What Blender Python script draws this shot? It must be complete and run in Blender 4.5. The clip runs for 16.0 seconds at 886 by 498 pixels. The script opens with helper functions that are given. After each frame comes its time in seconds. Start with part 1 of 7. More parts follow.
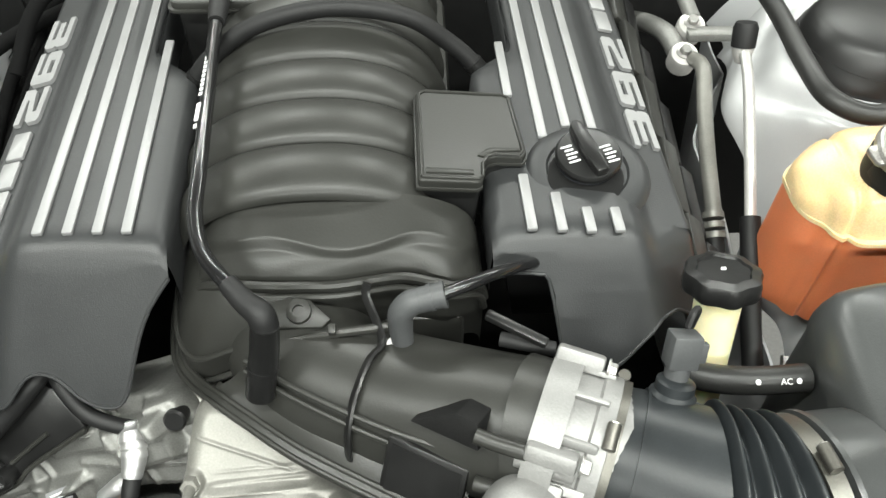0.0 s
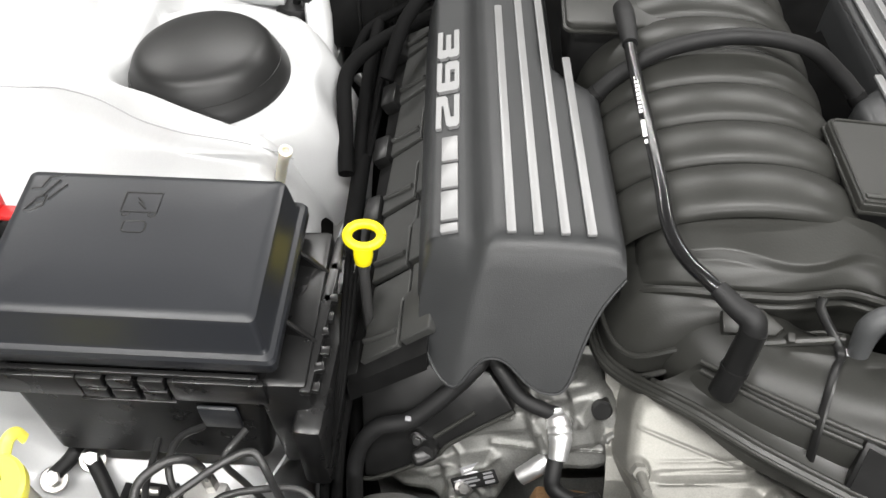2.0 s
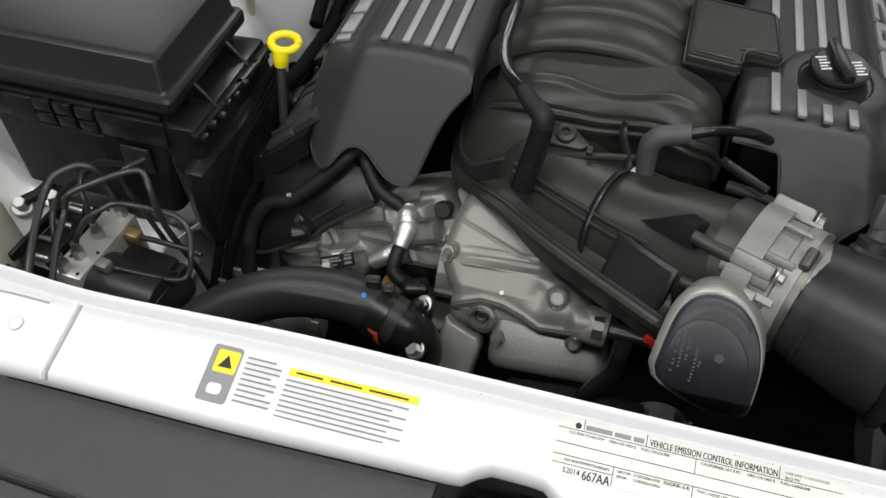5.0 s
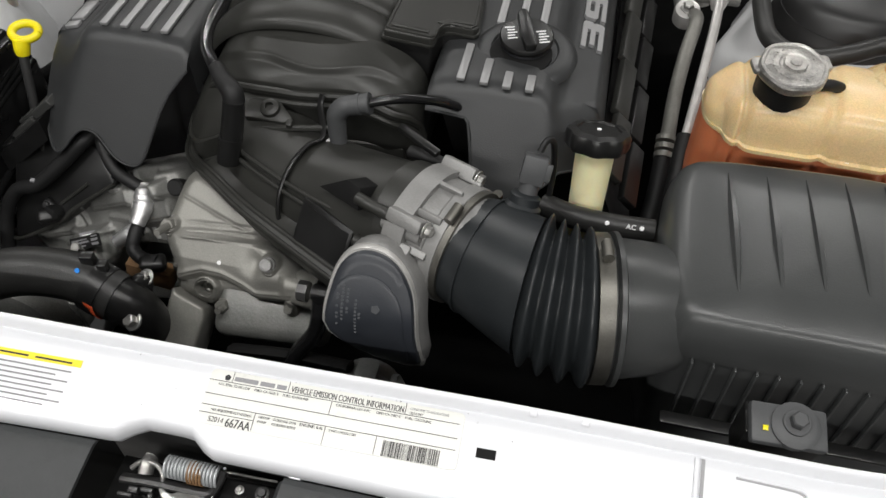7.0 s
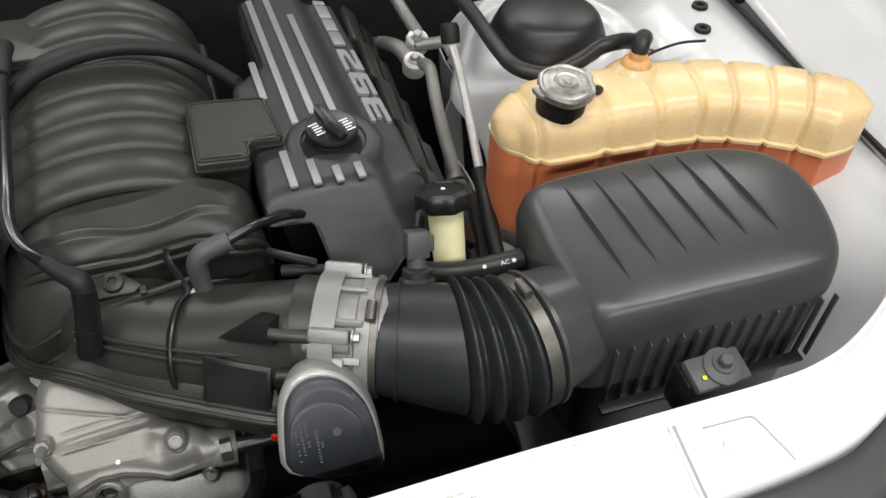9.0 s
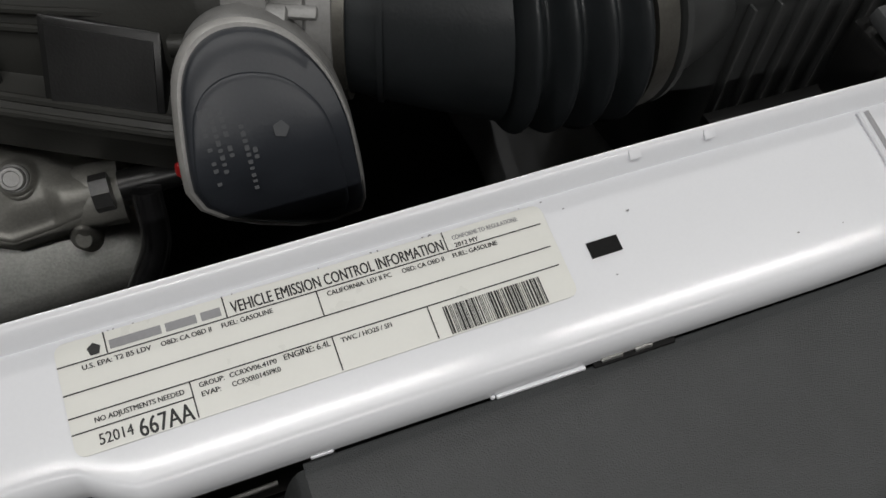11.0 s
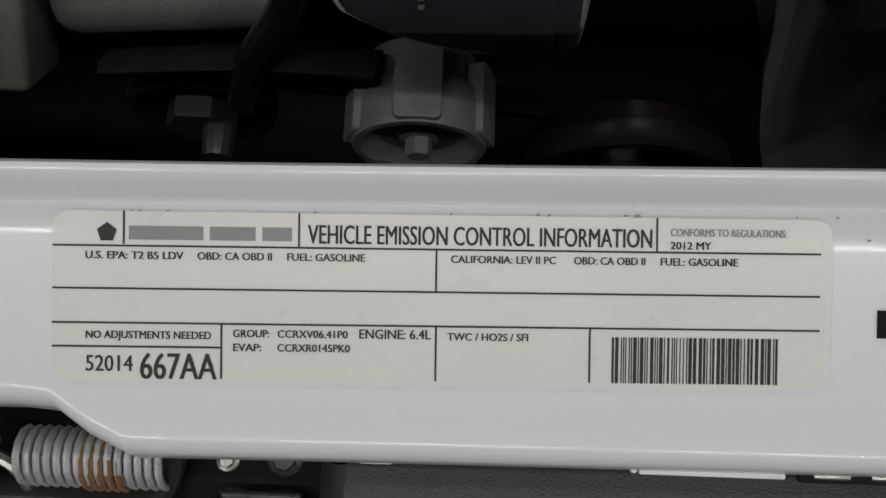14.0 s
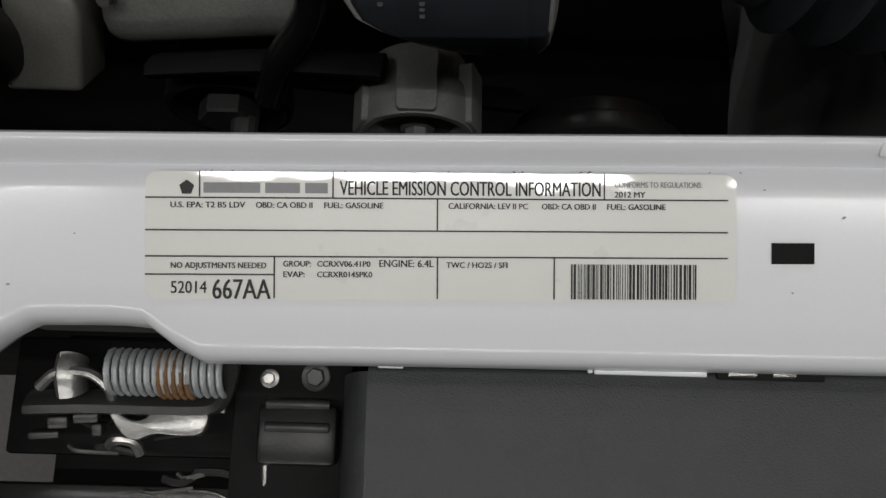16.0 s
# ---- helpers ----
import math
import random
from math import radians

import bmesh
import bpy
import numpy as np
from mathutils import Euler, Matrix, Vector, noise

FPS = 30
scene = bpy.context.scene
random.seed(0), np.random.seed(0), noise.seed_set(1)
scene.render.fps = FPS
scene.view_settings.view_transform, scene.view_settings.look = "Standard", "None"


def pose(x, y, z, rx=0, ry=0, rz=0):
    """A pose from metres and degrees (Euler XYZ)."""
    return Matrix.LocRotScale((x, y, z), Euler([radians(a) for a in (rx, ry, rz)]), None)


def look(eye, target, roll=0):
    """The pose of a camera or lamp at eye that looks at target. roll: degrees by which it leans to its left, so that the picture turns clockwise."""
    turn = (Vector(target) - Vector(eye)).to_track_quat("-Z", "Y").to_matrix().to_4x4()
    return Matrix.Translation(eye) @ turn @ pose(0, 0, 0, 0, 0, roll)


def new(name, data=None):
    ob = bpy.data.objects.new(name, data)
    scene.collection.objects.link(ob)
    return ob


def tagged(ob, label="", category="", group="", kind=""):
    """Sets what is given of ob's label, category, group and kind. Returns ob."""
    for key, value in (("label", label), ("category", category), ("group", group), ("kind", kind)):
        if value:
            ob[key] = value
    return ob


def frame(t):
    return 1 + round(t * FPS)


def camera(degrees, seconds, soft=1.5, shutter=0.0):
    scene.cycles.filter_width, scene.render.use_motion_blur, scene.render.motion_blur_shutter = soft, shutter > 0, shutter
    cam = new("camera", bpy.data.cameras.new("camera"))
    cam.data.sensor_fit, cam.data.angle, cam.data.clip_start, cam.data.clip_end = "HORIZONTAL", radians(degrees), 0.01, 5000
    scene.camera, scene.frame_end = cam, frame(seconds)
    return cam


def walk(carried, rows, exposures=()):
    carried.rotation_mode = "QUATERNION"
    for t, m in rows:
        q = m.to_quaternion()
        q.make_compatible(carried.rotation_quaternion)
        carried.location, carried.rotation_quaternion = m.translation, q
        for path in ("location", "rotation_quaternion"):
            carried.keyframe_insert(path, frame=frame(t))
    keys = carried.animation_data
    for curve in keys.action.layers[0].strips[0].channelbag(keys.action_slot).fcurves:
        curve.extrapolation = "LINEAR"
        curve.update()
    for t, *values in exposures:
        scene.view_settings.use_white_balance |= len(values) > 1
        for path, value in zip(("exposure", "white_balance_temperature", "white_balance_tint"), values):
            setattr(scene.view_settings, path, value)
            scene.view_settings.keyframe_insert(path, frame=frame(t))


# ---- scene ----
cam = camera(56.0, 16.0, soft=1.5, shutter=0.0)
PATH = [
    (0, (-0.016, 0.021, 1.618), (0.053, 1.254, 0.045), 1.1),
    (0.5, (-0.148, 0.016, 1.615), (-0.113, 1.245, 0.038), -0.1),
    (1, (-0.24, 0.014, 1.643), (-0.227, 1.251, 0.071), -0.4),
    (1.5, (-0.309, 0.003, 1.659), (-0.329, 1.241, 0.088), -0.7),
    (2, (-0.347, -0.018, 1.661), (-0.417, 1.228, 0.098), -0.0),
    (2.5, (-0.371, -0.057, 1.612), (-0.555, 1.185, 0.056), -1.4),
    (3, (-0.372, -0.099, 1.597), (-0.655, 1.132, 0.047), -2.0),
    (3.5, (-0.331, -0.149, 1.59), (-0.684, 1.082, 0.053), -2.6),
    (4, (-0.241, -0.184, 1.588), (-0.639, 1.066, 0.078), -2.6),
    (4.5, (-0.148, -0.212, 1.599), (-0.548, 1.03, 0.083), -1.5),
    (5, (-0.038, -0.227, 1.621), (-0.432, 1.006, 0.097), -1.1),
    (5.2, (0.009, -0.229, 1.621), (-0.391, 0.999, 0.094), -1.2),
    (7.3, (0.2088, -0.2098, 1.648), (-0.0082, 1.0428, 0.104), 0.33),
    (7.5, (0.182, -0.215, 1.673), (0.021, 1.041, 0.124), 0.3),
    (8, (0.093, -0.221, 1.708), (0.182, 1.088, 0.199), 1.3),
    (8.2, (0.0632, -0.2146, 1.7174), (0.2712, 1.1053, 0.2293), 1.52),
    (10.3, (-0.002, -0.1733, 1.502), (0.5604, 1.1107, 0.0754), 1.5),
    (10.5, (0.0053, -0.1549, 1.471), (0.5567, 1.0322, -0.0412), 2.01),
    (11.0, (0.025, -0.0938, 1.3494), (0.492, 0.9503, -0.2913), 4.38),
    (11.3, (0.0389, -0.047, 1.2933), (0.3806, 0.8841, -0.4435), 6.41),
    (11.5, (0.0476, -0.0168, 1.2639), (0.2577, 0.8183, -0.5412), 4.64),
    (11.8, (0.0534, 0.0093, 1.2425), (0.1798, 0.7202, -0.6226), 4.66),
    (12.0, (0.0585, 0.0186, 1.2441), (0.1477, 0.6374, -0.6557), 4.9),
    (12.3, (0.058, 0.0317, 1.2626), (0.1015, 0.5777, -0.6609), 2.83),
    (12.5, (0.0596, 0.0408, 1.2629), (0.0909, 0.5386, -0.6739), 2.78),
    (12.7, (0.0668, 0.0407, 1.2622), (0.0832, 0.4983, -0.6846), 2.5),
    (13.0, (0.065, 0.0375, 1.2735), (0.0685, 0.4431, -0.685), 2.24),
    (13.3, (0.0683, 0.042, 1.2834), (0.0615, 0.4605, -0.6723), 1.22),
    (13.5, (0.067, 0.045, 1.2803), (0.0495, 0.4474, -0.6787), -0.23),
    (13.7, (0.0606, 0.0432, 1.2751), (0.0322, 0.4487, -0.6831), -1.67),
    (14.0, (0.0545, 0.0436, 1.2748), (0.0401, 0.4469, -0.684), 0.06),
    (14.3, (0.0556, 0.042, 1.2743), (0.0566, 0.4256, -0.6885), 2.13),
    (14.5, (0.0554, 0.0437, 1.2737), (0.0612, 0.4185, -0.6909), 2.86),
    (15.0, (0.057, 0.0456, 1.2734), (0.0568, 0.3999, -0.695), 1.83),
    (15.3, (0.0581, 0.0441, 1.2753), (0.0527, 0.4036, -0.6921), 0.85),
    (15.5, (0.0582, 0.044, 1.2779), (0.0574, 0.3871, -0.6924), 1.58),
    (15.7, (0.0554, 0.033, 1.2899), (0.0622, 0.4333, -0.6696), 2.58),
    (16.0, (0.0521, 0.0082, 1.3387), (0.0626, 0.4399, -0.6142), 2.95),
]
walk(cam, [(t, look(eye, target, roll)) for t, eye, target, roll in PATH], exposures=[(0, 0.06, 6500, 2), (0.5, 0.38, 6500, 4), (1, 0.36, 6500, 6), (1.5, 0.19, 6500, 8), (2, -0.15, 6500, 10), (3, -0.1, 6500, 10), (3.5, -0.32, 6500, 10), (4, -1.05, 6500, 10), (4.5, -1.3, 6500, 10), (5, -1.35, 6500, 10), (7.5, -1.3, 6500, 10), (8.2, -0.92, 6500, 10), (10.5, -1.6, 6500, 10), (11, -2.1, 6500, 10), (11.5, -2.45, 6500, 10), (12, -2.55, 6500, 10), (12.5, -2.4, 6500, 10), (14, -2.45, 6500, 10), (16, -2.45, 6500, 10)])

# ---- world and light ----
# an indoor workshop: bright ceiling tubes over the open bonnet, pale walls
world = bpy.data.worlds.new("world")
scene.world = world
world.use_nodes = True
world.node_tree.nodes["Background"].inputs[0].default_value = (0.9, 0.95, 1.0, 1)
world.node_tree.nodes["Background"].inputs[1].default_value = 0.25


def tube_light(x, y, z, sx, sy, watts):
    data = bpy.data.lights.new("ceiling_lamp", "AREA")
    data.shape, data.size, data.size_y, data.energy = "RECTANGLE", sx, sy, watts
    data.color = (1.0, 0.985, 0.96)
    ob = new("ceiling_lamp", data)
    ob.matrix_basis = pose(x, y, z)
    return ob


# rows of long tubes that run across the bay
for ly, lw, xs in ((-2.3, 84, (-1.5, 0.05, 1.6)), (-0.18, 52, (-1.5, 0.05, 1.6)), (2.9, 66, (-2.9, -1.0, 0.95, 2.9))):
    for lx in xs:
        tube_light(lx, ly, 3.2, 1.25, 0.035, lw)

# ---- materials ----
def material(name, colour, rough=0.5, metal=0.0, vary=0.25, scale=40.0, fine=600.0, bump=0.1, bump_scale=None,
             rough_vary=0.12, coat=0.0, sss=0.0, specular=0.5, dust=0.0, transmission=0.0, coat_rough=0.08):
    """A surface with variation at two scales: soft blotches and fine grain, in colour, gloss and relief."""
    m = bpy.data.materials.new(name)
    m.use_nodes = True
    nodes, links = m.node_tree.nodes, m.node_tree.links
    bsdf = nodes["Principled BSDF"]
    where = nodes.new("ShaderNodeTexCoord")
    big = nodes.new("ShaderNodeTexNoise")
    big.inputs["Scale"].default_value, big.inputs["Detail"].default_value = scale, 5
    small = nodes.new("ShaderNodeTexNoise")
    small.inputs["Scale"].default_value, small.inputs["Detail"].default_value = fine, 3
    for n in (big, small):
        links.new(where.outputs["Object"], n.inputs["Vector"])
    both = nodes.new("ShaderNodeMix")
    both.data_type = "FLOAT"
    both.inputs["Factor"].default_value = 0.4
    links.new(big.outputs["Fac"], both.inputs["A"])
    links.new(small.outputs["Fac"], both.inputs["B"])
    ramp = nodes.new("ShaderNodeValToRGB")
    lo = [c * (1 - vary) for c in colour]
    hi = [min(1.0, c * (1 + vary) + dust) for c in colour]
    ramp.color_ramp.elements[0].position, ramp.color_ramp.elements[1].position = 0.3, 0.7
    ramp.color_ramp.elements[0].color, ramp.color_ramp.elements[1].color = (*lo, 1), (*hi, 1)
    links.new(both.outputs["Result"], ramp.inputs["Fac"])
    links.new(ramp.outputs["Color"], bsdf.inputs["Base Color"])
    span = nodes.new("ShaderNodeMapRange")
    span.inputs["To Min"].default_value = max(0.02, rough - rough_vary)
    span.inputs["To Max"].default_value = min(1.0, rough + rough_vary)
    links.new(big.outputs["Fac"], span.inputs["Value"])
    links.new(span.outputs["Result"], bsdf.inputs["Roughness"])
    if bump:
        relief = nodes.new("ShaderNodeBump")
        relief.inputs["Strength"].default_value, relief.inputs["Distance"].default_value = bump, 0.001
        grain = nodes.new("ShaderNodeTexNoise")
        grain.inputs["Scale"].default_value, grain.inputs["Detail"].default_value = bump_scale or fine, 2
        links.new(where.outputs["Object"], grain.inputs["Vector"])
        links.new(grain.outputs["Fac"], relief.inputs["Height"])
        links.new(relief.outputs["Normal"], bsdf.inputs["Normal"])
        links.new(relief.outputs["Normal"], bsdf.inputs["Coat Normal"])
    bsdf.inputs["Metallic"].default_value = metal
    bsdf.inputs["Specular IOR Level"].default_value = specular
    bsdf.inputs["Coat Weight"].default_value = coat
    bsdf.inputs["Coat Roughness"].default_value = coat_rough
    bsdf.inputs["Transmission Weight"].default_value = transmission
    if sss:
        bsdf.inputs["Subsurface Weight"].default_value = sss
        bsdf.inputs["Subsurface Radius"].default_value = (1.0, 0.6, 0.3)
        bsdf.inputs["Subsurface Scale"].default_value = 0.012
    return m


M = {
    "cover": material("grained_black_plastic", (0.0285, 0.0296, 0.0305), 0.40, bump=0.20, bump_scale=900, vary=0.12, scale=25, specular=0.4),
    "airbox": material("satin_dark_plastic_lid", (0.046, 0.048, 0.048), 0.32, bump=0.12, bump_scale=700, vary=0.12, scale=20, specular=0.5, rough_vary=0.05),
    "band": material("dull_steel_band", (0.15, 0.145, 0.13), 0.42, metal=0.85, vary=0.2, bump=0.15),
    "manifold": material("satin_black_plastic", (0.0255, 0.0256, 0.0232), 0.40, bump=0.12, bump_scale=500, vary=0.15, scale=18, specular=0.4),
    "valve_cover": material("grey_black_valve_cover_plastic", (0.040, 0.0405, 0.039), 0.46, bump=0.25, bump_scale=700, vary=0.14, scale=25, specular=0.4),
    "plastic": material("black_plastic", (0.0095, 0.0095, 0.0095), 0.33, bump=0.1, bump_scale=700, vary=0.2, specular=0.45),
    "fuse_body": material("black_fuse_box_plastic", (0.0080, 0.0080, 0.0082), 0.30, bump=0.08, bump_scale=400, vary=0.2, specular=0.5),
    "glossy": material("smooth_black_plastic", (0.0140, 0.0153, 0.0185), 0.38, bump=0.06, bump_scale=300, vary=0.10, scale=12, rough_vary=0.04, specular=0.5),
    "rubber": material("black_rubber", (0.010, 0.010, 0.0103), 0.55, bump=0.15, bump_scale=400, vary=0.2, specular=0.35),
    "cap_rubber": material("satin_black_rubber_cap", (0.012, 0.012, 0.012), 0.42, bump=0.05, bump_scale=300, vary=0.12, scale=20, specular=0.5, rough_vary=0.05),
    "sheen": material("polished_black_tube", (0.008, 0.008, 0.0085), 0.20, bump=0.03, bump_scale=300, vary=0.15, specular=0.6, rough_vary=0.04),
    "hose": material("ribbed_rubber_hose", (0.0230, 0.0230, 0.0222), 0.40, bump=0.2, bump_scale=800, vary=0.2, specular=0.4),
    # cloth tape, blackened further to put the gap's shade into its colour
    "tape": material("black_tape_with_gap_shade", (0.0030, 0.0030, 0.0031), 0.80, bump=0.3, bump_scale=600, vary=0.3, specular=0.12),
    "boot": material("grey_black_rubber_boot", (0.0165, 0.0190, 0.0208), 0.38, bump=0.1, bump_scale=500, vary=0.2, specular=0.4),
    "shield": material("blue_black_motor_cover_plastic", (0.024, 0.027, 0.033), 0.40, bump=0.1, bump_scale=500, vary=0.12, scale=30, specular=0.45),
    # print on the motor cover, and the painted glints of the lid symbols
    "faint": material("faint_grey_print_and_glint", (0.042, 0.045, 0.050), 0.5, vary=0.1, bump=0),
    "grey": material("grey_plastic", (0.058, 0.060, 0.062), 0.5, bump=0.1, vary=0.15),
    "fascia": material("grained_dark_grey_plastic", (0.044, 0.0465, 0.0475), 0.46, bump=0.5, bump_scale=1400, vary=0.15, scale=60, specular=0.5),
    "silver": material("satin_silver_stripe", (0.29, 0.29, 0.292), 0.42, metal=0.4, bump=0.1, bump_scale=1500, vary=0.06),
    "cast": material("cast_aluminium", (0.215, 0.211, 0.193), 0.46, metal=0.45, bump=0.16, bump_scale=450, vary=0.22, scale=30, rough_vary=0.15),
    "cast_dark": material("dull_cast_aluminium", (0.20, 0.20, 0.19), 0.45, metal=0.5, bump=0.22, bump_scale=350, vary=0.35, scale=30),
    "bright": material("bright_aluminium", (0.25, 0.248, 0.243), 0.46, metal=0.4, bump=0.3, bump_scale=500, vary=0.12, scale=60),
    "machined": material("machined_aluminium", (0.62, 0.61, 0.59), 0.36, metal=0.55, bump=0.1, bump_scale=700, vary=0.12, scale=60),
    "steel": material("zinc_plated_steel", (0.42, 0.415, 0.40), 0.33, metal=0.9, bump=0.15, vary=0.2),
    "dark_steel": material("dark_painted_steel", (0.05, 0.05, 0.05), 0.33, metal=0.4, bump=0.15, vary=0.2),
    "foil": material("crumpled_foil", (0.8, 0.8, 0.8), 0.42, metal=0.9, bump=0.35, bump_scale=120, vary=0.12),
    "paint": material("white_body_paint", (0.745, 0.755, 0.785), 0.32, coat=0.6, coat_rough=0.14, bump=0.06, bump_scale=35, vary=0.02, scale=6, rough_vary=0.04),
    "inner_paint": material("thin_white_inner_paint", (0.52, 0.525, 0.53), 0.38, metal=0.1, coat=0.3, bump=0.06, bump_scale=80, vary=0.05, scale=9),
    # grey that paints the shade along panel joints and the wing crease
    "seam": material("grey_line_shade", (0.34, 0.34, 0.35), 0.5, vary=0.1),
    "yellow": material("yellow_plastic", (0.86, 0.72, 0.01), 0.35, bump=0.05, vary=0.06, sss=0.1),
    # the yellow again, paled so the cap's glare is in its colour
    "pale_yellow": material("glare_paled_yellow_plastic", (0.88, 0.80, 0.12), 0.32, bump=0.05, vary=0.05, sss=0.1),
    "red": material("red_plastic", (0.62, 0.03, 0.03), 0.4, bump=0.05, vary=0.12),
    "orange": material("orange_red_paint_mark", (0.6, 0.09, 0.03), 0.5, vary=0.2),
    "tank": material("aged_translucent_tank", (0.71, 0.53, 0.29), 0.30, bump=0.15, bump_scale=120, vary=0.24, scale=11, sss=0.5),
    "stain": material("amber_coolant_stain", (0.62, 0.33, 0.12), 0.4, bump=0.1, vary=0.3, scale=90, sss=0.3),
    "coolant": material("orange_coolant_behind_plastic", (0.60, 0.19, 0.085), 0.36, bump=0.08, bump_scale=120, vary=0.12, scale=14, sss=0.4),
    "neck": material("yellowed_white_plastic", (0.74, 0.70, 0.44), 0.42, bump=0.08, vary=0.06, sss=0.4),
    "bottle": material("milky_white_plastic", (0.62, 0.58, 0.49), 0.42, bump=0.08, vary=0.06, sss=0.4),
    "brass": material("brass_fitting", (0.55, 0.40, 0.18), 0.35, metal=0.8, vary=0.2),
    "worn": material("worn_pressed_steel", (0.44, 0.43, 0.41), 0.36, metal=0.85, bump=0.5, bump_scale=500, vary=0.4, scale=120, rough_vary=0.15),
    "spring": material("zinc_grey_spring_wire", (0.46, 0.48, 0.49), 0.45, metal=0.5, bump=0.2, vary=0.2, scale=90),
    "hub_grey": material("dull_grey_hub_plastic", (0.14, 0.145, 0.14), 0.5, bump=0.3, bump_scale=400, vary=0.25, scale=60),
    "rust": material("surface_rust", (0.21, 0.115, 0.05), 0.8, vary=0.5, bump=0.5),
    "white": material("white_print", (0.75, 0.75, 0.75), 0.5, vary=0.05, bump=0),
    "ink": material("black_print", (0.007, 0.007, 0.007), 0.5, vary=0.1, bump=0),
    "greyink": material("grey_print", (0.25, 0.25, 0.26), 0.5, vary=0.1, bump=0),
    "sticker": material("cream_white_sticker", (0.74, 0.74, 0.70), 0.3, coat=0.6, vary=0.02, bump=0.16, bump_scale=38, coat_rough=0.03),
    "print_yellow": material("yellow_print", (0.85, 0.68, 0.02), 0.45, vary=0.04, bump=0),
    "blue": material("blue_paint_dot", (0.02, 0.22, 0.7), 0.5, vary=0.1, bump=0),
    # near-black that carries the shade of deep gaps and holes in its colour
    "dark": material("near_black_depth_shade", (0.009, 0.009, 0.009), 0.7, vary=0.4, specular=0.15),
    "wall": material("pale_workshop_paint", (0.30, 0.30, 0.29), 0.7, vary=0.05, scale=2, fine=90, bump=0.2, bump_scale=60),
    "concrete": material("grey_concrete", (0.20, 0.195, 0.19), 0.75, vary=0.2, scale=3, fine=120, bump=0.3, bump_scale=80),
}


# ---- building tools ----
def thing(name, label, category, base=(0, 0, 0), group="", kind=""):
    """A top-level thing: an Empty at its base, which its parts hang under."""
    ob = new(name)
    ob.empty_display_size = 0.02
    ob.matrix_basis = Matrix.Translation(base)
    return tagged(ob, label, category, group, kind)


def origin_of(parent):
    at = Vector((0, 0, 0))
    while parent is not None:
        at += parent.matrix_basis.translation
        parent = parent.parent
    return at


def part(name, bm, mat, parent, label="", angle=38):
    """Links a bmesh (in world places) as one mesh under a thing or a part."""
    at = origin_of(parent)
    bmesh.ops.translate(bm, verts=bm.verts, vec=-at)
    bmesh.ops.recalc_face_normals(bm, faces=bm.faces)
    me = bpy.data.meshes.new(name)
    bm.to_mesh(me)
    bm.free()
    me.shade_smooth()
    me.set_sharp_from_angle(angle=radians(angle))
    me.materials.append(M[mat] if isinstance(mat, str) else mat)
    ob = new(name, me)
    ob.parent = parent
    return tagged(ob, label)


def solo(name, bm, mat, label, category, base, group="", kind="", angle=38):
    """A thing of a single mesh."""
    bmesh.ops.translate(bm, verts=bm.verts, vec=-Vector(base))
    bmesh.ops.recalc_face_normals(bm, faces=bm.faces)
    me = bpy.data.meshes.new(name)
    bm.to_mesh(me)
    bm.free()
    me.shade_smooth()
    me.set_sharp_from_angle(angle=radians(angle))
    me.materials.append(M[mat])
    ob = new(name, me)
    ob.matrix_basis = Matrix.Translation(base)
    return tagged(ob, label, category, group, kind)


def soften(bm, width, segments=2, angle=30):
    edges = [e for e in bm.edges if len(e.link_faces) == 2 and e.calc_face_angle(0) > radians(angle)]
    if edges and width:
        bmesh.ops.bevel(bm, geom=edges, offset=width, segments=segments, profile=0.5, affect="EDGES", clamp_overlap=True)
    return bm


def block(size, at, round_by=0.002, turn=(0, 0, 0), taper=1.0, bm=None, segments=2):
    """A rounded box; taper narrows its foot."""
    one = bmesh.new()
    bmesh.ops.create_cube(one, size=1.0)
    for v in one.verts:
        k = taper if v.co.z < 0 else 1.0
        v.co = Vector((v.co.x * size[0] * k, v.co.y * size[1] * k, v.co.z * size[2]))
    soften(one, round_by, segments)
    bmesh.ops.transform(one, matrix=pose(*at, *turn), verts=one.verts)
    return join(bm, one)


def join(bm, one):
    if bm is None:
        return one
    me = bpy.data.meshes.new("joined")
    one.to_mesh(me)
    one.free()
    bm.from_mesh(me)
    bpy.data.meshes.remove(me)
    return bm


def frame_of(u, v, at):
    """A matrix whose x runs along u, y as nearly as can be along v, at a place."""
    u = Vector(u).normalized()
    w = u.cross(Vector(v)).normalized()
    v = w.cross(u)
    m = Matrix((u, v, w)).transposed().to_4x4()
    m.translation = Vector(at)
    return m


def plate(outline, m, thick, round_by=0.0, bm=None, segments=2):
    """An outline in a plane (m's x and y), made thick along m's z from -thick to 0."""
    one = bmesh.new()
    top = [one.verts.new((x, y, 0)) for x, y in outline]
    low = [one.verts.new((x, y, -thick)) for x, y in outline]
    one.faces.new(top)
    one.faces.new(low[::-1])
    n = len(outline)
    for i in range(n):
        one.faces.new((top[i], low[i], low[(i + 1) % n], top[(i + 1) % n]))
    bmesh.ops.recalc_face_normals(one, faces=one.faces)
    soften(one, round_by, segments, 25)
    bmesh.ops.transform(one, matrix=m, verts=one.verts)
    return join(bm, one)


def rounded(w, h, r, n=5, x0=0.0, y0=0.0):
    """A rounded rectangle's outline round (x0, y0)."""
    pts = []
    for cx, cy, a0 in ((w / 2 - r, h / 2 - r, 0), (-w / 2 + r, h / 2 - r, 90), (-w / 2 + r, -h / 2 + r, 180), (w / 2 - r, -h / 2 + r, 270)):
        for i in range(n + 1):
            a = radians(a0 + 90 * i / n)
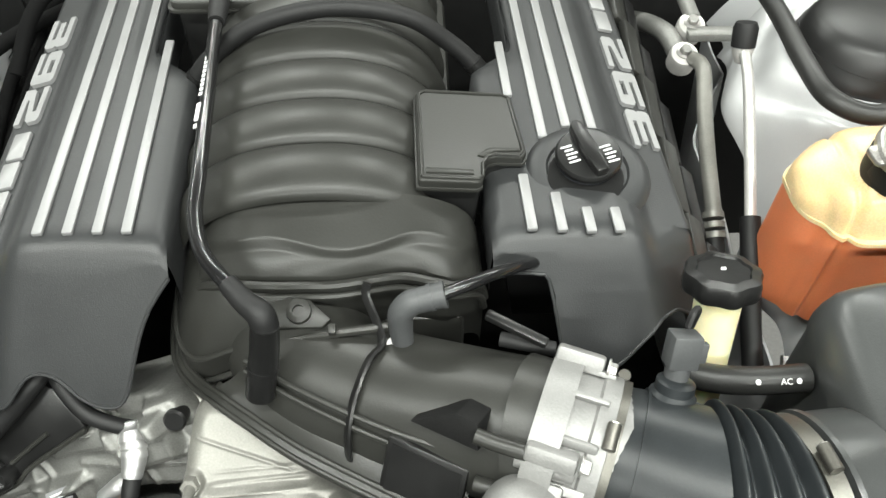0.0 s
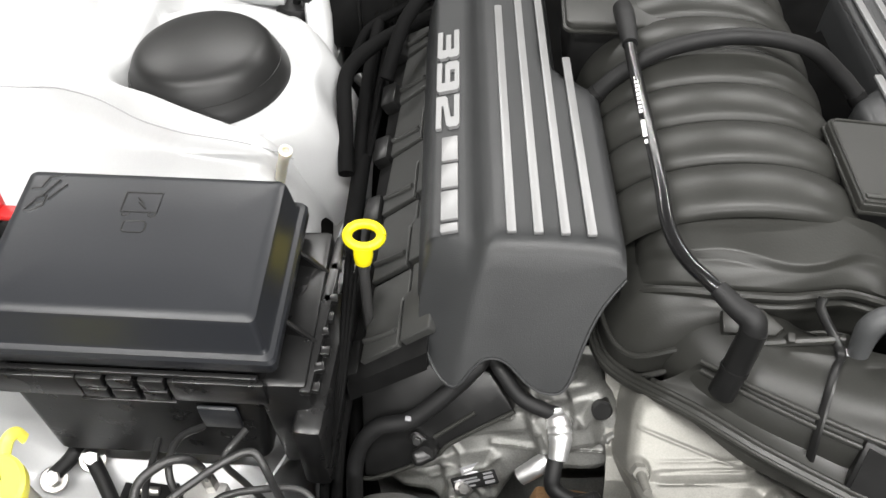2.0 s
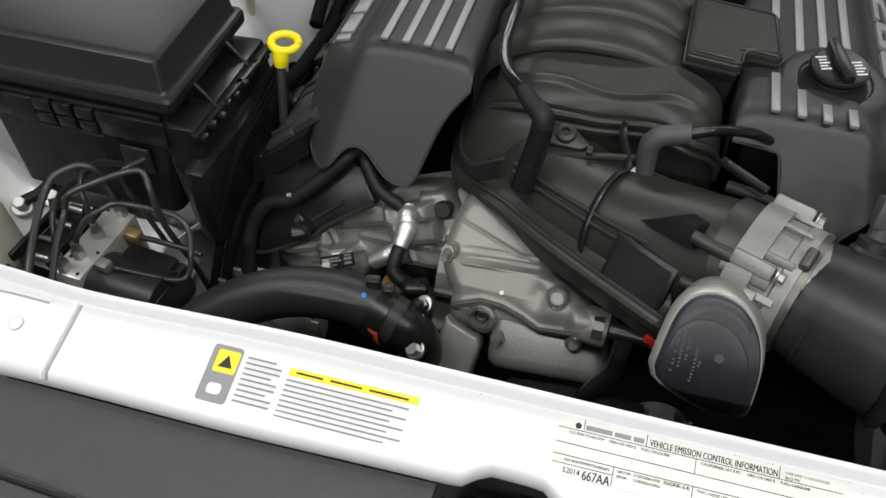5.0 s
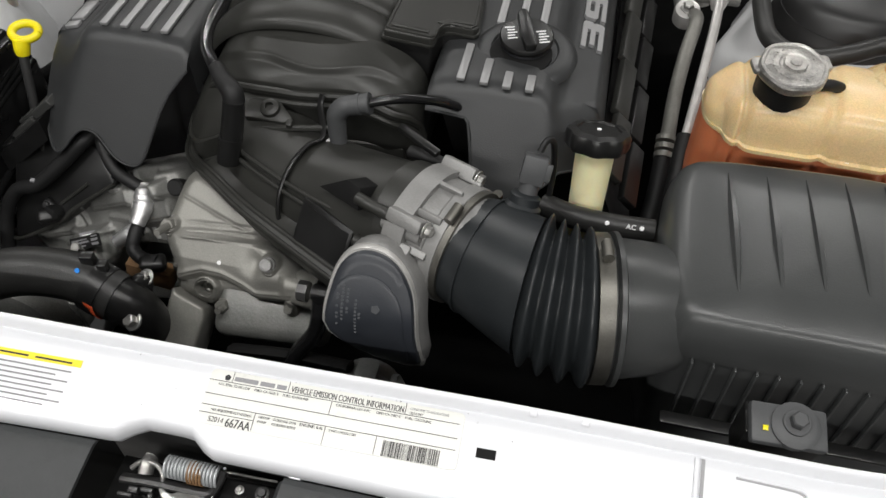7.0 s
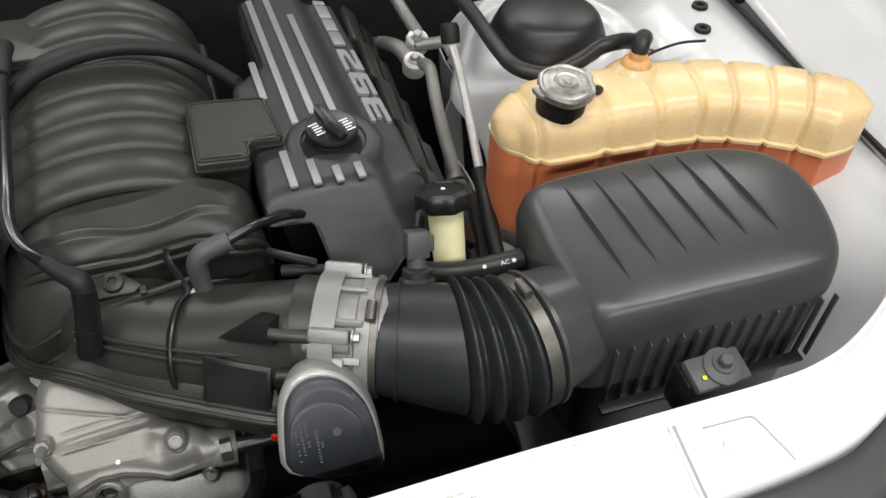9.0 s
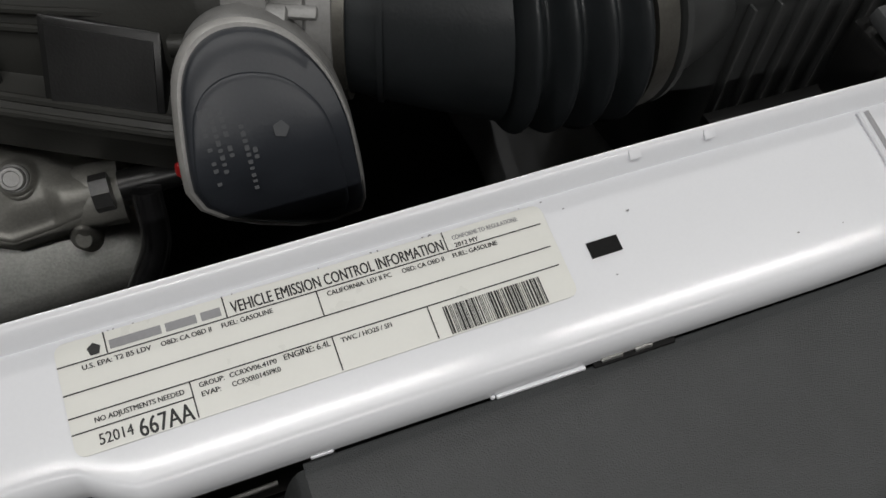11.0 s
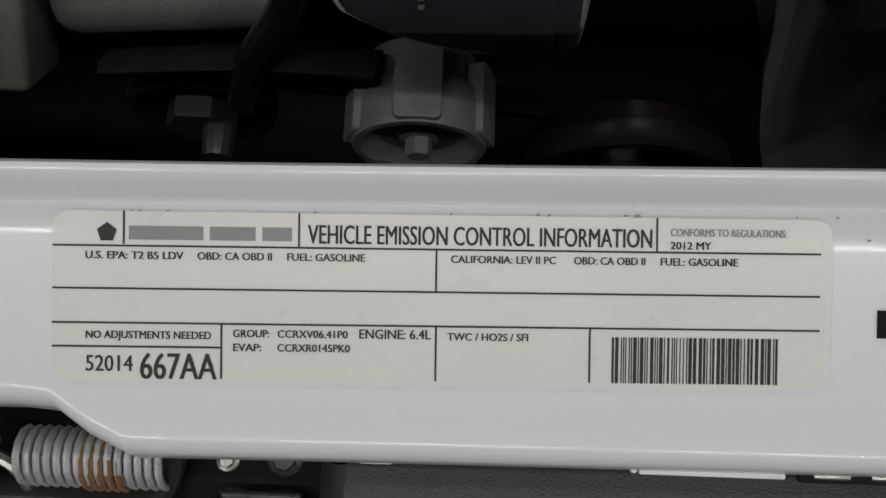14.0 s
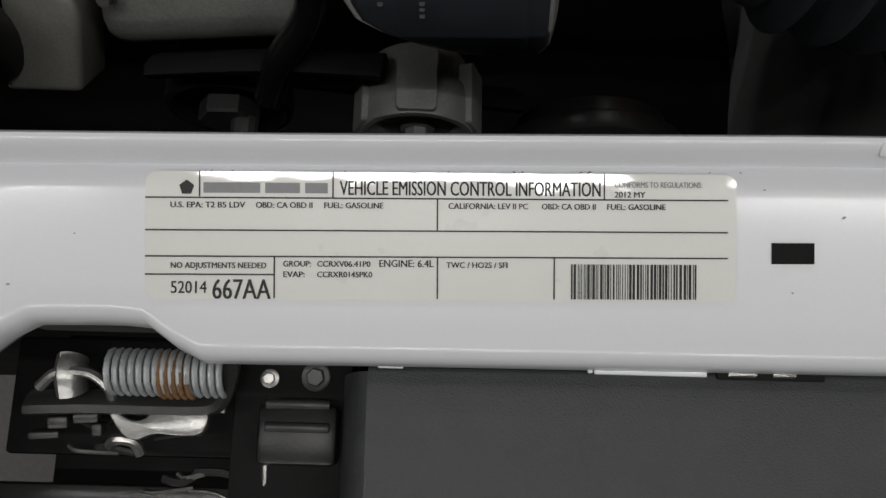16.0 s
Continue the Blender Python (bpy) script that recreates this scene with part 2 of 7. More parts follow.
            pts.append((x0 + cx + r * math.cos(a), y0 + cy + r * math.sin(a)))
    return pts


def smooth_line(points, steps=8):
    """A Catmull-Rom line through the points."""
    p = [Vector(q) for q in points]
    p = [2 * p[0] - p[1]] + p + [2 * p[-1] - p[-2]]
    out = []
    for i in range(1, len(p) - 2):
        a, b, c, d = p[i - 1:i + 3]
        for k in range(steps):
            t = k / steps
            out.append(0.5 * ((2 * b) + (c - a) * t + (2 * a - 5 * b + 4 * c - d) * t * t + (3 * b - a - 3 * c + d) * t ** 3))
    out.append(p[-2])
    return out


def loft(rings, bm=None, caps=True, closed=True):
    """A skin over rings of the same number of places."""
    bm = bm or bmesh.new()
    rows = [[bm.verts.new(q) for q in ring] for ring in rings]
    n = len(rows[0])
    for a, b in zip(rows, rows[1:]):
        for i in range(n if closed else n - 1):
            j = (i + 1) % n
            bm.faces.new((a[i], a[j], b[j], b[i]))
    if caps and closed:
        bm.faces.new(rows[0][::-1])
        bm.faces.new(rows[-1])
    return bm


def tube(points, radius, sides=12, steps=8, bm=None, wave=None, flat=1.0):
    """A hose or pipe along a smooth line; radius a number or one a point; wave(s) swells it with the way gone."""
    line = smooth_line(points, steps)
    n = len(line)
    rad = [radius] * n
    if not isinstance(radius, (int, float)):
        rad = [float(np.interp(i / (n - 1) * (len(points) - 1), range(len(radius)), radius)) for i in range(n)]
    rings, side, gone = [], None, 0.0
    for i, q in enumerate(line):
        ahead = (line[min(i + 1, n - 1)] - line[max(i - 1, 0)]).normalized()
        if side is None:
            side = ahead.orthogonal().normalized()
        side = (side - ahead * side.dot(ahead)).normalized()
        up = ahead.cross(side)
        if i:
            gone += (q - line[i - 1]).length
        r = rad[i] + (wave(gone) if wave else 0)
        rings.append([q + r * (math.cos(a) * side + flat * math.sin(a) * up) for a in (2 * math.pi * k / sides for k in range(sides))])
    return loft(rings, bm)


def lathe(profile, m, sides=28, bm=None, lobes=0, depth=0.0):
    """A turned body: (radius, height) pairs round m's z; lobes scallop its rim."""
    rings = []
    for r, z in profile:
        ring = []
        for k in range(sides):
            a = 2 * math.pi * k / sides
            rr = r * (1 + depth * math.cos(lobes * a)) if lobes else r
            ring.append(m @ Vector((rr * math.cos(a), rr * math.sin(a), z)))
        rings.append(ring)
    return loft(rings, bm)


def sheet(fn, us, vs, thick, bm=None, down=(0, 0, -1)):
    """A curved panel with thickness: fn(u, v) gives its upper side."""
    bm = bm or bmesh.new()
    low = Vector(down) * thick
    a = [[bm.verts.new(fn(u, v)) for v in vs] for u in us]
    b = [[bm.verts.new(Vector(fn(u, v)) + low) for v in vs] for u in us]
    nu, nv = len(us), len(vs)
    for i in range(nu - 1):
        for j in range(nv - 1):
            bm.faces.new((a[i][j], a[i + 1][j], a[i + 1][j + 1], a[i][j + 1]))
            bm.faces.new((b[i][j], b[i][j + 1], b[i + 1][j + 1], b[i + 1][j]))
    for i in range(nu - 1):
        bm.faces.new((a[i][0], b[i][0], b[i + 1][0], a[i + 1][0]))
        bm.faces.new((a[i][-1], a[i + 1][-1], b[i + 1][-1], b[i][-1]))
    for j in range(nv - 1):
        bm.faces.new((a[0][j], a[0][j + 1], b[0][j + 1], b[0][j]))
        bm.faces.new((a[-1][j], b[-1][j], b[-1][j + 1], a[-1][j + 1]))
    return bm


def lin(a, b, n):
    return [a + (b - a) * i / (n - 1) for i in range(n)]


def bolt(name, at, axis, r, h, parent, mat="steel", washer=1.5, label=""):
    """A hexagon bolt with its washer, standing on a place along an axis."""
    m = frame_of(Vector(axis).orthogonal(), Vector(axis).cross(Vector(axis).orthogonal()), at)
    bm = lathe([(r * washer, 0), (r * washer, h * 0.2), (r * washer * 0.9, h * 0.25)], m, 16)
    bm = lathe([(r, h * 0.2), (r, h * 0.9), (r * 0.85, h)], m, 6, bm)
    return part(name, bm, mat, parent, label, 25)


def letters(text, m, size, thick, squeeze=1.0, bold=0.0, align="LEFT", shear=0.0):
    """Raised letters of the built-in font: m's x runs along the line, y up the letters."""
    cu = bpy.data.curves.new("letters", "FONT")
    cu.body, cu.size, cu.extrude, cu.offset, cu.align_x, cu.shear = text, size, thick / 2, bold, align, shear
    cu.resolution_u = 3
    ob = bpy.data.objects.new("letters", cu)
    scene.collection.objects.link(ob)
    bpy.context.view_layer.update()
    me = bpy.data.meshes.new_from_object(ob.evaluated_get(bpy.context.evaluated_depsgraph_get()))
    bm = bmesh.new()
    bm.from_mesh(me)
    bpy.data.objects.remove(ob)
    bpy.data.curves.remove(cu)
    bpy.data.meshes.remove(me)
    bmesh.ops.transform(bm, matrix=m @ Matrix.Diagonal((squeeze, 1, 1, 1)) @ Matrix.Translation((0, 0, thick / 2)), verts=bm.verts)
    return bm


def bars(rows, m, thick, bm=None):
    """Plain printed bars: (x, y, width, height) from their lower left corner in m's plane."""
    bm = bm or bmesh.new()
    for x, y, w, h in rows:
        plate([(x, y), (x + w, y), (x + w, y + h), (x, y + h)], m @ Matrix.Translation((0, 0, thick)), thick, 0, bm)
    return bm


# ---- the room that closes the place ----
def slab(name, size, at, mat, label, category):
    return solo(name, block(size, at, 0.0), mat, label, category, at, kind="structure")


slab("floor", (9.0, 10.0, 0.1), (0, 0, -0.05), "concrete", "plain grey concrete workshop floor", "floor")
slab("ceiling", (9.0, 10.0, 0.1), (0, 0, 3.35), "wall", "plain pale workshop ceiling above lamps", "ceiling")
slab("wall_north", (9.0, 0.1, 3.3), (0, 5.05, 1.65), "wall", "plain pale painted workshop wall", "wall")
slab("wall_south", (9.0, 0.1, 3.3), (0, -5.05, 1.65), "wall", "plain pale painted workshop wall", "wall")
slab("wall_east", (0.1, 10.0, 3.3), (4.55, 0, 1.65), "wall", "plain pale painted workshop wall", "wall")
slab("wall_west", (0.1, 10.0, 3.3), (-4.55, 0, 1.65), "wall", "plain pale painted workshop wall", "wall")

# ---- the car's body round the engine ----
MID = -0.083   # the engine's middle line


def soft_table(x, rows, d=0.012):
    return sum(table(x + k * d, rows) for k in (-1, -0.5, 0, 0.5, 1)) / 5


def table(x, rows):
    return float(np.interp(x, [r[0] for r in rows], [r[1] for r in rows]))


BACK = ((-0.95, 0.30), (-0.81, 0.188), (-0.777, 0.163), (-0.72, 0.128), (-0.653, 0.102), (-0.587, 0.093), (-0.45, 0.087),
        (-0.26, 0.099), (0.0, 0.105), (0.2, 0.111), (0.45, 0.113), (0.5, 0.118), (0.55, 0.135), (0.62, 0.175), (0.80, 0.31))
FRONT = ((-0.95, 0.22), (-0.80, 0.095), (-0.739, 0.063), (-0.666, 0.035), (-0.62, 0.020), (-0.56, 0.014), (-0.45, 0.018),
         (-0.3, 0.022), (-0.1, 0.032), (0.05, 0.034), (0.3, 0.036), (0.42, 0.041), (0.5, 0.050), (0.6, 0.095), (0.80, 0.23))


def back_y(x):
    return sum(table(x + d, BACK) for d in (-0.03, -0.015, 0, 0.015, 0.03)) / 5


def front_y(x):
    y = sum(table(x + d, FRONT) for d in (-0.03, -0.015, 0, 0.015, 0.03)) / 5
    dip = 0.5 + 0.5 * math.cos(math.pi * min(1.0, max(0.0, abs(x + 0.072) - 0.018) / 0.024))
    return y + 0.013 * dip


def panel_rise(x):
    return -0.012 * x


SLOPE = 0.22


def panel_z(x, y):
    """The panel's sloping top between its front roll and the rear lip."""
    return 1.0612 - SLOPE * (back_y(x) - 0.0085 - y) + panel_rise(x)


# rear lip and front roll, as steps along y and z from the plane's ends
LIP = ((0.0015, -0.0006), (0.0027, 0.0020), (0.0050, 0.0060), (0.0070, 0.0090), (0.0090, 0.0097), (0.0103, 0.0080), (0.0105, 0.0025))
ROLL = ((0.005, -0.024), (0.0, -0.020), (-0.0025, -0.013), (-0.001, -0.0045), (0.0015, -0.0010))


def panel_at(x, v):
    f, b = front_y(x), back_y(x) - 0.0085
    n = len(ROLL) + 7 + len(LIP)
    k = round(v * (n - 1))
    if k < len(ROLL):
        return (x, f + ROLL[k][0], panel_z(x, f + 0.004) + ROLL[k][1])
    if k < len(ROLL) + 7:
        y = f + 0.004 + (b - f - 0.004) * (k - len(ROLL)) / 6
        return (x, y, panel_z(x, y))
    dy, dz = LIP[k - len(ROLL) - 7]
    return (x, b + dy, panel_z(x, b) + dz)


def on_panel(x, y):
    """A frame lying on the panel's slope at a place of the plan: x to the right, y towards the engine."""
    return frame_of((1, 0.026, -0.012 - SLOPE * 0.0), (0, 1, SLOPE), (x, y, panel_z(x, y) + 0.0004))


support = thing("radiator_support", "glossy white painted radiator support panel with a raised rear lip", "car panel", (0, 0.07, 0.99))
part("panel", sheet(panel_at, lin(-0.93, 0.78, 172), lin(0, 1, 19), 0.0022, down=(0, 0.1, -1)), "paint", support, angle=60)
for sx in (-0.456, -0.558, 0.333):
    run = [(sx, y, panel_z(sx, y) + 0.0002) for y in lin(back_y(sx) - 0.0095, front_y(sx) + 0.003, 6)]
    run.append((sx, front_y(sx) - 0.001, panel_z(sx, front_y(sx) + 0.004) - 0.006))
    part("seam", tube(run, 0.0020, 10, 4, None, None, 1.4), "paint", support, "raised painted joint across the panel")
    # beside each joint a grey tube paints its shadow line
    low = [(q[0] + 0.0042, q[1], q[2] - 0.0005) for q in run]
    part("seam_shade", tube(low, 0.0016, 6, 4), "seam", support, "thin grey line coloured as the joint's shadow")
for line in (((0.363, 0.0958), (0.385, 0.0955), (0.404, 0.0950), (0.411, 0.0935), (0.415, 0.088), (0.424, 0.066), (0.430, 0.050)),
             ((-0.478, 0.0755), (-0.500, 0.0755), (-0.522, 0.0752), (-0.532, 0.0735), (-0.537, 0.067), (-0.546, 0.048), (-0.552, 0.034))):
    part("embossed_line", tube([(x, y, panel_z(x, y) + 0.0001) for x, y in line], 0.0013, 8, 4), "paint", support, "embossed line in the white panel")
    # a grey tube stands in for the shadow beside the embossed line
    part("line_shade", tube([(x - 0.0016, y - 0.0016, panel_z(x, y) - 0.0008) for x, y in line], 0.0012, 8, 4), "seam", support, "thin grey line coloured as shade along the embossed line")
part("seam_tab", block((0.014, 0.006, 0.003), (0.340, front_y(0.340) - 0.001, panel_z(0.340, front_y(0.340)) - 0.006), 0.001, (-30, 0, 0)), "paint", support, "folded tab at the joint's end")
# a dark disc on the surface paints the shade of a hole
part("seam_hole", lathe([(0.003, -0.001), (0.003, 0.001)], pose(0.3505, front_y(0.350) - 0.0022, panel_z(0.35, front_y(0.35)) - 0.007, 50, 0, 0), 12), "dark", support)
part("plug", lathe([(0.006, 0), (0.006, 0.001), (0.004, 0.0018)], on_panel(-0.498, 0.05) @ Matrix.Translation((0, 0, 0.001)), 16), "paint", support)
part("plug", lathe([(0.006, 0), (0.006, 0.001), (0.004, 0.0018)], on_panel(0.378, 0.075) @ Matrix.Translation((0, 0, 0.001)), 16), "paint", support)
# dark plate laid on the panel for the shade inside a slot
part("slot", plate([(0, 0), (0.0149, 0), (0.0149, 0.0074), (0, 0.0074)], on_panel(-0.0488, 0.0513) @ Matrix.Translation((0.2187, 0.0126, 0.0004)), 0.0014), "dark", support, "small dark plate coloured as a square hole's shade")
# flat discs stand in for holes; the dark ones paint the shade inside
for hx, hy, hr, hm in ((-0.702, 0.083, 0.011, "grey"), (-0.604, 0.046, 0.003, "dark"), (-0.60, 0.060, 0.0015, "dark")):
    part("hole", lathe([(hr, -0.001), (hr, 0.0006)], on_panel(hx, hy), 20), hm, support)
for tx in (0.207, 0.247):
    part("lip_weld", block((0.006, 0.005, 0.0016), (tx, back_y(tx) - 0.003, panel_z(tx, back_y(tx) - 0.0085) + 0.0075), 0.0006, (40, 0, 0)), "paint", support)

random.seed(23)
for k in range(26):
    px = random.uniform(-0.12, 0.30)
    py = back_y(px) - (0.0095 if k % 2 else random.uniform(0.006, 0.060))
    r = random.uniform(0.0003, 0.0008)
    part("paint_chip", plate([(r * random.uniform(0.5, 1.6) * math.cos(a), r * 0.6 * math.sin(a)) for a in lin(0, 2 * math.pi, 7)[:-1]], on_panel(px, py) @ pose(0, 0, 0.0005, 0, 0, random.uniform(-40, 40)), 0.0002), "greyink", support, "tiny dark paint chip")

# ---- printed emission sticker on the panel ----
LX0, LX1, LY = -0.0488, 0.1570, 0.0760


STICKER = on_panel(LX0, 0.0513)


def print_at(u, v, lift=0.0008):
    """A place on the sticker: u, v are shares of its width and height from its lower left."""
    return STICKER @ Matrix.Translation(((LX1 - LX0) * u, 0.0432 * v, lift))


WID = LX1 - LX0
sticker = thing("emission_sticker", "cream-white printed emission information sticker on the white panel", "sticker", (0.05, 0.075, 1.055))
part("paper", plate(rounded(WID, 0.0445, 0.004, 4, WID / 2, 0.0216), print_at(0, 0, 0.0006), 0.0006), "sticker", sticker)


def write(text, u, v, height, width, mat="ink", bold=0.00015):
    bm = letters(text, Matrix.Identity(4), height * 1.37, 0.0001)
    if bold:
        again = letters(text, Matrix.Translation((bold, 0, 0.00001)), height * 1.37, 0.0001)
        bm = join(bm, again)
    w = max(q.co.x for q in bm.verts) - min(q.co.x for q in bm.verts)
    bmesh.ops.transform(bm, matrix=print_at(u, v) @ Matrix.Diagonal((width * WID / w, 1, 1, 1)), verts=bm.verts)
    part("lettering", bm, mat, sticker)


def rule(u0, v0, u1, v1, w=0.00052):
    a = print_at(u0, v0)
    if abs(u1 - u0) > abs(v1 - v0):
        part("rule", bars([(0, -w / 2, (u1 - u0) * WID, w)], a, 0.00005), "ink", sticker)
    else:
        part("rule", bars([(-w / 2, 0, w, (v1 - v0) * 0.0432)], a, 0.00005), "ink", sticker)


for v in (0.805, 0.5445, 0.335):
    rule(0.0, v, 0.985, v)
rule(0.0, 0.19, 0.217, 0.19)
for u, v0, v1 in ((0.0905, 0.815, 1.018), (0.3139, 0.805, 1.018), (0.7732, 0.805, 1.018), (0.490, 0.5445, 0.805), (0.216, 0.0, 0.335), (0.4905, 0.0, 0.335), (0.6885, 0.0, 0.335)):
    rule(u, v0, u, v1)
# the maker's name and badge as plain shapes
part("badge", plate([(0.0027 * math.cos(radians(90 + 72 * i)), 0.0027 * math.sin(radians(90 + 72 * i))) for i in range(5)], print_at(0.069, 0.885) @ Matrix.Translation((0, 0, 0.00008)), 0.00008), "ink", sticker)
names = [(0.000, 0, 0.0195, 0.0036), (0.0212, 0, 0.0120, 0.0036), (0.0350, 0, 0.0078, 0.0036)]
for x, y, w, h in names:
    part("name_bar", bars([(x, y - 0.0018, w, h)], print_at(0.097, 0.885), 0.00005), "greyink", sticker)
write("VEHICLE EMISSION CONTROL INFORMATION", 0.325, 0.832, 0.0052, 0.442, bold=0.00034)
write("CONFORMS TO REGULATIONS:", 0.79, 0.905, 0.0021, 0.15, "greyink")
write("2012 MY", 0.79, 0.825, 0.0021, 0.053)
write("U.S. EPA: T2 B5 LDV", 0.041, 0.725, 0.0021, 0.125)
write("OBD: CA OBD II", 0.184, 0.725, 0.0021, 0.095)
write("FUEL: GASOLINE", 0.298, 0.725, 0.0021, 0.10)
write("CALIFORNIA: LEV II PC", 0.508, 0.725, 0.0021, 0.135)
write("OBD: CA OBD II", 0.666, 0.725, 0.0021, 0.092)
write("FUEL: GASOLINE", 0.777, 0.725, 0.0021, 0.10)
write("NO ADJUSTMENTS NEEDED", 0.042, 0.24, 0.0021, 0.16)
write("52014", 0.042, 0.04, 0.0044, 0.06)
write("667AA", 0.111, -0.005, 0.0072, 0.098, bold=0.0004)
write("GROUP:", 0.23, 0.255, 0.0021, 0.047)
write("CCRXV06.41P0", 0.287, 0.255, 0.0021, 0.09)
write("ENGINE: 6.4L", 0.391, 0.255, 0.0026, 0.092, bold=0.00016)
write("EVAP:", 0.23, 0.17, 0.0021, 0.036)
write("CCRXR0145PK0", 0.287, 0.17, 0.0021, 0.093)
write("TWC / HO2S / SFI", 0.505, 0.25, 0.0021, 0.104)
code, cx = [], 0.0
random.seed(7)
while cx < 0.0445:
    w = random.choice((0.0003, 0.0003, 0.0006, 0.0009))
    code.append((cx, 0, w, 0.0122))
    cx += w + random.choice((0.0003, 0.0003, 0.0006))
for row in code:
    part("barcode_bar", bars([row], print_at(0.717, 0.0), 0.00005), "ink", sticker)

# ---- warning sticker further along the panel ----
warn = thing("warning_sticker", "yellow-headed warning sticker with small print on the white panel", "sticker", (-0.24, 0.06, 1.06))
W0 = on_panel(-0.327, 0.032)
part("symbol_field", plate(rounded(0.025, 0.047, 0.003, 3, 0.0125, 0.0235), W0 @ Matrix.Translation((0, 0, 0.0004)), 0.0004), "greyink", warn, "grey-violet symbol field")
part("triangle_field", plate(rounded(0.019, 0.019, 0.002, 3, 0.0145, 0.034), W0 @ Matrix.Translation((0, 0, 0.0006)), 0.0003), "print_yellow", warn, "yellow warning field")
part("triangle", plate([(0.0085, 0.029), (0.0205, 0.029), (0.0145, 0.0395)], W0 @ Matrix.Translation((0, 0, 0.0007)), 0.0001), "ink", warn)
part("pictogram", plate(rounded(0.012, 0.009, 0.003, 3, 0.0125, 0.011), W0 @ Matrix.Translation((0, 0, 0.0006)), 0.0003), "white", warn)
for i in range(9):
    part("print_line", bars([(0.030, 0.041 - 0.0045 * i, 0.030 if i % 3 else 0.024, 0.0014)], W0, 0.0004), "greyink", warn)
W1 = on_panel(-0.262, 0.0745)
part("yellow_strip", plate([(0, 0), (0.106, 0.001), (0.106, -0.005), (0, -0.006)], W1 @ Matrix.Translation((0, 0, 0.0004)), 0.0004), "print_yellow", warn, "yellow heading strip")
for row in ((0.006, -0.0036, 0.022, 0.0015), (0.034, -0.0035, 0.026, 0.0015), (0.066, -0.0034, 0.032, 0.0015)):
    part("heading_bar", bars([row], W1, 0.0006), "ink", warn)
for i in range(8):
    part("print_line", bars([(0.0, -0.0105 - 0.0042 * i, 0.10 - 0.012 * (i % 2), 0.0013)], W1, 0.0004), "greyink", warn)


# ---- white inner wings with the strut towers ----
CREASE = ((-0.95, 0.690), (-0.868, 0.686), (-0.821, 0.684), (-0.766, 0.665), (-0.712, 0.633), (-0.661, 0.615), (-0.609, 0.614), (-0.552, 0.613), (-0.50, 0.622))
CREASE_Z = ((-0.87, 1.040), (-0.80, 1.046), (-0.66, 1.048), (-0.60, 1.040), (-0.55, 1.024), (-0.52, 0.985), (-0.50, 0.955))
CREST = ((-0.95, 0.720), (-0.80, 0.700), (-0.728, 0.659), (-0.710, 0.653), (-0.66, 0.634), (-0.6115, 0.6246), (-0.55, 0.621), (-0.50, 0.63))
CREST_Z = ((-0.95, 1.046), (-0.80, 1.052), (-0.73, 1.066), (-0.70, 1.067), (-0.66, 1.062), (-0.6115, 1.050), (-0.55, 1.024), (-0.50, 0.955))


def ease(k):
    k = min(1.0, max(0.0, k))
    return k * k * (3 - 2 * k)


def bay_edge(side, y):
    """How far the bay's edge draws back from its straight line."""
    back = 0.07 * min(1.0, max(0.0, (y - 0.80) / 0.14)) ** 1.5
    if side < 0:
        back += 0.024 * ease((0.72 - y) / 0.14) + 0.026 * min(1.0, max(0.0, (0.37 - y) / 0.08))
    return back


def tower_ledge(x, y):
    """The raised rail that passes in front of the left strut cap: crest, sloping facet, sharp crease and front face."""
    yc, zc, yr, zr = soft_table(x, CREASE), soft_table(x, CREASE_Z), soft_table(x, CREST), soft_table(x, CREST_Z)
    if y < yc:
        return zc - 0.020 * ease((yc - y) / 0.011) - 0.40 * max(0.0, yc - y - 0.006) - 0.9 * max(0.0, yc - y - 0.13)
    if y < yr:
        return zc + (zr - zc) * ((y - yc) / (yr - yc)) ** 0.8
    out = ease((-0.735 - x) / 0.03)
    return zr - 0.07 * ease((y - yr) / 0.034) * (1 - out) - 0.022 * ease((y - yr) / 0.07) * out


def wing_height(side):
    cx, cy = (-0.667, 0.742) if side < 0 else (0.500, 0.757)

    def h(out, y):
        """out: metres outward from the bay's edge."""
        pull = bay_edge(side, y)
        x = (-0.497 - pull - out) if side < 0 else (0.365 + pull + out)
        floor_z = 0.865 + 0.05 * min(1.0, max(0.0, (y - 0.30) / 0.2))
        outer_z = (0.990 + 0.09 * (y - 0.174)) if side < 0 else 1.015
        base = floor_z + (outer_z - floor_z) * ease((out - 0.19) / 0.17)
        d = math.hypot((x - cx), (y - cy) * 0.95)
        z = base + max(0.0, 1.022 - base) * (1 - ease((d - 0.125) / 0.085))
        z -= 0.012 * math.exp(-((d - 0.112) / 0.012) ** 2)
        if side < 0:
            z = max(z, tower_ledge(x, y))
            z += 0.007 * math.exp(-((d - 0.150) / 0.010) ** 2) * min(1.0, max(0.0, (x - cx - 0.06) / 0.05)) * min(1.0, max(0.0, (y - 0.64) / 0.03))
        wide = 0.035 + 0.035 * min(1.0, max(0.0, (y - 0.50) / 0.10))
        edge = min(1.0, max(0.0, (wide - out) / wide))
        z -= (0.05 + 0.6 * (wide - 0.035)) * edge * edge
        x -= side * 0.012 * math.sin((48 if side < 0 else 36) * y) * edge
        z -= (0.008 * math.sin(48 * y + 0.8) * edge ** 0.5 * (1 - edge) * 2) if side < 0 else 0.0
        return Vector((x, y, z))
    return h


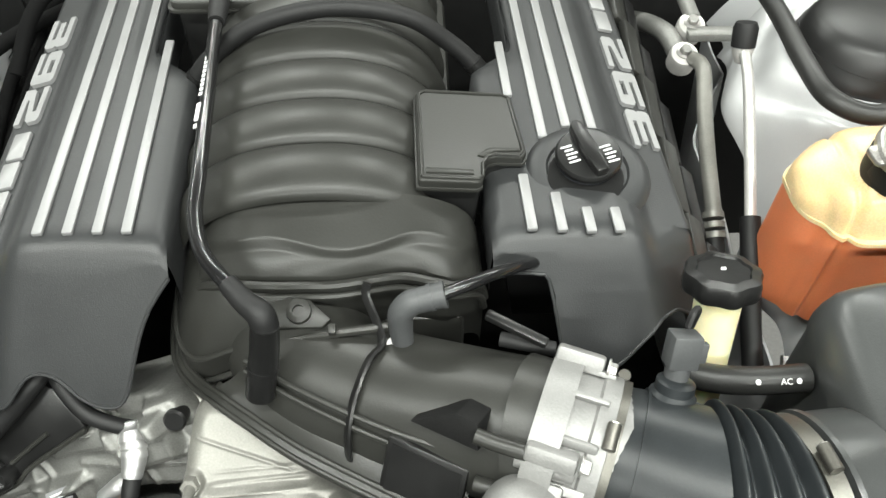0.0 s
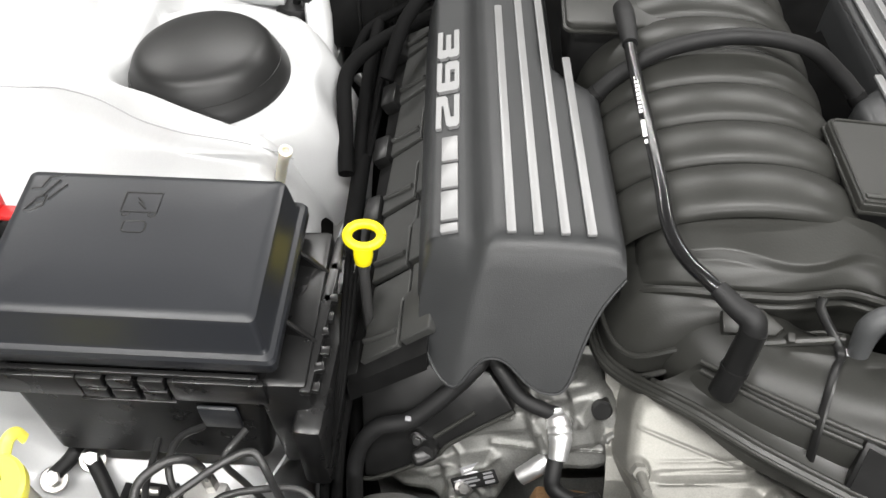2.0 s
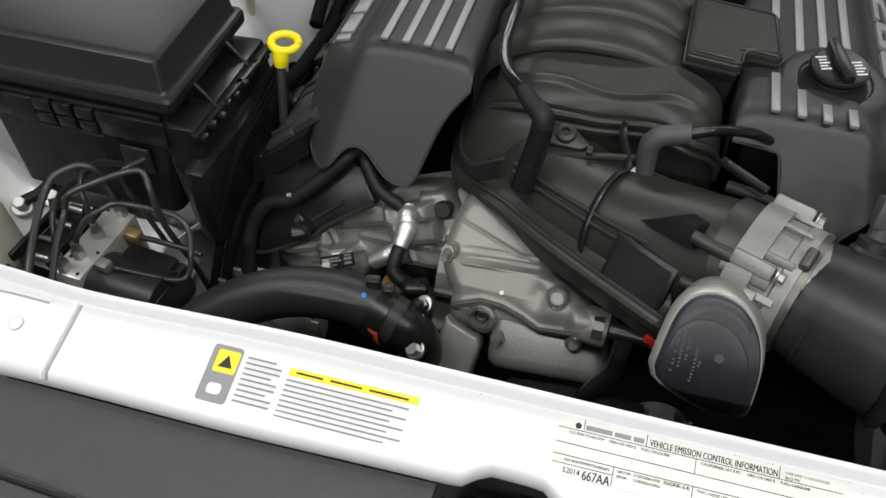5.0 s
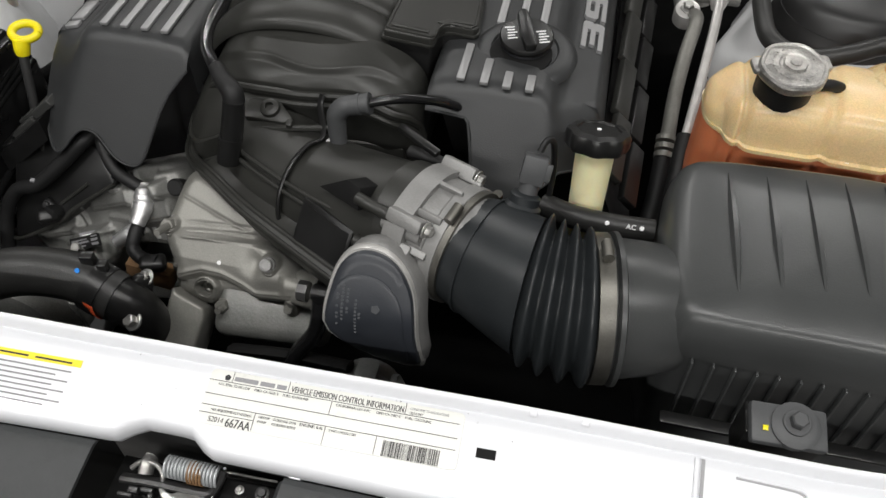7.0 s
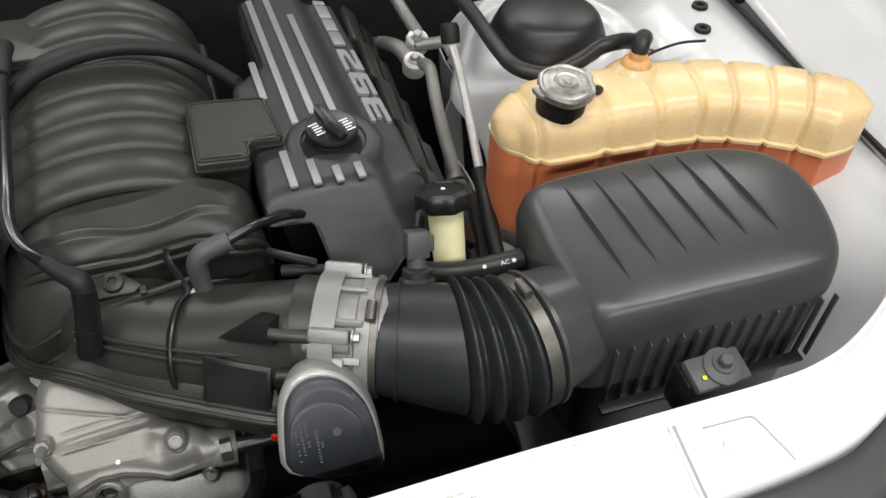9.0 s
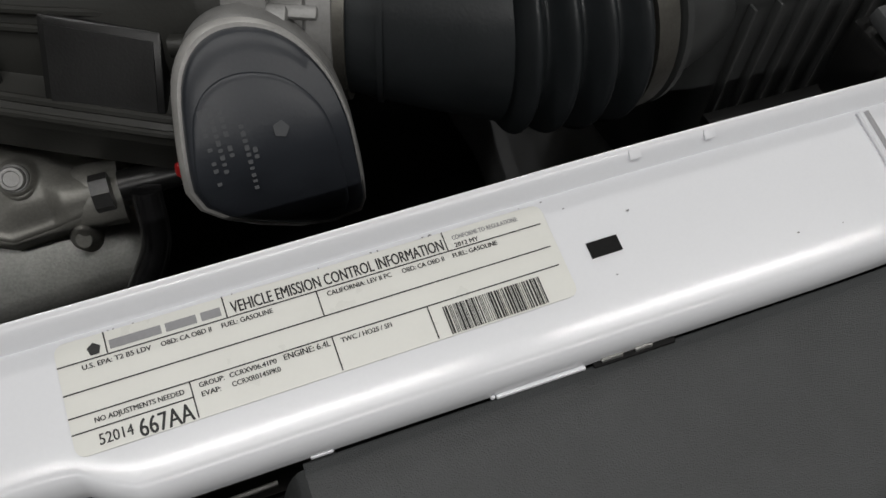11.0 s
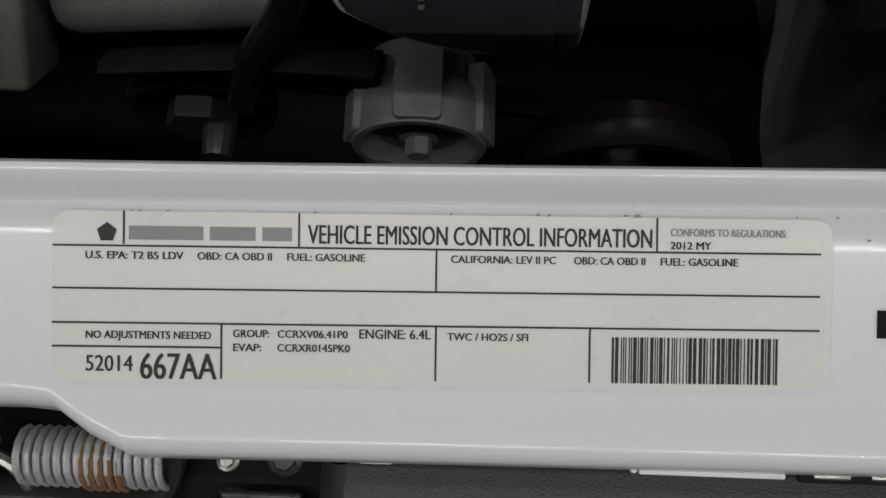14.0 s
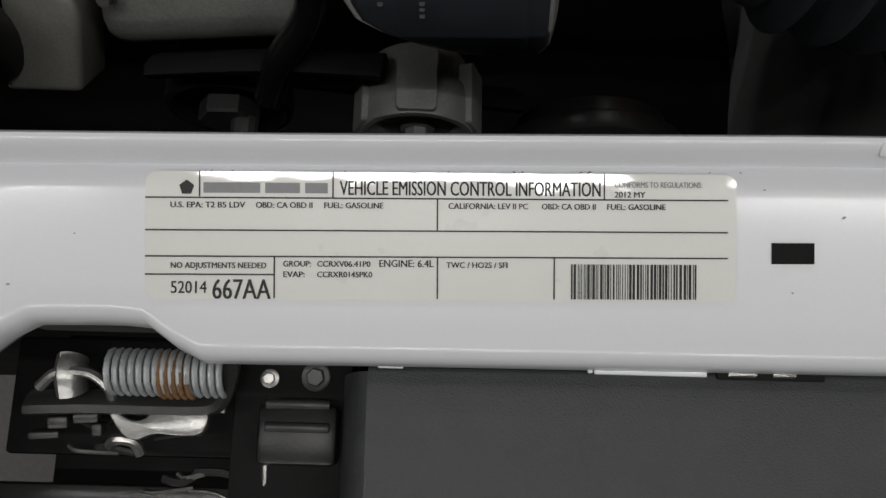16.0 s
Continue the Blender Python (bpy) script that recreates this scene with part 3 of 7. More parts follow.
for side, name in ((-1, "inner_wing"), (1, "inner_wing")):
    h = wing_height(side)
    wing = thing(name, "white painted inner wing panel with a raised strut tower", "car panel", ((-0.7 if side < 0 else 0.55), 0.6, 0.6))
    bm = sheet(h, lin(0, 0.50, 120), lin(0.12, 1.05, 220), 0.003)
    part("upper_panel", bm, "inner_paint", wing, angle=50)
    if side < 0:
        # the crease's shade is drawn as a thin grey tube
        part("crease_shade", tube([(x, soft_table(x, CREASE) - 0.0015, soft_table(x, CREASE_Z) - 0.0010) for x in lin(-0.93, -0.545, 40)], 0.0009, 6, 2), "seam", wing, "thin grey line coloured as the crease's shade")
    x = -0.497 if side < 0 else 0.365
    part("side_wall", sheet(lambda y, z, x=x, s=side: (x + s * bay_edge(s, y) - s * 0.02 * (z - 0.8) / 0.2 + s * 0.004 * math.sin(30 * y), y, z), lin(0.12, 1.05, 60), lin(0.35, h(0.0, 0.6).z - 0.01, 8), 0.003, down=(side, 0, 0)), "inner_paint", wing, angle=50)
    cx, cy, r = (-0.667, 0.742, 0.094) if side < 0 else (0.500, 0.757, 0.086)
    scap = thing("strut_cap", "black domed rubber cap on the white strut tower", "strut cap", (cx, cy, 1.018))
    ms = pose(cx, cy, 1.018, -4, 3 * side, 0)
    part("rim", lathe([(r * 0.98, -0.012), (r * 1.03, -0.004), (r * 1.02, 0.002), (r * 0.985, 0.008), (r * 0.945, 0.018)], ms, 56), "cap_rubber", scap, "flared rubber rim")
    part("dome", lathe([(r * 0.95, 0.014), (r * 0.915, 0.023), (r * 0.875, 0.031), (r * 0.83, 0.0375), (r * 0.785, 0.0415), (r * 0.735, 0.0440), (r * 0.66, 0.0462), (r * 0.5, 0.0495), (r * 0.3, 0.0520), (r * 0.12, 0.0530), (0.002, 0.0532)], ms, 56), "cap_rubber", scap, "smooth rubber dome")

# outer gutter and rubber seal along the wing
for side in (-1, 1):
    fx = (lambda y, s=side: (-0.782 - 0.37 * (y - 0.174) if s < 0 else 0.80 + 0.03 * (y - 0.6)))
    seal = [(fx(y), y, 1.004 + 0.09 * (y - 0.174) if side < 0 else 1.03) for y in lin(0.19 if side < 0 else 0.36, 1.05, 12)]
    solo("wing_seal", tube(seal, 0.0042, 8, 3), "rubber", "thin black rubber seal along the wing edge", "seal", seal[0])
    gut = thing("front_wing", "white painted outer wing flange with small holes", "car panel", (fx(0.5) + side * 0.1, 0.5, 0.8))
    part("flange", sheet(lambda u, y, s=side, f=fx: (f(y) + s * (0.004 + 0.2 * u), y, 1.0 + 0.085 * (y - 0.174) + 0.02 * math.sin(math.pi * u * 1.2) + 0.05 * u), lin(0, 1, 14), lin(0.14 if side < 0 else 0.30, 1.05, 24), 0.003), "inner_paint", gut, angle=60)
    part("skin", sheet(lambda z, y, s=side, f=fx: (f(y) + s * (0.205 + 0.05 * math.sin((1.05 - z) * 2.6)), y - 0.0, z + 0.07 * (y - 0.174)), lin(1.048, 0.45, 14), lin(0.14 if side < 0 else 0.30, 1.05, 24), 0.003, down=(side * -1, 0, 0)), "paint", gut, angle=60)
    if side < 0:
        # surface discs, coloured dark like the inside of small holes
        for hx, hy, hr in ((0.10, 0.42, 0.009), (0.075, 0.50, 0.0045), (0.03, 0.24, 0.004)):
            part("hole", lathe([(hr, -0.004), (hr, 0.0012)], pose(fx(hy) - hx, hy, 1.0 + 0.085 * (hy - 0.174) + 0.02 * math.sin(math.pi * hx * 5 * 1.2) + 0.25 * hx + 0.001), 16), "dark", gut)
        part("bracket", plate(rounded(0.05, 0.014, 0.006), pose(fx(0.36) - 0.05, 0.36, 1.04, 0, 0, -10), 0.003, 0.001), "inner_paint", gut)

# the dark well below and the bulkhead behind, the depth's shade put into their colour
well = thing("engine_bay_well", "steel well under the engine, coloured near-black as deep shade", "car body", (MID, 0.5, 0.35))
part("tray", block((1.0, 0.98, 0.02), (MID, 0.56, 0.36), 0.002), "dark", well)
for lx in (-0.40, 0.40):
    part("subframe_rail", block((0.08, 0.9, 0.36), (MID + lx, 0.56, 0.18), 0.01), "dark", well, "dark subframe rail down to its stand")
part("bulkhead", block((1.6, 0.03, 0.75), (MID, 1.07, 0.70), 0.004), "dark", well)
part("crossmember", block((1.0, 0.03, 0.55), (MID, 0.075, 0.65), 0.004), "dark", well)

# ---- dark grey grille shroud in front of the panel ----
def shroud(x0, x1, name):
    ob = thing(name, "grained dark grey plastic grille shroud before the white panel", "car trim", ((x0 + x1) / 2, -0.1, 0.9))
    prof = ((0.0, 1.0305), (-0.006, 1.0325), (-0.03, 1.030), (-0.10, 1.020), (-0.17, 1.002), (-0.21, 0.98), (-0.235, 0.93), (-0.25, 0.80), (-0.24, 0.55))

    def at(x, v):
        k = v * (len(prof) - 1)
        i = min(int(k), len(prof) - 2)
        y, z = ((1 - k + i) * a + (k - i) * b for a, b in zip(prof[i], prof[i + 1]))
        return (x, front_y(x) * 0.6 + table(x, FRONT) * 0.4 - 0.003 + y, z + panel_rise(x) + 0.0)
    part("cover", sheet(at, lin(x0, x1, 40), lin(0, 1, 41), 0.004, down=(0, 0.3, -1)), "fascia", ob, angle=60)
    return ob


sh = shroud(0.0275, 0.60, "grille_shroud")
part("side_wall", sheet(lambda u, y: (0.0275 - 0.016 * math.sin(u * 1.5), y, 1.026 - 0.09 * (1 - math.cos(u * 1.5)) - 0.006 * max(0.0, -y) * 4), lin(0, 1, 10), lin(0.030, -0.13, 8), 0.002), "fascia", sh, "rounded inner side of the shroud", 60)
part("crease", tube([(0.20, -0.082, 1.0245), (0.30, -0.052, 1.027), (0.44, -0.018, 1.028), (0.58, 0.025, 1.028)], 0.003, 8), "plastic", sh, "dark joint line")
for x0, x1, dy in ((0.031, 0.0405, 0.0), (0.108, 0.110, -0.0005), (0.1105, 0.152, -0.001)):
    cx = (x0 + x1) / 2
    part("panel_tab", block((x1 - x0, 0.0050, 0.0022), (cx, front_y(cx) - 0.0004 + dy, 1.0318 + panel_rise(cx)), 0.0006), "paint", sh, "white panel tab")
# solid near-black block that paints the shaded slot in the joint
part("joint_slot_shade", block((0.040, 0.006, 0.002), (0.176, front_y(0.176) - 0.0018, 1.0312 + panel_rise(0.176)), 0.0006), "dark", sh, "near-black block coloured as the shade of a joint slot")
for x0, x1 in ((0.160, 0.170), (0.1765, 0.1845)):
    cx = (x0 + x1) / 2
    part("clip_pin", tube([(x0, front_y(cx) - 0.0022, 1.0322 + panel_rise(cx)), (cx, front_y(cx) - 0.0022, 1.0327 + panel_rise(cx)), (x1, front_y(cx) - 0.0022, 1.0322 + panel_rise(cx))], 0.0016, 8, 3), "steel", sh, "bright steel clip pin")
sh = shroud(-0.78, -0.128, "grille_shroud")
part("crease", tube([(-0.62, -0.045, 1.0385), (-0.50, -0.058, 1.034), (-0.36, -0.062, 1.030), (-0.26, -0.07, 1.027)], 0.003, 8), "plastic", sh, "dark joint line")


# ---- the engine's plastic covers ----
def cover_top(y):
    return 1.102 - 0.07 * (y - 0.44)


def coil_cover(side):
    """The long coil cover of one bank; d runs outward from the engine's middle."""
    ob = thing("coil_cover", "grained black plastic coil cover with four silver stripes", "engine cover", (MID + side * 0.22, 0.62, 1.0), group="coil covers on the engine")
    splay = -0.045 if side < 0 else -0.022

    def at(d, y, z):
        return Vector((MID + side * d + splay * (y - 0.44), y, z))

    def nose_y(z):
        return 0.3605 + 0.76 * (z - 1.0)

    def fold(d, z):
        """How far the nose turns back beyond the slanting corner towards the outer flank."""
        e = d - (0.2535 + 0.26 * (1.092 - z))
        return 0.95 * (e + math.sqrt(e * e + 0.000036)) / 2 - 0.95 * 0.0000015

    def inner(y):
        k = min(1.0, max(0.0, (y - 0.655) / 0.05))
        return 0.130 + 0.042 * k * k * (3 - 2 * k)

    def profile(d, y):
        """Height below the crown across the cover."""
        i0 = inner(y)
        pts = ((i0, -0.008), (i0 + 0.006, -0.002), (i0 + 0.018, 0.0), (0.195, 0.002), (0.236, 0.001), (0.246, -0.001), (0.254, -0.006), (0.262, -0.0145), (0.268, -0.0180), (0.300, -0.0255), (0.304, -0.030), (0.308, -0.042), (0.312, -0.066))
        return float(np.interp(d, [q[0] for q in pts], [q[1] for q in pts]))

    if side < 0:
        foot = ((0.130, 1.079), (0.140, 1.068), (0.153, 1.054), (0.164, 1.030), (0.174, 1.003), (0.179, 0.995), (0.186, 0.9915), (0.197, 0.992), (0.205, 0.994), (0.214, 0.999), (0.222, 1.006), (0.231, 1.013),
                (0.240, 1.0165), (0.250, 1.0165), (0.259, 1.012), (0.267, 1.002), (0.277, 0.992), (0.288, 0.990), (0.297, 0.993), (0.305, 1.001), (0.312, 1.016))
    else:
        foot = ((0.130, 1.078), (0.150, 1.077), (0.166, 1.076), (0.177, 1.071), (0.1815, 1.058), (0.184, 1.03), (0.187, 1.008), (0.194, 1.001), (0.206, 0.998), (0.222, 1.003), (0.240, 1.015), (0.258, 1.030), (0.272, 1.040), (0.288, 1.036), (0.300, 1.026), (0.312, 1.020))
    ds = [0.130, 0.133, 0.136, 0.142, 0.148] + lin(0.154, 0.300, 56) + [0.303, 0.306, 0.309, 0.312]
    bm = bmesh.new()
    rows = []
    # crown and flank, from the back to the front roll
    for y in [0.888] + lin(0.876, 0.462, 30):
        i0 = inner(y)
        row = []
        for d in ds:
            dd = max(d, i0 + (d - 0.130) * 0.1) if d < i0 else d
            z = cover_top(y) + profile(dd, y) - (0.012 if y > 0.88 else 0)
            row.append(at(dd, y, z))
        rows.append(row)
    for ahead, drop in ((0.021, 0.0004), (0.0125, 0.0020), (0.0055, 0.0056)):
        rows.append([at(d, nose_y(cover_top(0.45) + profile(d, 0.45) - 0.0105) + ahead + fold(d, 1.085), cover_top(0.45) + profile(d, 0.45) - drop) for d in ds])
    # the sloping nose down to its cut foot
    low = [float(np.interp(d, [q[0] for q in foot], [q[1] for q in foot])) for d in ds]
    for v in lin(0, 1, 9):
        row = []
        for d, zb in zip(ds, low):
            zt = cover_top(0.45) + profile(d, 0.45) - 0.0105
            z = zt + (min(zb, zt - 0.003) - zt) * v
            row.append(at(d, nose_y(z) + fold(d, z), z))
        rows.append(row)
    loft(rows, bm, closed=False)
    # outer and inner skirts
    back_to_front = [r[-1] for r in rows[:34]]
    loft([[q for q in back_to_front], [q + Vector((side * 0.004, 0, -0.042)) for q in back_to_front]], bm, closed=False)
    inner_edge = [r[0] for r in rows[:34]]
    loft([[q for q in inner_edge], [q + Vector((-side * 0.001, 0, -0.016)) for q in inner_edge], [q + Vector((-side * 0.0005, 0, -0.05)) for q in inner_edge]], bm, closed=False)
    bmesh.ops.remove_doubles(bm, verts=bm.verts, dist=0.00005)
    part("shell", bm, "cover", ob, angle=42)
    foot_edge = [rows[-1][0]] + rows[-1][4::3] + [rows[-1][-1]]
    part("edge_bead", tube([q + Vector((0, -0.0004, 0)) for q in foot_edge], 0.0016, 8, 2), "cover", ob, "rolled lower edge")
    if side > 0:
        web = frame_of((1, 0, 0), (0, -0.25, 0.97), (0.09, 0.452, 1.01))
        part("inner_web", plate([(-0.030, 0.050), (0.030, 0.052), (0.075, 0.040), (0.075, -0.075), (-0.012, -0.075), (-0.022, -0.010)], web, 0.006, 0.0015), "plastic", ob, "dark web under the corner of the cover")
    # stripes
    if side < 0:
        spans = {0.160: [(0.447, 0.712)], 0.183: [(0.447, 0.868)], 0.2065: [(0.447, 0.868)], 0.230: [(0.447, 0.812)]}
    else:
        spans = {0.162: [(0.440, 0.505), (0.612, 0.700)], 0.186: [(0.438, 0.482), (0.552, 0.868)], 0.209: [(0.436, 0.464), (0.566, 0.868)], 0.232: [(0.436, 0.463), (0.562, 0.812)]}
    for d, runs in spans.items():
        for y0, y1 in runs:
            mid_y = (y0 + y1) / 2
            c = at(d, mid_y, cover_top(mid_y) + 0.0048)
            part("stripe", plate(rounded(0.0084, y1 - y0, 0.0012, 2), frame_of((1, -splay, 0), (splay, 1, -0.07), c), 0.004, 0.0010), "silver", ob, "raised satin silver stripe")
    # raised number, and plain blocks for the name, on the sloping flank
    along = Vector((0.045, -1, 0.07)) if side < 0 else Vector((-0.022, 1, -0.07))
    upward = Vector((-side * 0.97, 0, 0.23))
    y0 = 0.786 if side < 0 else 0.560
    d0 = 0.2985

    def on_flank(d, run):
        y = y0 + (-run if side < 0 else run)
        return frame_of(along, upward, at(d, y, cover_top(y) + profile(d, y) + 0.0008))

    # heavy squared digits, each one outline on a field 1 wide and 1 high
    shapes = {
        "three": ((0.0, 0.0), (0.92, 0.0), (1.0, 0.10), (1.0, 0.42), (0.95, 0.5), (1.0, 0.58), (1.0, 0.90), (0.92, 1.0), (0.0, 1.0), (0.0, 0.77), (0.70, 0.77), (0.70, 0.62), (0.14, 0.62), (0.14, 0.39), (0.70, 0.39), (0.70, 0.23), (0.0, 0.23)),
        "nine": ((0.0, 0.0), (0.92, 0.0), (1.0, 0.10), (1.0, 0.90), (0.92, 1.0), (0.08, 1.0), (0.0, 0.90), (0.0, 0.691), (0.29, 0.691), (0.29, 0.79), (0.71, 0.79), (0.71, 0.59), (0.29, 0.59), (0.29, 0.69), (0.0, 0.69), (0.0, 0.46), (0.08, 0.37), (0.71, 0.37), (0.71, 0.22), (0.0, 0.22)),
        "two": ((0.0, 0.0), (1.0, 0.0), (1.0, 0.23), (0.32, 0.23), (0.32, 0.31), (0.93, 0.44), (1.0, 0.54), (1.0, 0.90), (0.92, 1.0), (0.0, 1.0), (0.0, 0.77), (0.70, 0.77), (0.70, 0.62), (0.08, 0.48), (0.0, 0.38)),
    }
    for n, shape in enumerate(shapes.values()):
        part("digit", plate([(x * 0.0530, y * 0.0250) for x, y in shape], on_flank(d0, 0.0612 * n) @ Matrix.Translation((0, 0, 0.0032)), 0.004), "silver", ob, "raised silver digit", 30)
    for x0, wide in ((0.190, 0.036), (0.231, 0.033), (0.269, 0.038), (0.312, 0.011)):
        part("name_block", plate(rounded(wide, 0.0165, 0.0012, 2, wide / 2, 0.00825), on_flank(d0 - 0.0065, x0) @ Matrix.Translation((0, 0, 0.0032)), 0.004, 0.0006), "silver", ob, "plain silver block in place of lettering")
    return ob


left_cover = coil_cover(-1)
right_cover = coil_cover(1)

# oil filler cap in its round well
zc = cover_top(0.515)
part("collar", lathe([(0.056, -0.005), (0.052, 0.0005), (0.047, 0.003), (0.042, 0.004), (0.036, 0.004), (0.034, 0.002)], pose(0.134, 0.510, zc, 3, 0, 0), 40), "cover", right_cover, "round collar about the filler")
# no opening is cut: a dark disc paints the well's deep shade
part("well", lathe([(0.0325, -0.004), (0.0325, 0.0046)], pose(0.131, 0.501, zc, 4, 0, 0), 36), "dark", right_cover, "dark disc coloured as the deep well's shade")
cap = thing("oil_filler_cap", "black plastic oil filler cap with a raised grip bar", "cap", (0.134, 0.515, zc))
mc = pose(0.134, 0.516, zc + 0.006, 5, 0, 0)
part("body", lathe([(0.022, -0.004), (0.023, 0.002), (0.0275, 0.005), (0.0285, 0.008), (0.0285, 0.010), (0.027, 0.0120), (0.023, 0.0128), (0.001, 0.0130)], mc, 36), "plastic", cap)
part("skirt_ring", lathe([(0.024, -0.003), (0.0255, 0.0), (0.024, 0.003)], mc, 36), "glossy", cap)
grip = [(-0.006, -0.026), (0.006, -0.026), (0.0075, 0.0), (0.006, 0.027), (0.003, 0.033), (-0.003, 0.033), (-0.006, 0.027), (-0.0075, 0.0)]
part("grip", plate(grip, mc @ pose(0, 0, 0.0205, 0, 0, 18), 0.010, 0.003), "plastic", cap)
for sgn in (-1, 1):
    for i in range(5):
        part("print_bar", plate(rounded(0.0105 - 0.0025 * (i % 2), 0.0017, 0.0005, 1, 0.0008 * (i % 3), 0.0085 - 0.0042 * i), mc @ pose(sgn * 0.0165, -0.002, 0.0135, 0, 0, 18), 0.0005), "white", cap, "worn white print as a bar")


# ---- intake manifold ----
intake = thing("intake_manifold", "satin black plastic intake manifold with arched runner ribs", "intake manifold", (MID, 0.6, 0.95))
CREASES = (0.466, 0.527, 0.584, 0.640, 0.697, 0.752, 0.808, 0.864)


def intake_at(a, y):
    """a: -1 to 1 across the arch."""
    k = max(i for i in range(len(CREASES)) if CREASES[i] <= y + 1e-9)
    k = min(k, len(CREASES) - 2)
    t = (y - CREASES[k]) / (CREASES[k + 1] - CREASES[k])
    lobe = (1 - (2 * t - 1) ** 2)
    lobe = lobe ** 0.55 if lobe > 0 else 0.0
    ang = a * 1.42
    half, high = (0.128 if a < 0 else 0.112), 0.112
    sx = math.copysign(abs(math.sin(ang)) ** 0.92, a)
    cz = math.cos(ang) ** 0.80
    x = MID - 0.008 - 0.03 * (y - 0.44) + (half + 0.010 * lobe * abs(sx)) * sx
    z = 1.008 + high * cz + 0.0115 * lobe * (0.45 + 0.55 * cz) - 0.03 * max(0.0, y - 0.5) * 0.8
    return Vector((x, y + 0.008 * (1 - cz), z))


for c0, c1 in zip(CREASES, CREASES[1:]):
    part("runner", sheet(intake_at, lin(-1, 1, 49), lin(c0 + 0.0002, c1 - 0.0002, 17), 0.004), "manifold", intake, angle=55)


# how far the flat top and the lip reach forward, across the plenum's width
TOP_REACH = ((-1.0, 0.014), (-0.85, 0.026), (-0.70, 0.034), (-0.40, 0.034), (-0.195, 0.045), (0.0, 0.054), (0.20, 0.052), (0.37, 0.042), (0.54, 0.029), (0.73, 0.030), (0.85, 0.028), (1.0, 0.016))
LIP_REACH = ((-1.0, 0.040), (-0.85, 0.052), (-0.42, 0.065), (0.02, 0.067), (0.30, 0.060), (0.50, 0.056), (0.68, 0.063), (0.85, 0.060), (1.0, 0.040))


def front_dome(a, v):
    """The plenum's front: a flat top, a hollow before its wavy edge, then the rolled front and its lip."""
    sx = math.sin(a * math.pi / 2)
    cz = math.cos(1.40 * math.asin(min(1.0, abs(sx) ** (1 / 0.75))) / (math.pi / 2)) ** 0.6
    x = MID + 0.004 + (0.118 + 0.004 * v) * sx
    spread = (-0.10, -0.05, 0.0, 0.05, 0.10)
    top = sum(table(sx + d, TOP_REACH) for d in spread) / 5
    lip = sum(table(sx + d, LIP_REACH) for d in spread) / 5
    if v < 0.45:
        y, drop = v / 0.45 * top, 0.007 * v / 0.45
    else:
        w = (v - 0.45) / 0.55
        y = top + (lip - top) * w
        drop = 0.007 + 0.006 * ease(w / 0.35) + 0.012 * w * w
    return Vector((x, 0.476 - y + 0.004 * (1 - cz), 1.010 + 0.105 * cz - drop * (0.45 + 0.55 * cz)))


part("front_dome", sheet(front_dome, lin(-1, 1, 61), lin(0, 1, 34), 0.005), "manifold", intake, angle=55)
lip = [front_dome(a, 1.0) + Vector((0, -0.004, -0.006)) for a in lin(-0.98, 0.98, 15)]
part("lip", tube(lip, 0.0042, 8, 4), "manifold", intake, "wavy moulded lip")
lip = [front_dome(a, 1.0) + Vector((0, -0.007, -0.016)) for a in lin(-0.98, 0.98, 15)]
part("lip", tube(lip, 0.0034, 8, 4), "manifold", intake)
part("front_wall", sheet(lambda a, v: front_dome(a, 1.0) + Vector((0, -0.006 + 0.004 * v, -0.008 - 0.075 * v)), lin(-0.98, 0.98, 31), lin(0, 1, 6), 0.004, down=(0, 1, 0)), "manifold", intake)
# the left shoulder that falls from the plenum to its bolted flange
HIGH = smooth_line([(-0.202, 0.66, 1.045), (-0.202, 0.56, 1.052), (-0.200, 0.485, 1.056), (-0.190, 0.445, 1.064), (-0.170, 0.425, 1.072), (-0.140, 0.414, 1.076), (-0.105, 0.408, 1.076)], 8)
LOW = smooth_line([(-0.224, 0.66, 1.022), (-0.226, 0.55, 1.018), (-0.225, 0.465, 1.014), (-0.219, 0.412, 1.012), (-0.200, 0.384, 1.016), (-0.170, 0.380, 1.032), (-0.135, 0.384, 1.048)], 8)


def shoulder_at(u, v):
    k = v * (len(HIGH) - 1)
    i = min(int(k), len(HIGH) - 2)
    a, b = HIGH[i].lerp(HIGH[i + 1], k - i), LOW[i].lerp(LOW[i + 1], k - i)
    q = a.lerp(b, u)
    return q + Vector((0, 0, 0.010 * math.sin(math.pi * u)))


part("shoulder", sheet(shoulder_at, lin(-0.3, 1, 12), lin(0, 1, 49), 0.004), "manifold", intake, angle=60)
for dx, dy, dz, r in ((0.0, 0.0, 0.0, 0.0030), (-0.004, -0.007, -0.026, 0.0030)):
    part("shoulder_flange", tube([q + Vector((dx, dy, dz)) for q in LOW[::4]], r, 8, 5), "manifold", intake)
part("shoulder_wall", sheet(lambda u, v: shoulder_at(1.0, v) + Vector((-0.001, -0.003, -0.034 * u)), lin(0, 1, 4), lin(0, 1, 33), 0.004, down=(0, 1, 0)), "manifold", intake, angle=60)
part("base", block((0.235, 0.46, 0.10), (MID - 0.008, 0.64, 0.975), 0.01), "manifold", intake)
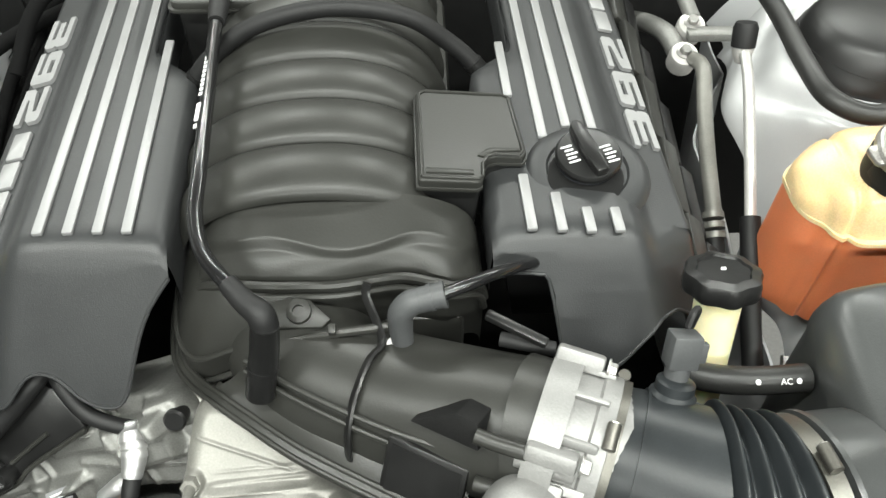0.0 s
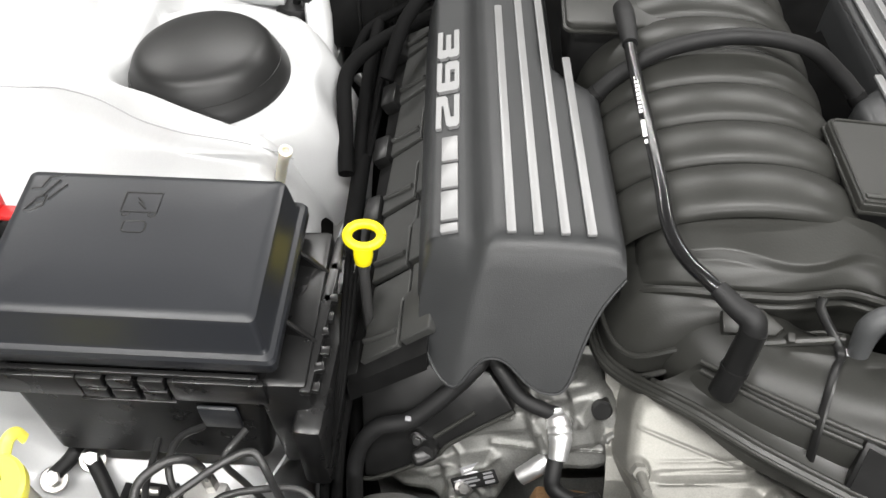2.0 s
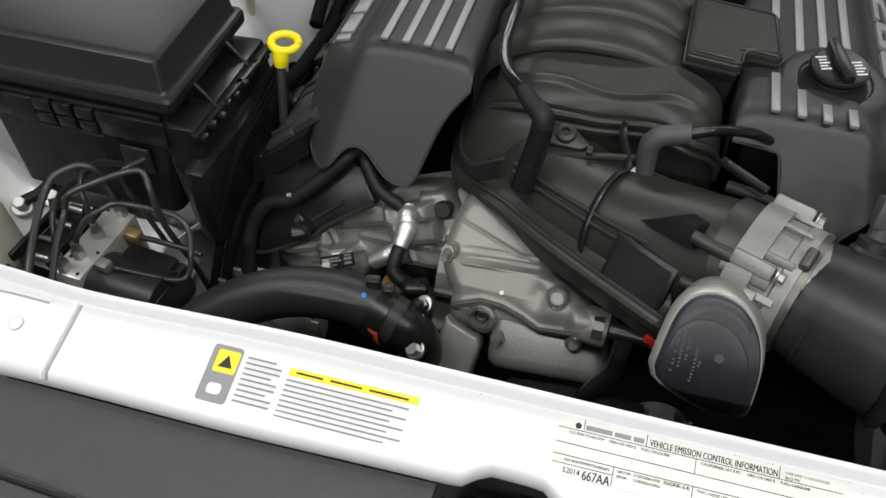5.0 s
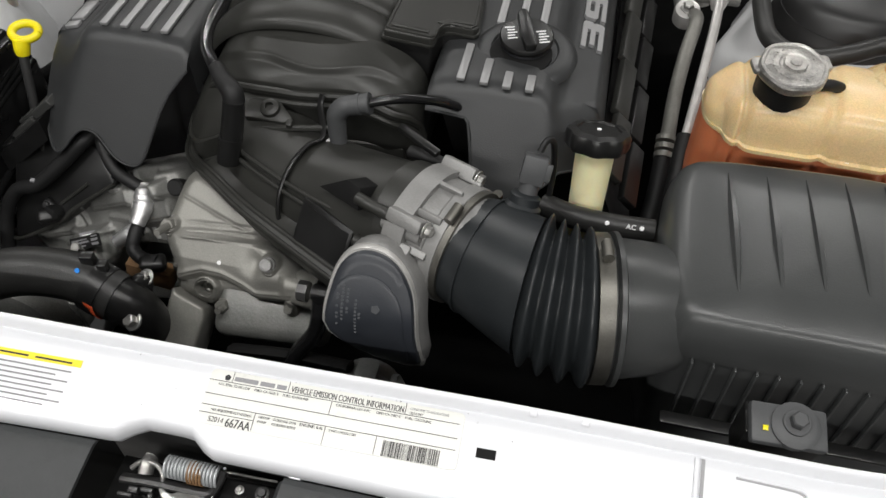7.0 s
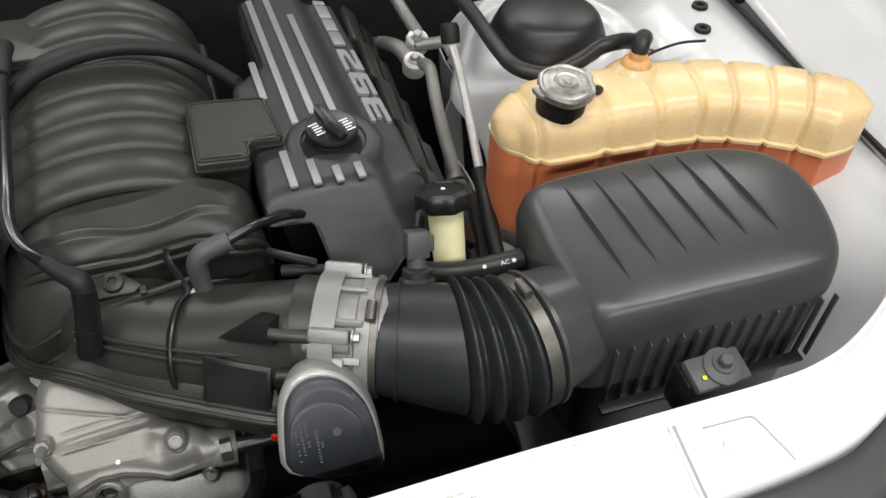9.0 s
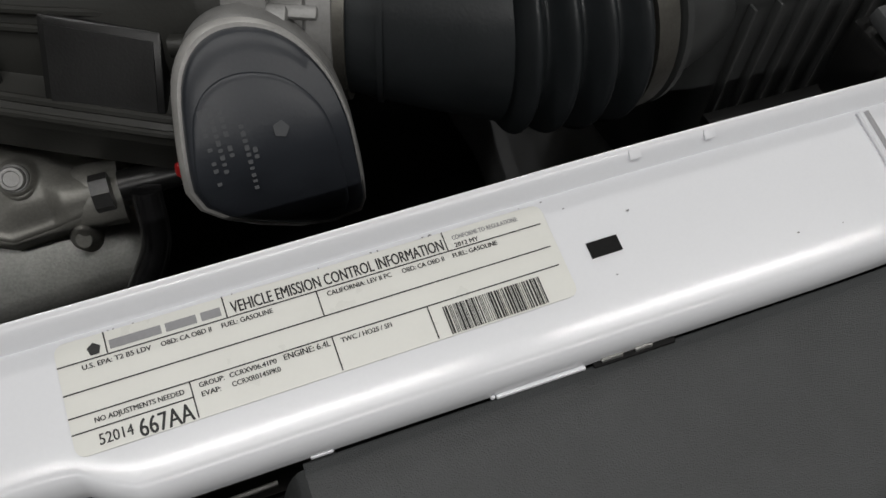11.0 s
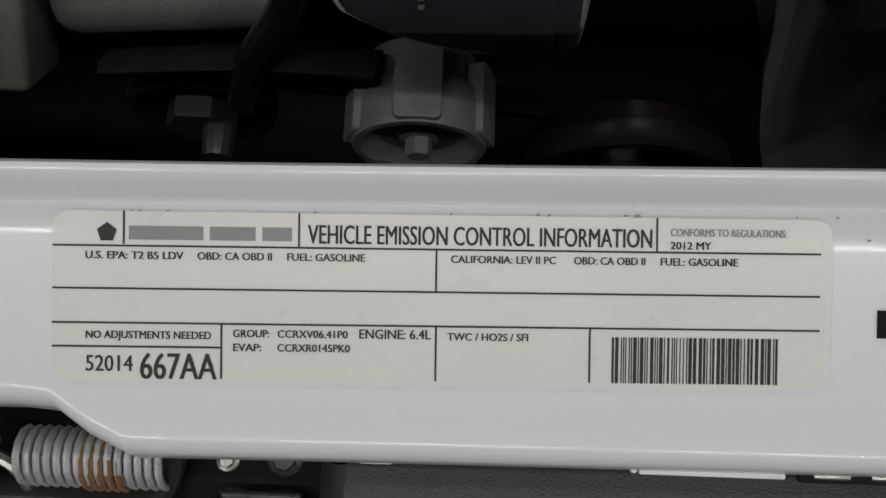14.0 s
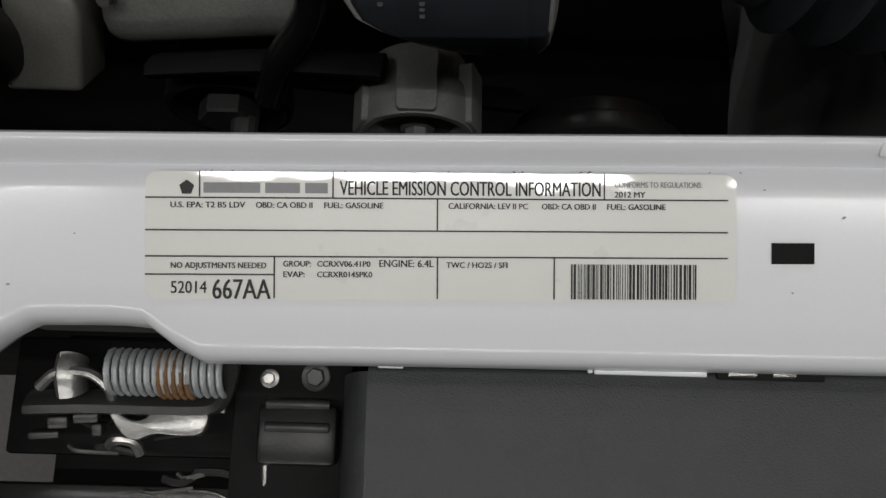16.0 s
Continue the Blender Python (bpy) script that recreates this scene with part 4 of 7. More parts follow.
# bolting bracket on the front
bracket_at = frame_of((1, 0, 0), (0, 0.94, 0.34), (-0.103, 0.386, 1.074))
part("bracket", plate([(-0.030, -0.010), (0.014, -0.011), (0.021, -0.004), (0.004, 0.012), (-0.012, 0.014), (-0.030, 0.010)], bracket_at, 0.010, 0.0015), "manifold", intake, "flat three-cornered bracket")
part("bolt_boss", lathe([(0.010, 0.0), (0.0095, 0.005), (0.006, 0.0065), (0.0045, 0.0065), (0.0045, 0.002)], bracket_at @ pose(-0.004, 0.002, 0), 22), "manifold", intake)
part("bracket_rail", tube([(-0.118, 0.371, 1.060), (-0.080, 0.370, 1.070), (-0.037, 0.370, 1.078)], 0.0036, 8, 4), "manifold", intake)
part("rail_stop", block((0.006, 0.008, 0.012), (-0.0805, 0.371, 1.073), 0.001, (15, 0, 0)), "manifold", intake)

# ---- intake snout towards the throttle ----
AXIS = Vector((0.925, -0.38, 0.0)).normalized()
THROAT = Vector((0.086, 0.286, 1.050))


DUCT = smooth_line([(-0.128, 0.455, 1.010), (-0.118, 0.405, 1.010), (-0.088, 0.365, 1.012), (-0.040, 0.338, 1.020), (0.018, 0.313, 1.035), tuple(THROAT - AXIS * 0.014)], 10)


def snout_ring(s, n=36):
    """s: 0 in the plenum, 1 at the throttle."""
    k = s * (len(DUCT) - 1)
    i = min(int(k), len(DUCT) - 2)
    c = DUCT[i].lerp(DUCT[i + 1], k - i)
    ahead = (DUCT[i + 1] - DUCT[i]).normalized()
    across = ahead.cross(Vector((0, 0, 1))).normalized()
    upw = across.cross(ahead)
    wide = 0.0545 + 0.008 * (1 - s)
    tall = 0.0545 + 0.002 * (1 - s)
    return [c + across * (wide * math.cos(a)) + upw * (tall * math.sin(a)) for a in (2 * math.pi * k / n for k in range(n))]


snout = thing("intake_snout", "satin black plastic intake duct with moulded ribs and flange", "intake duct", (-0.03, 0.32, 1.0))
part("duct", loft([snout_ring(s) for s in lin(0, 1, 40)]), "manifold", snout, angle=60)
part("end_collar", loft([[q + (q - (THROAT - AXIS * 0.014)) * 0.025 + AXIS * d for q in snout_ring(1.0)] for d in (-0.012, 0.010)]), "manifold", snout)
# bolted flange that sweeps from the shoulder along the front flank
sweep = smooth_line([(-0.227, 0.52, 0.992), (-0.226, 0.45, 0.990), (-0.219, 0.405, 0.990), (-0.202, 0.378, 0.998), (-0.178, 0.353, 1.014), (-0.148, 0.326, 1.028), (-0.105, 0.294, 1.032), (-0.048, 0.263, 1.030), (0.006, 0.235, 1.028), (0.024, 0.231, 1.022)], 8)


def beside(line, i):
    """The level way out from a line, to its front and left."""
    a = line[min(i + 1, len(line) - 1)] - line[max(i - 1, 0)]
    return Vector((a.y, -a.x, 0)).normalized() * (1 if a.y < 0 or a.x > 0 else -1)


band = []
for i, q in enumerate(sweep):
    o = beside(sweep, i)
    band.append([q, q + o * 0.008 + Vector((0, 0, -0.003)), q + o * 0.009 + Vector((0, 0, -0.010)), q - o * 0.004 + Vector((0, 0, -0.010))])
part("flange_band", loft(band), "manifold", snout, "broad bolted flange", 30)
part("flange_edge", tube(sweep[::4], 0.0026, 8, 5), "manifold", snout)
part("flange_edge", tube([band[i][1] for i in range(0, len(band), 4)], 0.0022, 8, 5), "manifold", snout)
part("skirt", loft([[q + Vector((0, 0.002, -0.006)), q + Vector((0.004, 0.010, -0.006)), q + Vector((0.006, 0.012, -0.045)), q + Vector((0.0, 0.004, -0.045))] for q in sweep[30:]]), "manifold", snout, angle=30)
part("web", sheet(lambda u, v: Vector(sweep[30 + int(v * (len(sweep) - 32))]).lerp(Vector((-0.150 + 0.165 * v, 0.360 - 0.085 * v, 1.046 + 0.012 * v)), u) - Vector((0, 0, 0.006 * math.sin(math.pi * u))), lin(0, 1, 8), lin(0, 1, 24), 0.004), "manifold", snout, angle=60)
for off in (0.0, 0.0065):
    part("parting_line", tube([(-0.150, 0.352 + off, 1.048 + off * 0.6), (-0.100, 0.318 + off, 1.054 + off * 0.8), (-0.043, 0.286 + off, 1.058 + off), (0.012, 0.263 + off, 1.060 + off)], 0.0024, 8, 6), "manifold", snout)
# strap rib hooped round the duct
ring = snout_ring(0.60, 40)
hoop = [q + (q - sum(ring, Vector()) / 40).normalized() * 0.004 for q in ring]
over = [hoop[k] for k in range(12, -1, -1)] + [hoop[k] for k in (39, 38, 37, 36)]
part("hoop_rib", tube([Vector((-0.053, 0.400, 1.094)), Vector((-0.054, 0.392, 1.086))] + over[::2], 0.0023, 8, 4, None, None, 1.8), "plastic", snout, "black hoop rib over the duct")
mp = frame_of(AXIS, (0.1, 0.55, 0.83), (-0.042, 0.273, 1.050))
part("pocket_frame", plate([(0, 0.022), (0.062, 0.016), (0.062, -0.032), (0.0, -0.03)], mp, 0.012, 0.002), "plastic", snout)
part("pocket", plate([(0.004, 0.017), (0.058, 0.011), (0.058, -0.028), (0.004, -0.026)], mp @ Matrix.Translation((0, 0, 0.0008)), 0.0015), "plastic", snout, "recessed flat pocket")
GA, GB, GC, GD = Vector((-0.022, 0.289, 1.0815)), Vector((0.010, 0.282, 1.1045)), Vector((0.024, 0.273, 1.1055)), Vector((0.026, 0.264, 1.086))
gm = frame_of(GC - GA, GB - GA, GA)
# a dark plate paints the triangular shadow on the duct
part("gusset", plate([tuple((gm.inverted() @ q).xy) for q in (GA, GD, GC, GB)], gm @ Matrix.Translation((0, 0, 0.001)), 0.024, 0.001), "dark", snout, "triangular gusset plate coloured dark as shadow")
part("peg", tube([(0.022, 0.268, 1.098), (0.036, 0.262, 1.097), (0.056, 0.255, 1.096)], 0.0058, 12, 4), "manifold", snout, "round locating peg")
part("peg", tube([(0.022, 0.25, 1.06), (0.040, 0.243, 1.062)], 0.006, 10, 4), "manifold", snout)
part("top_rail", block((0.05, 0.008, 0.007), (0.058, 0.352, 1.098), 0.002, (0, 5, -30)), "plastic", snout)

# ---- throttle body ----
throttle = thing("throttle_body", "bright cast aluminium throttle body with a black motor cover", "throttle body", (0.09, 0.28, 1.0))
across = AXIS.cross(Vector((0, 0, 1))).normalized()
up = Vector((0, 0, 1))


def body_ring(d, r, lobes=0.0, n=40):
    c = THROAT + AXIS * d
    pts = []
    for k in range(n):
        a = 2 * math.pi * k / n
        rr = r + lobes * max(0.0, math.cos(2 * a)) ** 4 + lobes * max(0.0, math.sin(2 * a)) ** 6
        pts.append(c + across * rr * math.cos(a) + up * rr * math.sin(a))
    return pts


part("flange", soften(loft([body_ring(-0.018, 0.060, 0.004), body_ring(0.004, 0.061, 0.005)]), 0.002), "bright", throttle, angle=30)
part("barrel", loft([body_ring(0.004, 0.055), body_ring(0.020, 0.055), body_ring(0.022, 0.057), body_ring(0.034, 0.057), body_ring(0.036, 0.052), body_ring(0.05, 0.051)]), "bright", throttle, angle=30)
for k in range(6):
    a = radians(30 + 34 * k)
    c = THROAT + AXIS * 0.013 + across * 0.0575 * math.cos(a) + up * 0.0575 * math.sin(a)
    part("rib", block((0.030, 0.0045, 0.007), tuple(c), 0.0015, (math.degrees(a) - 90, 0, math.degrees(math.atan2(AXIS.y, AXIS.x)))), "bright", throttle)
for a in (52, 135, 215):
    a = radians(a)
    c = THROAT + across * 0.062 * math.cos(a) + up * 0.062 * math.sin(a)
    part("lug", block((0.036, 0.015, 0.013), tuple(c), 0.003, (math.degrees(a) - 90, 0, math.degrees(math.atan2(AXIS.y, AXIS.x)))), "bright", throttle)
    bolt("bolt", c + AXIS * 0.020, AXIS, 0.005, 0.007, throttle)
part("shaft_boss", tube([Vector((0.050, 0.259, 1.086)), Vector((0.070, 0.251, 1.087)), Vector((0.088, 0.2435, 1.088))], 0.0085, 16, 4), "bright", throttle)
part("shaft_nut", lathe([(0.0065, 0), (0.0065, 0.005), (0.005, 0.006)], frame_of((0, 0, 1), (0.38, 0.925, 0), (0.088, 0.2435, 1.088)), 6), "steel", throttle)
part("ear", block((0.030, 0.016, 0.030), (0.066, 0.240, 1.068), 0.003, (30, 0, -22)), "bright", throttle)
# motor housing: a tall rounded shield that leans back above and curls under below
shield = smooth_line([(-0.0455, -0.002, 0), (-0.0448, 0.008, 0), (-0.0425, 0.024, 0), (-0.0375, 0.046, 0), (-0.0295, 0.059, 0), (-0.019, 0.0655, 0), (-0.007, 0.0665, 0), (0.005, 0.0630, 0), (0.0145, 0.0565, 0), (0.0225, 0.0465, 0), (0.029, 0.033, 0), (0.0325, 0.015, 0), (0.0340, -0.005, 0), (0.0355, -0.018, 0), (0.037, -0.032, 0)], 3)
shield = [(q.x, q.y) for q in shield] + [(0.035, -0.0400), (0.020, -0.0425), (0.002, -0.0385), (-0.017, -0.030), (-0.033, -0.0205), (-0.042, -0.012)]
MS = frame_of((1.0, 0.03, 0.0), (-0.019, 0.638, 0.77), (0.0603, 0.1747, 1.0385))


def on_shield(x, y, z):
    return MS @ Vector((x, y, z - 6.8 * max(0.0, 0.02 - y) ** 1.8))


def shield_ring(grow, back, dx=0.0, dy=0.0):
    return [on_shield(x * (1 + grow) + dx, (y - 0.01) * (1 + grow) + 0.01 + dy, -back) for x, y in shield]


part("motor_housing", loft([shield_ring(-0.12, 0.040, 0.004, 0.006), shield_ring(0.04, 0.034, 0.005, 0.008), shield_ring(0.085, 0.022, 0.004, 0.007), shield_ring(0.080, 0.010, 0.002, 0.003), shield_ring(0.062, 0.0045, 0.001, 0.001), shield_ring(0.045, 0.0030)]), "bright", throttle, "bright cast motor housing", 30)
part("motor_rim", loft([shield_ring(0.020, 0.016), shield_ring(0.108, 0.017), shield_ring(0.112, 0.010), shield_ring(0.095, 0.003), shield_ring(0.055, -0.0008), shield_ring(0.012, 0.0)]), "machined", throttle, "polished silver rim", 50)
part("motor_cover", loft([shield_ring(g, z) for g, z in ((0.022, 0.008), (0.022, 0.0005), (0.006, -0.0035), (-0.03, -0.0055), (-0.2, -0.006), (-0.4, -0.0061), (-0.6, -0.0062), (-0.8, -0.0062))]), "shield", throttle, "dark smooth motor cover", 50)


def face_ring(grow, z):
    return [on_shield((x * 0.86 - 0.004) * (1 + grow), (y * (0.70 if y > 0 else 0.92)) * (1 + grow), z) for x, y in shield]


part("raised_face", loft([face_ring(g, z) for g, z in ((0.03, 0.004), (0.02, 0.0062), (0.0, 0.0068), (-0.06, 0.0071), (-0.25, 0.0072), (-0.5, 0.0072), (-0.75, 0.0072))]), "shield", throttle, "raised dark face", 60)
for i, (x0, ya, yb) in enumerate(((-0.0340, -0.004, 0.034), (-0.0295, 0.002, 0.036), (-0.0250, 0.006, 0.036), (-0.0175, -0.010, 0.024), (-0.0140, -0.004, 0.012))):
    for k in range(int((yb - ya) / 0.0034)):
        if (3 * i + k * k) % 5 == 1:
            continue
        part("print_bar", plate(rounded(0.0022, 0.0026 - 0.0008 * ((i + k) % 2), 0.0003, 1), frame_of(MS.col[0].to_3d(), MS.col[1].to_3d(), on_shield(x0, yb - 0.0034 * k, 0.0074)), 0.0004), "faint", throttle, "faint print as a bar")
part("motor_badge", lathe([(0.0042, -0.0004), (0.0042, 0.0002)], frame_of(MS.col[0].to_3d(), MS.col[1].to_3d(), on_shield(0.0, 0.0185, 0.0073)), 5), "faint", throttle, "faint plain badge")

# ---- rubber air boot, clamps and sensor ----
boot = thing("air_boot", "black rubber air intake boot with four bellows", "air hose", (0.18, 0.25, 0.97))
B0, B1 = THROAT + AXIS * 0.040, Vector((0.248, 0.226, 1.056))
BX = Vector((0.985, 0.165, 0.0)).normalized()
C1, C2 = B0 + AXIS * 0.05, B1 - BX * 0.05
line, rings = [], []
for i in range(161):
    t = i / 160
    c = B0 * (1 - t) ** 3 + C1 * (3 * t * (1 - t) ** 2) + C2 * (3 * t * t * (1 - t)) + B1 * t ** 3
    ax = (AXIS * (1 - t) + BX * t).normalized()
    r = 0.0500 + 0.0095 * min(1.0, t / 0.5) ** 0.9
    if 0.50 < t < 0.96:
        r += 0.0120 * abs(math.sin((t - 0.50) / 0.115 * math.pi)) ** 1.8 - 0.0050
    ac = ax.cross(up).normalized()
    line.append(c)
    rings.append([c + (ac * math.cos(a) + up * math.sin(a)) * r * (1.0 + 0.05 * abs(math.cos(a))) for a in (2 * math.pi * k / 44 for k in range(44))])
part("bellows", loft(rings), "boot", boot, angle=60)
part("rim", loft([[c + (q - c) * 1.035 for q in rg] for c, rg in ((line[15], rings[15]), (line[17], rings[16]), (line[20], rings[18]))]), "boot", boot)
part("sensor_port", lathe([(0.017, -0.02), (0.017, 0.0), (0.014, 0.003), (0.014, 0.010), (0.011, 0.012)], pose(0.166, 0.300, 1.088, -30, 10, 0), 24), "boot", boot)
part("cuff", loft([[line[0] + (q - line[0]) * g - AXIS * d for q in rings[0]] for g, d in ((1.0, 0.0), (1.04, 0.0), (1.04, 0.012), (1.0, 0.012))]), "grey", boot, "dull grey cuff")
sensor = thing("air_temperature_sensor", "grey plastic air temperature sensor plug on the boot", "sensor", (0.170, 0.318, 1.098))
part("plug", block((0.022, 0.018, 0.026), (0.171, 0.320, 1.115), 0.002, (-30, 8, 0)), "grey", sensor)
part("latch", block((0.010, 0.006, 0.016), (0.182, 0.316, 1.117), 0.0015, (-30, 8, 0)), "grey", sensor)
part("stem", lathe([(0.009, 0), (0.009, 0.014)], pose(0.168, 0.308, 1.094, -30, 8, 0), 16), "grey", sensor)
part("wire", tube([(0.174, 0.330, 1.128), (0.178, 0.337, 1.135), (0.184, 0.344, 1.128), (0.187, 0.349, 1.095), (0.186, 0.350, 1.045)], 0.003, 8), "rubber", sensor)


def clamp(c, ax, r, label, turn):
    ob = thing("hose_clamp", label, "hose clamp", tuple(c), group="hose clamps on the air boot")
    ac = ax.cross(up).normalized()
    uu = ac.cross(ax)
    def rg(d, rr):
        return [c + ax * d + (ac * math.cos(a) + uu * math.sin(a)) * rr for a in (2 * math.pi * k / 44 for k in range(44))]
    part("band", loft([rg(-0.0065, r), rg(-0.0065, r + 0.0014), rg(0.0065, r + 0.0014), rg(0.0065, r)]), "band", ob, angle=30)
    for a in turn:
        a = radians(a)
        q = c + (ac * math.cos(a) + uu * math.sin(a)) * (r + 0.006)
        tang = (-ac * math.sin(a) + uu * math.cos(a))
        part("screw_housing", tube([q - tang * 0.009, q, q + tang * 0.009], 0.0048, 10, 2), "band", ob)
        part("screw", lathe([(0.0045, 0), (0.0045, 0.006)], frame_of(ax, tang.cross(ax) * -1, q + tang * 0.010) @ pose(0, 0, 0, 0, 0, 0), 6), "steel", ob)
    return ob


clamp(B0 - AXIS * 0.006, AXIS, 0.0545, "thin steel hose clamp at the throttle", (75, 170))
clamp(B1 - BX * 0.004, BX, 0.0640, "steel band clamp at the air box outlet", (95, 185))


# ---- air filter box ----
airbox = thing("air_filter_box", "black plastic air filter box with ribbed lid", "air filter box", (0.44, 0.28, 0.92))


def lid_outline(grow=0.0):
    pts = [(0.302, 0.205), (0.325, 0.192), (0.42, 0.190), (0.53, 0.190), (0.566, 0.203), (0.592, 0.245), (0.605, 0.31), (0.590, 0.355), (0.545, 0.382), (0.47, 0.392), (0.38, 0.390), (0.320, 0.385), (0.298, 0.370), (0.292, 0.32), (0.294, 0.25)]
    line = smooth_line([(x, y, 0) for x, y in pts] + [(*pts[0], 0)], 5)[:-1]
    c = Vector((0.445, 0.290, 0))
    return [c + (q - c) * (1 + grow) for q in line]


def lid_ring(grow, z, tilt=0.0):
    return [Vector((q.x, q.y, z + tilt * (q.y - 0.29))) for q in lid_outline(grow)]


part("lid", loft([lid_ring(0.012, 1.058), lid_ring(0.015, 1.066), lid_ring(0.004, 1.080), lid_ring(-0.018, 1.093), lid_ring(-0.06, 1.102), lid_ring(-0.12, 1.106), lid_ring(-0.5, 1.110), lid_ring(-0.9, 1.111)]), "airbox", airbox, angle=50)
part("lower_box", loft([lid_ring(-0.03, 0.90), lid_ring(-0.010, 0.975), lid_ring(0.004, 1.058)]), "airbox", airbox, angle=50)
for i in range(6):
    x = 0.3435 + 0.0338 * i
    y0, y1 = 0.226 + 0.002 * i, 0.362 + 0.003 * min(i, 4) - 0.006 * max(0, i - 4)
    z = 1.104
    rings = []
    for t in lin(0, 1, 9):
        w, h = 0.0045 * math.sin(math.pi * (0.06 + 0.88 * t)) ** 0.7, 0.0115 * math.sin(math.pi * (0.05 + 0.9 * t)) ** 0.6
        c = Vector((x - 0.008 * t + 0.006, y0 + (y1 - y0) * t, z))
        rings.append([c + Vector((-w, 0, 0)), c + Vector((-w * 0.4, 0, h)), c + Vector((w * 0.5, 0, h)), c + Vector((w * 1.6, 0, 0)), c + Vector((0, 0, -0.003))])
    part("lid_rib", loft(rings), "airbox", airbox, "raised tapered rib", 30)
for i in range(15):
    x = 0.326 + 0.0172 * i
    part("wall_rib", block((0.0020, 0.0065, 0.096), (x, 0.1880, 1.010), 0.0007), "airbox", airbox)
part("foot_rail", block((0.23, 0.012, 0.005), (0.43, 0.176, 0.982), 0.001), "plastic", airbox)
neck = []
for t in lin(0, 1, 10):
    c = Vector((0.240, 0.225, 1.056)).lerp(Vector((0.365, 0.262, 1.040)), t)
    neck.append([c + Vector((-0.16 * math.cos(a), math.cos(a), 0)) * (0.0615 - 0.024 * t * t) + Vector((0, 0, (0.0600 - 0.022 * t * t) * math.sin(a))) for a in (2 * math.pi * k / 36 for k in range(36))])
part("outlet", loft(neck), "airbox", airbox, "round outlet neck", 60)
part("outlet_lip", loft([[Vector((0.2565, 0.2275, 1.056)) + Vector((0.985, 0.165, 0)) * d + (Vector((-0.165, 0.985, 0)) * math.cos(a) + Vector((0, 0, 1)) * math.sin(a)) * r for a in (2 * math.pi * k / 44 for k in range(44))] for d, r in ((-0.003, 0.060), (-0.002, 0.0665), (0.002, 0.0665), (0.004, 0.060))]), "airbox", airbox, "raised lip of the outlet", 40)
part("outlet_stop", block((0.012, 0.012, 0.010), (0.262, 0.262, 1.095), 0.001, (0, 0, -20)), "plastic", airbox)
pin = thing("air_box_mount", "grey rubber mount with a steel bolt and washer", "mounting", (0.398, 0.134, 1.06))
part("bracket", block((0.058, 0.032, 0.010), (0.395, 0.136, 1.070), 0.003, (12, 4, 4)), "grey", pin)
part("cushion", lathe([(0.0175, -0.004), (0.018, 0.004), (0.014, 0.006)], pose(0.399, 0.135, 1.074, 12, 0, 0), 24), "grey", pin)
bolt("bolt", Vector((0.399, 0.135, 1.080)), (0, -0.2, 1), 0.0065, 0.010, pin, "grey", 1.6)
part("mark", block((0.004, 0.004, 0.001), (0.377, 0.128, 1.077), 0.0003, (12, 4, 0)), "yellow", pin, "small yellow paint mark")
part("base", block((0.06, 0.03, 0.05), (0.395, 0.143, 1.040), 0.004), "plastic", pin)

# ---- coolant tank ----
tank = thing("coolant_tank", "aged amber translucent coolant tank with orange coolant inside", "coolant tank", (0.48, 0.5, 0.92))
SPINE = smooth_line([(0.327, 0.505, 0), (0.36, 0.510, 0), (0.47, 0.508, 0), (0.57, 0.500, 0), (0.64, 0.475, 0), (0.70, 0.440, 0), (0.75, 0.395, 0)], 48)


def tank_rings(z0, z1, bulge, crown):
    rings, n = [], len(SPINE)
    for i, c in enumerate(SPINE):
        t = i / (n - 1)
        ahead = (SPINE[min(i + 1, n - 1)] - SPINE[max(0, i - 1)]).normalized()
        side = Vector((-ahead.y, ahead.x, 0))
        far = (c - SPINE[0]).length
        end = math.sqrt(max(0.0, 1 - max(0.0, 1 - far / 0.056) ** 2)) * min(1.0, max(0.0, (1 - t) / 0.08)) ** 0.5
        end = max(0.04, end)
        groove = 1 - 0.085 * sum(math.exp(-((t - g) / 0.009) ** 2) for g in (0.17, 0.295, 0.40, 0.50, 0.60, 0.71, 0.82))
        w = (0.056 + bulge) * end * groove
        dome = math.sqrt(max(0.0, 1 - max(0.0, 1 - far / 0.075) ** 2))
        high = z0 + (z1 - z0) * groove * (0.12 + 0.88 * dome) * (0.80 + 0.20 * end)
        ring = []
        if crown:
            for k in range(13):
                a = math.pi * k / 12
                ring.append(c + side * (-w * math.copysign(abs(math.cos(a)) ** 0.55, math.cos(a))) + Vector((0, 0, z0 + (high - z0) * math.sin(a) ** 0.55)))
        else:
            for sx, z in ((-1.0, z1), (-1.0, z0), (1.0, z0), (1.0, z1)):
                ring.append(c + side * (w * sx) + Vector((0, 0, z)))
        rings.append(ring)
    return rings


part("upper_shell", loft(tank_rings(1.058, 1.112, -0.004, True)), "tank", tank, angle=60)
part("lower_shell", loft(tank_rings(0.93, 1.0535, -0.004, False)), "coolant", tank, "lower half dark orange with coolant", 60)
part("weld_seam", loft(tank_rings(1.0535, 1.058, 0.0015, False)), "tank", tank, "pale weld seam round the tank", 60)
part("filler_neck", lathe([(0.027, 1.10), (0.027, 1.128)], pose(0.392, 0.492, 0), 28), "rubber", tank, "black filler neck")
part("hose_stub", lathe([(0.038, 1.098), (0.032, 1.106), (0.024, 1.113), (0.017, 1.119)], pose(0.508, 0.530, 0), 24), "tank", tank)
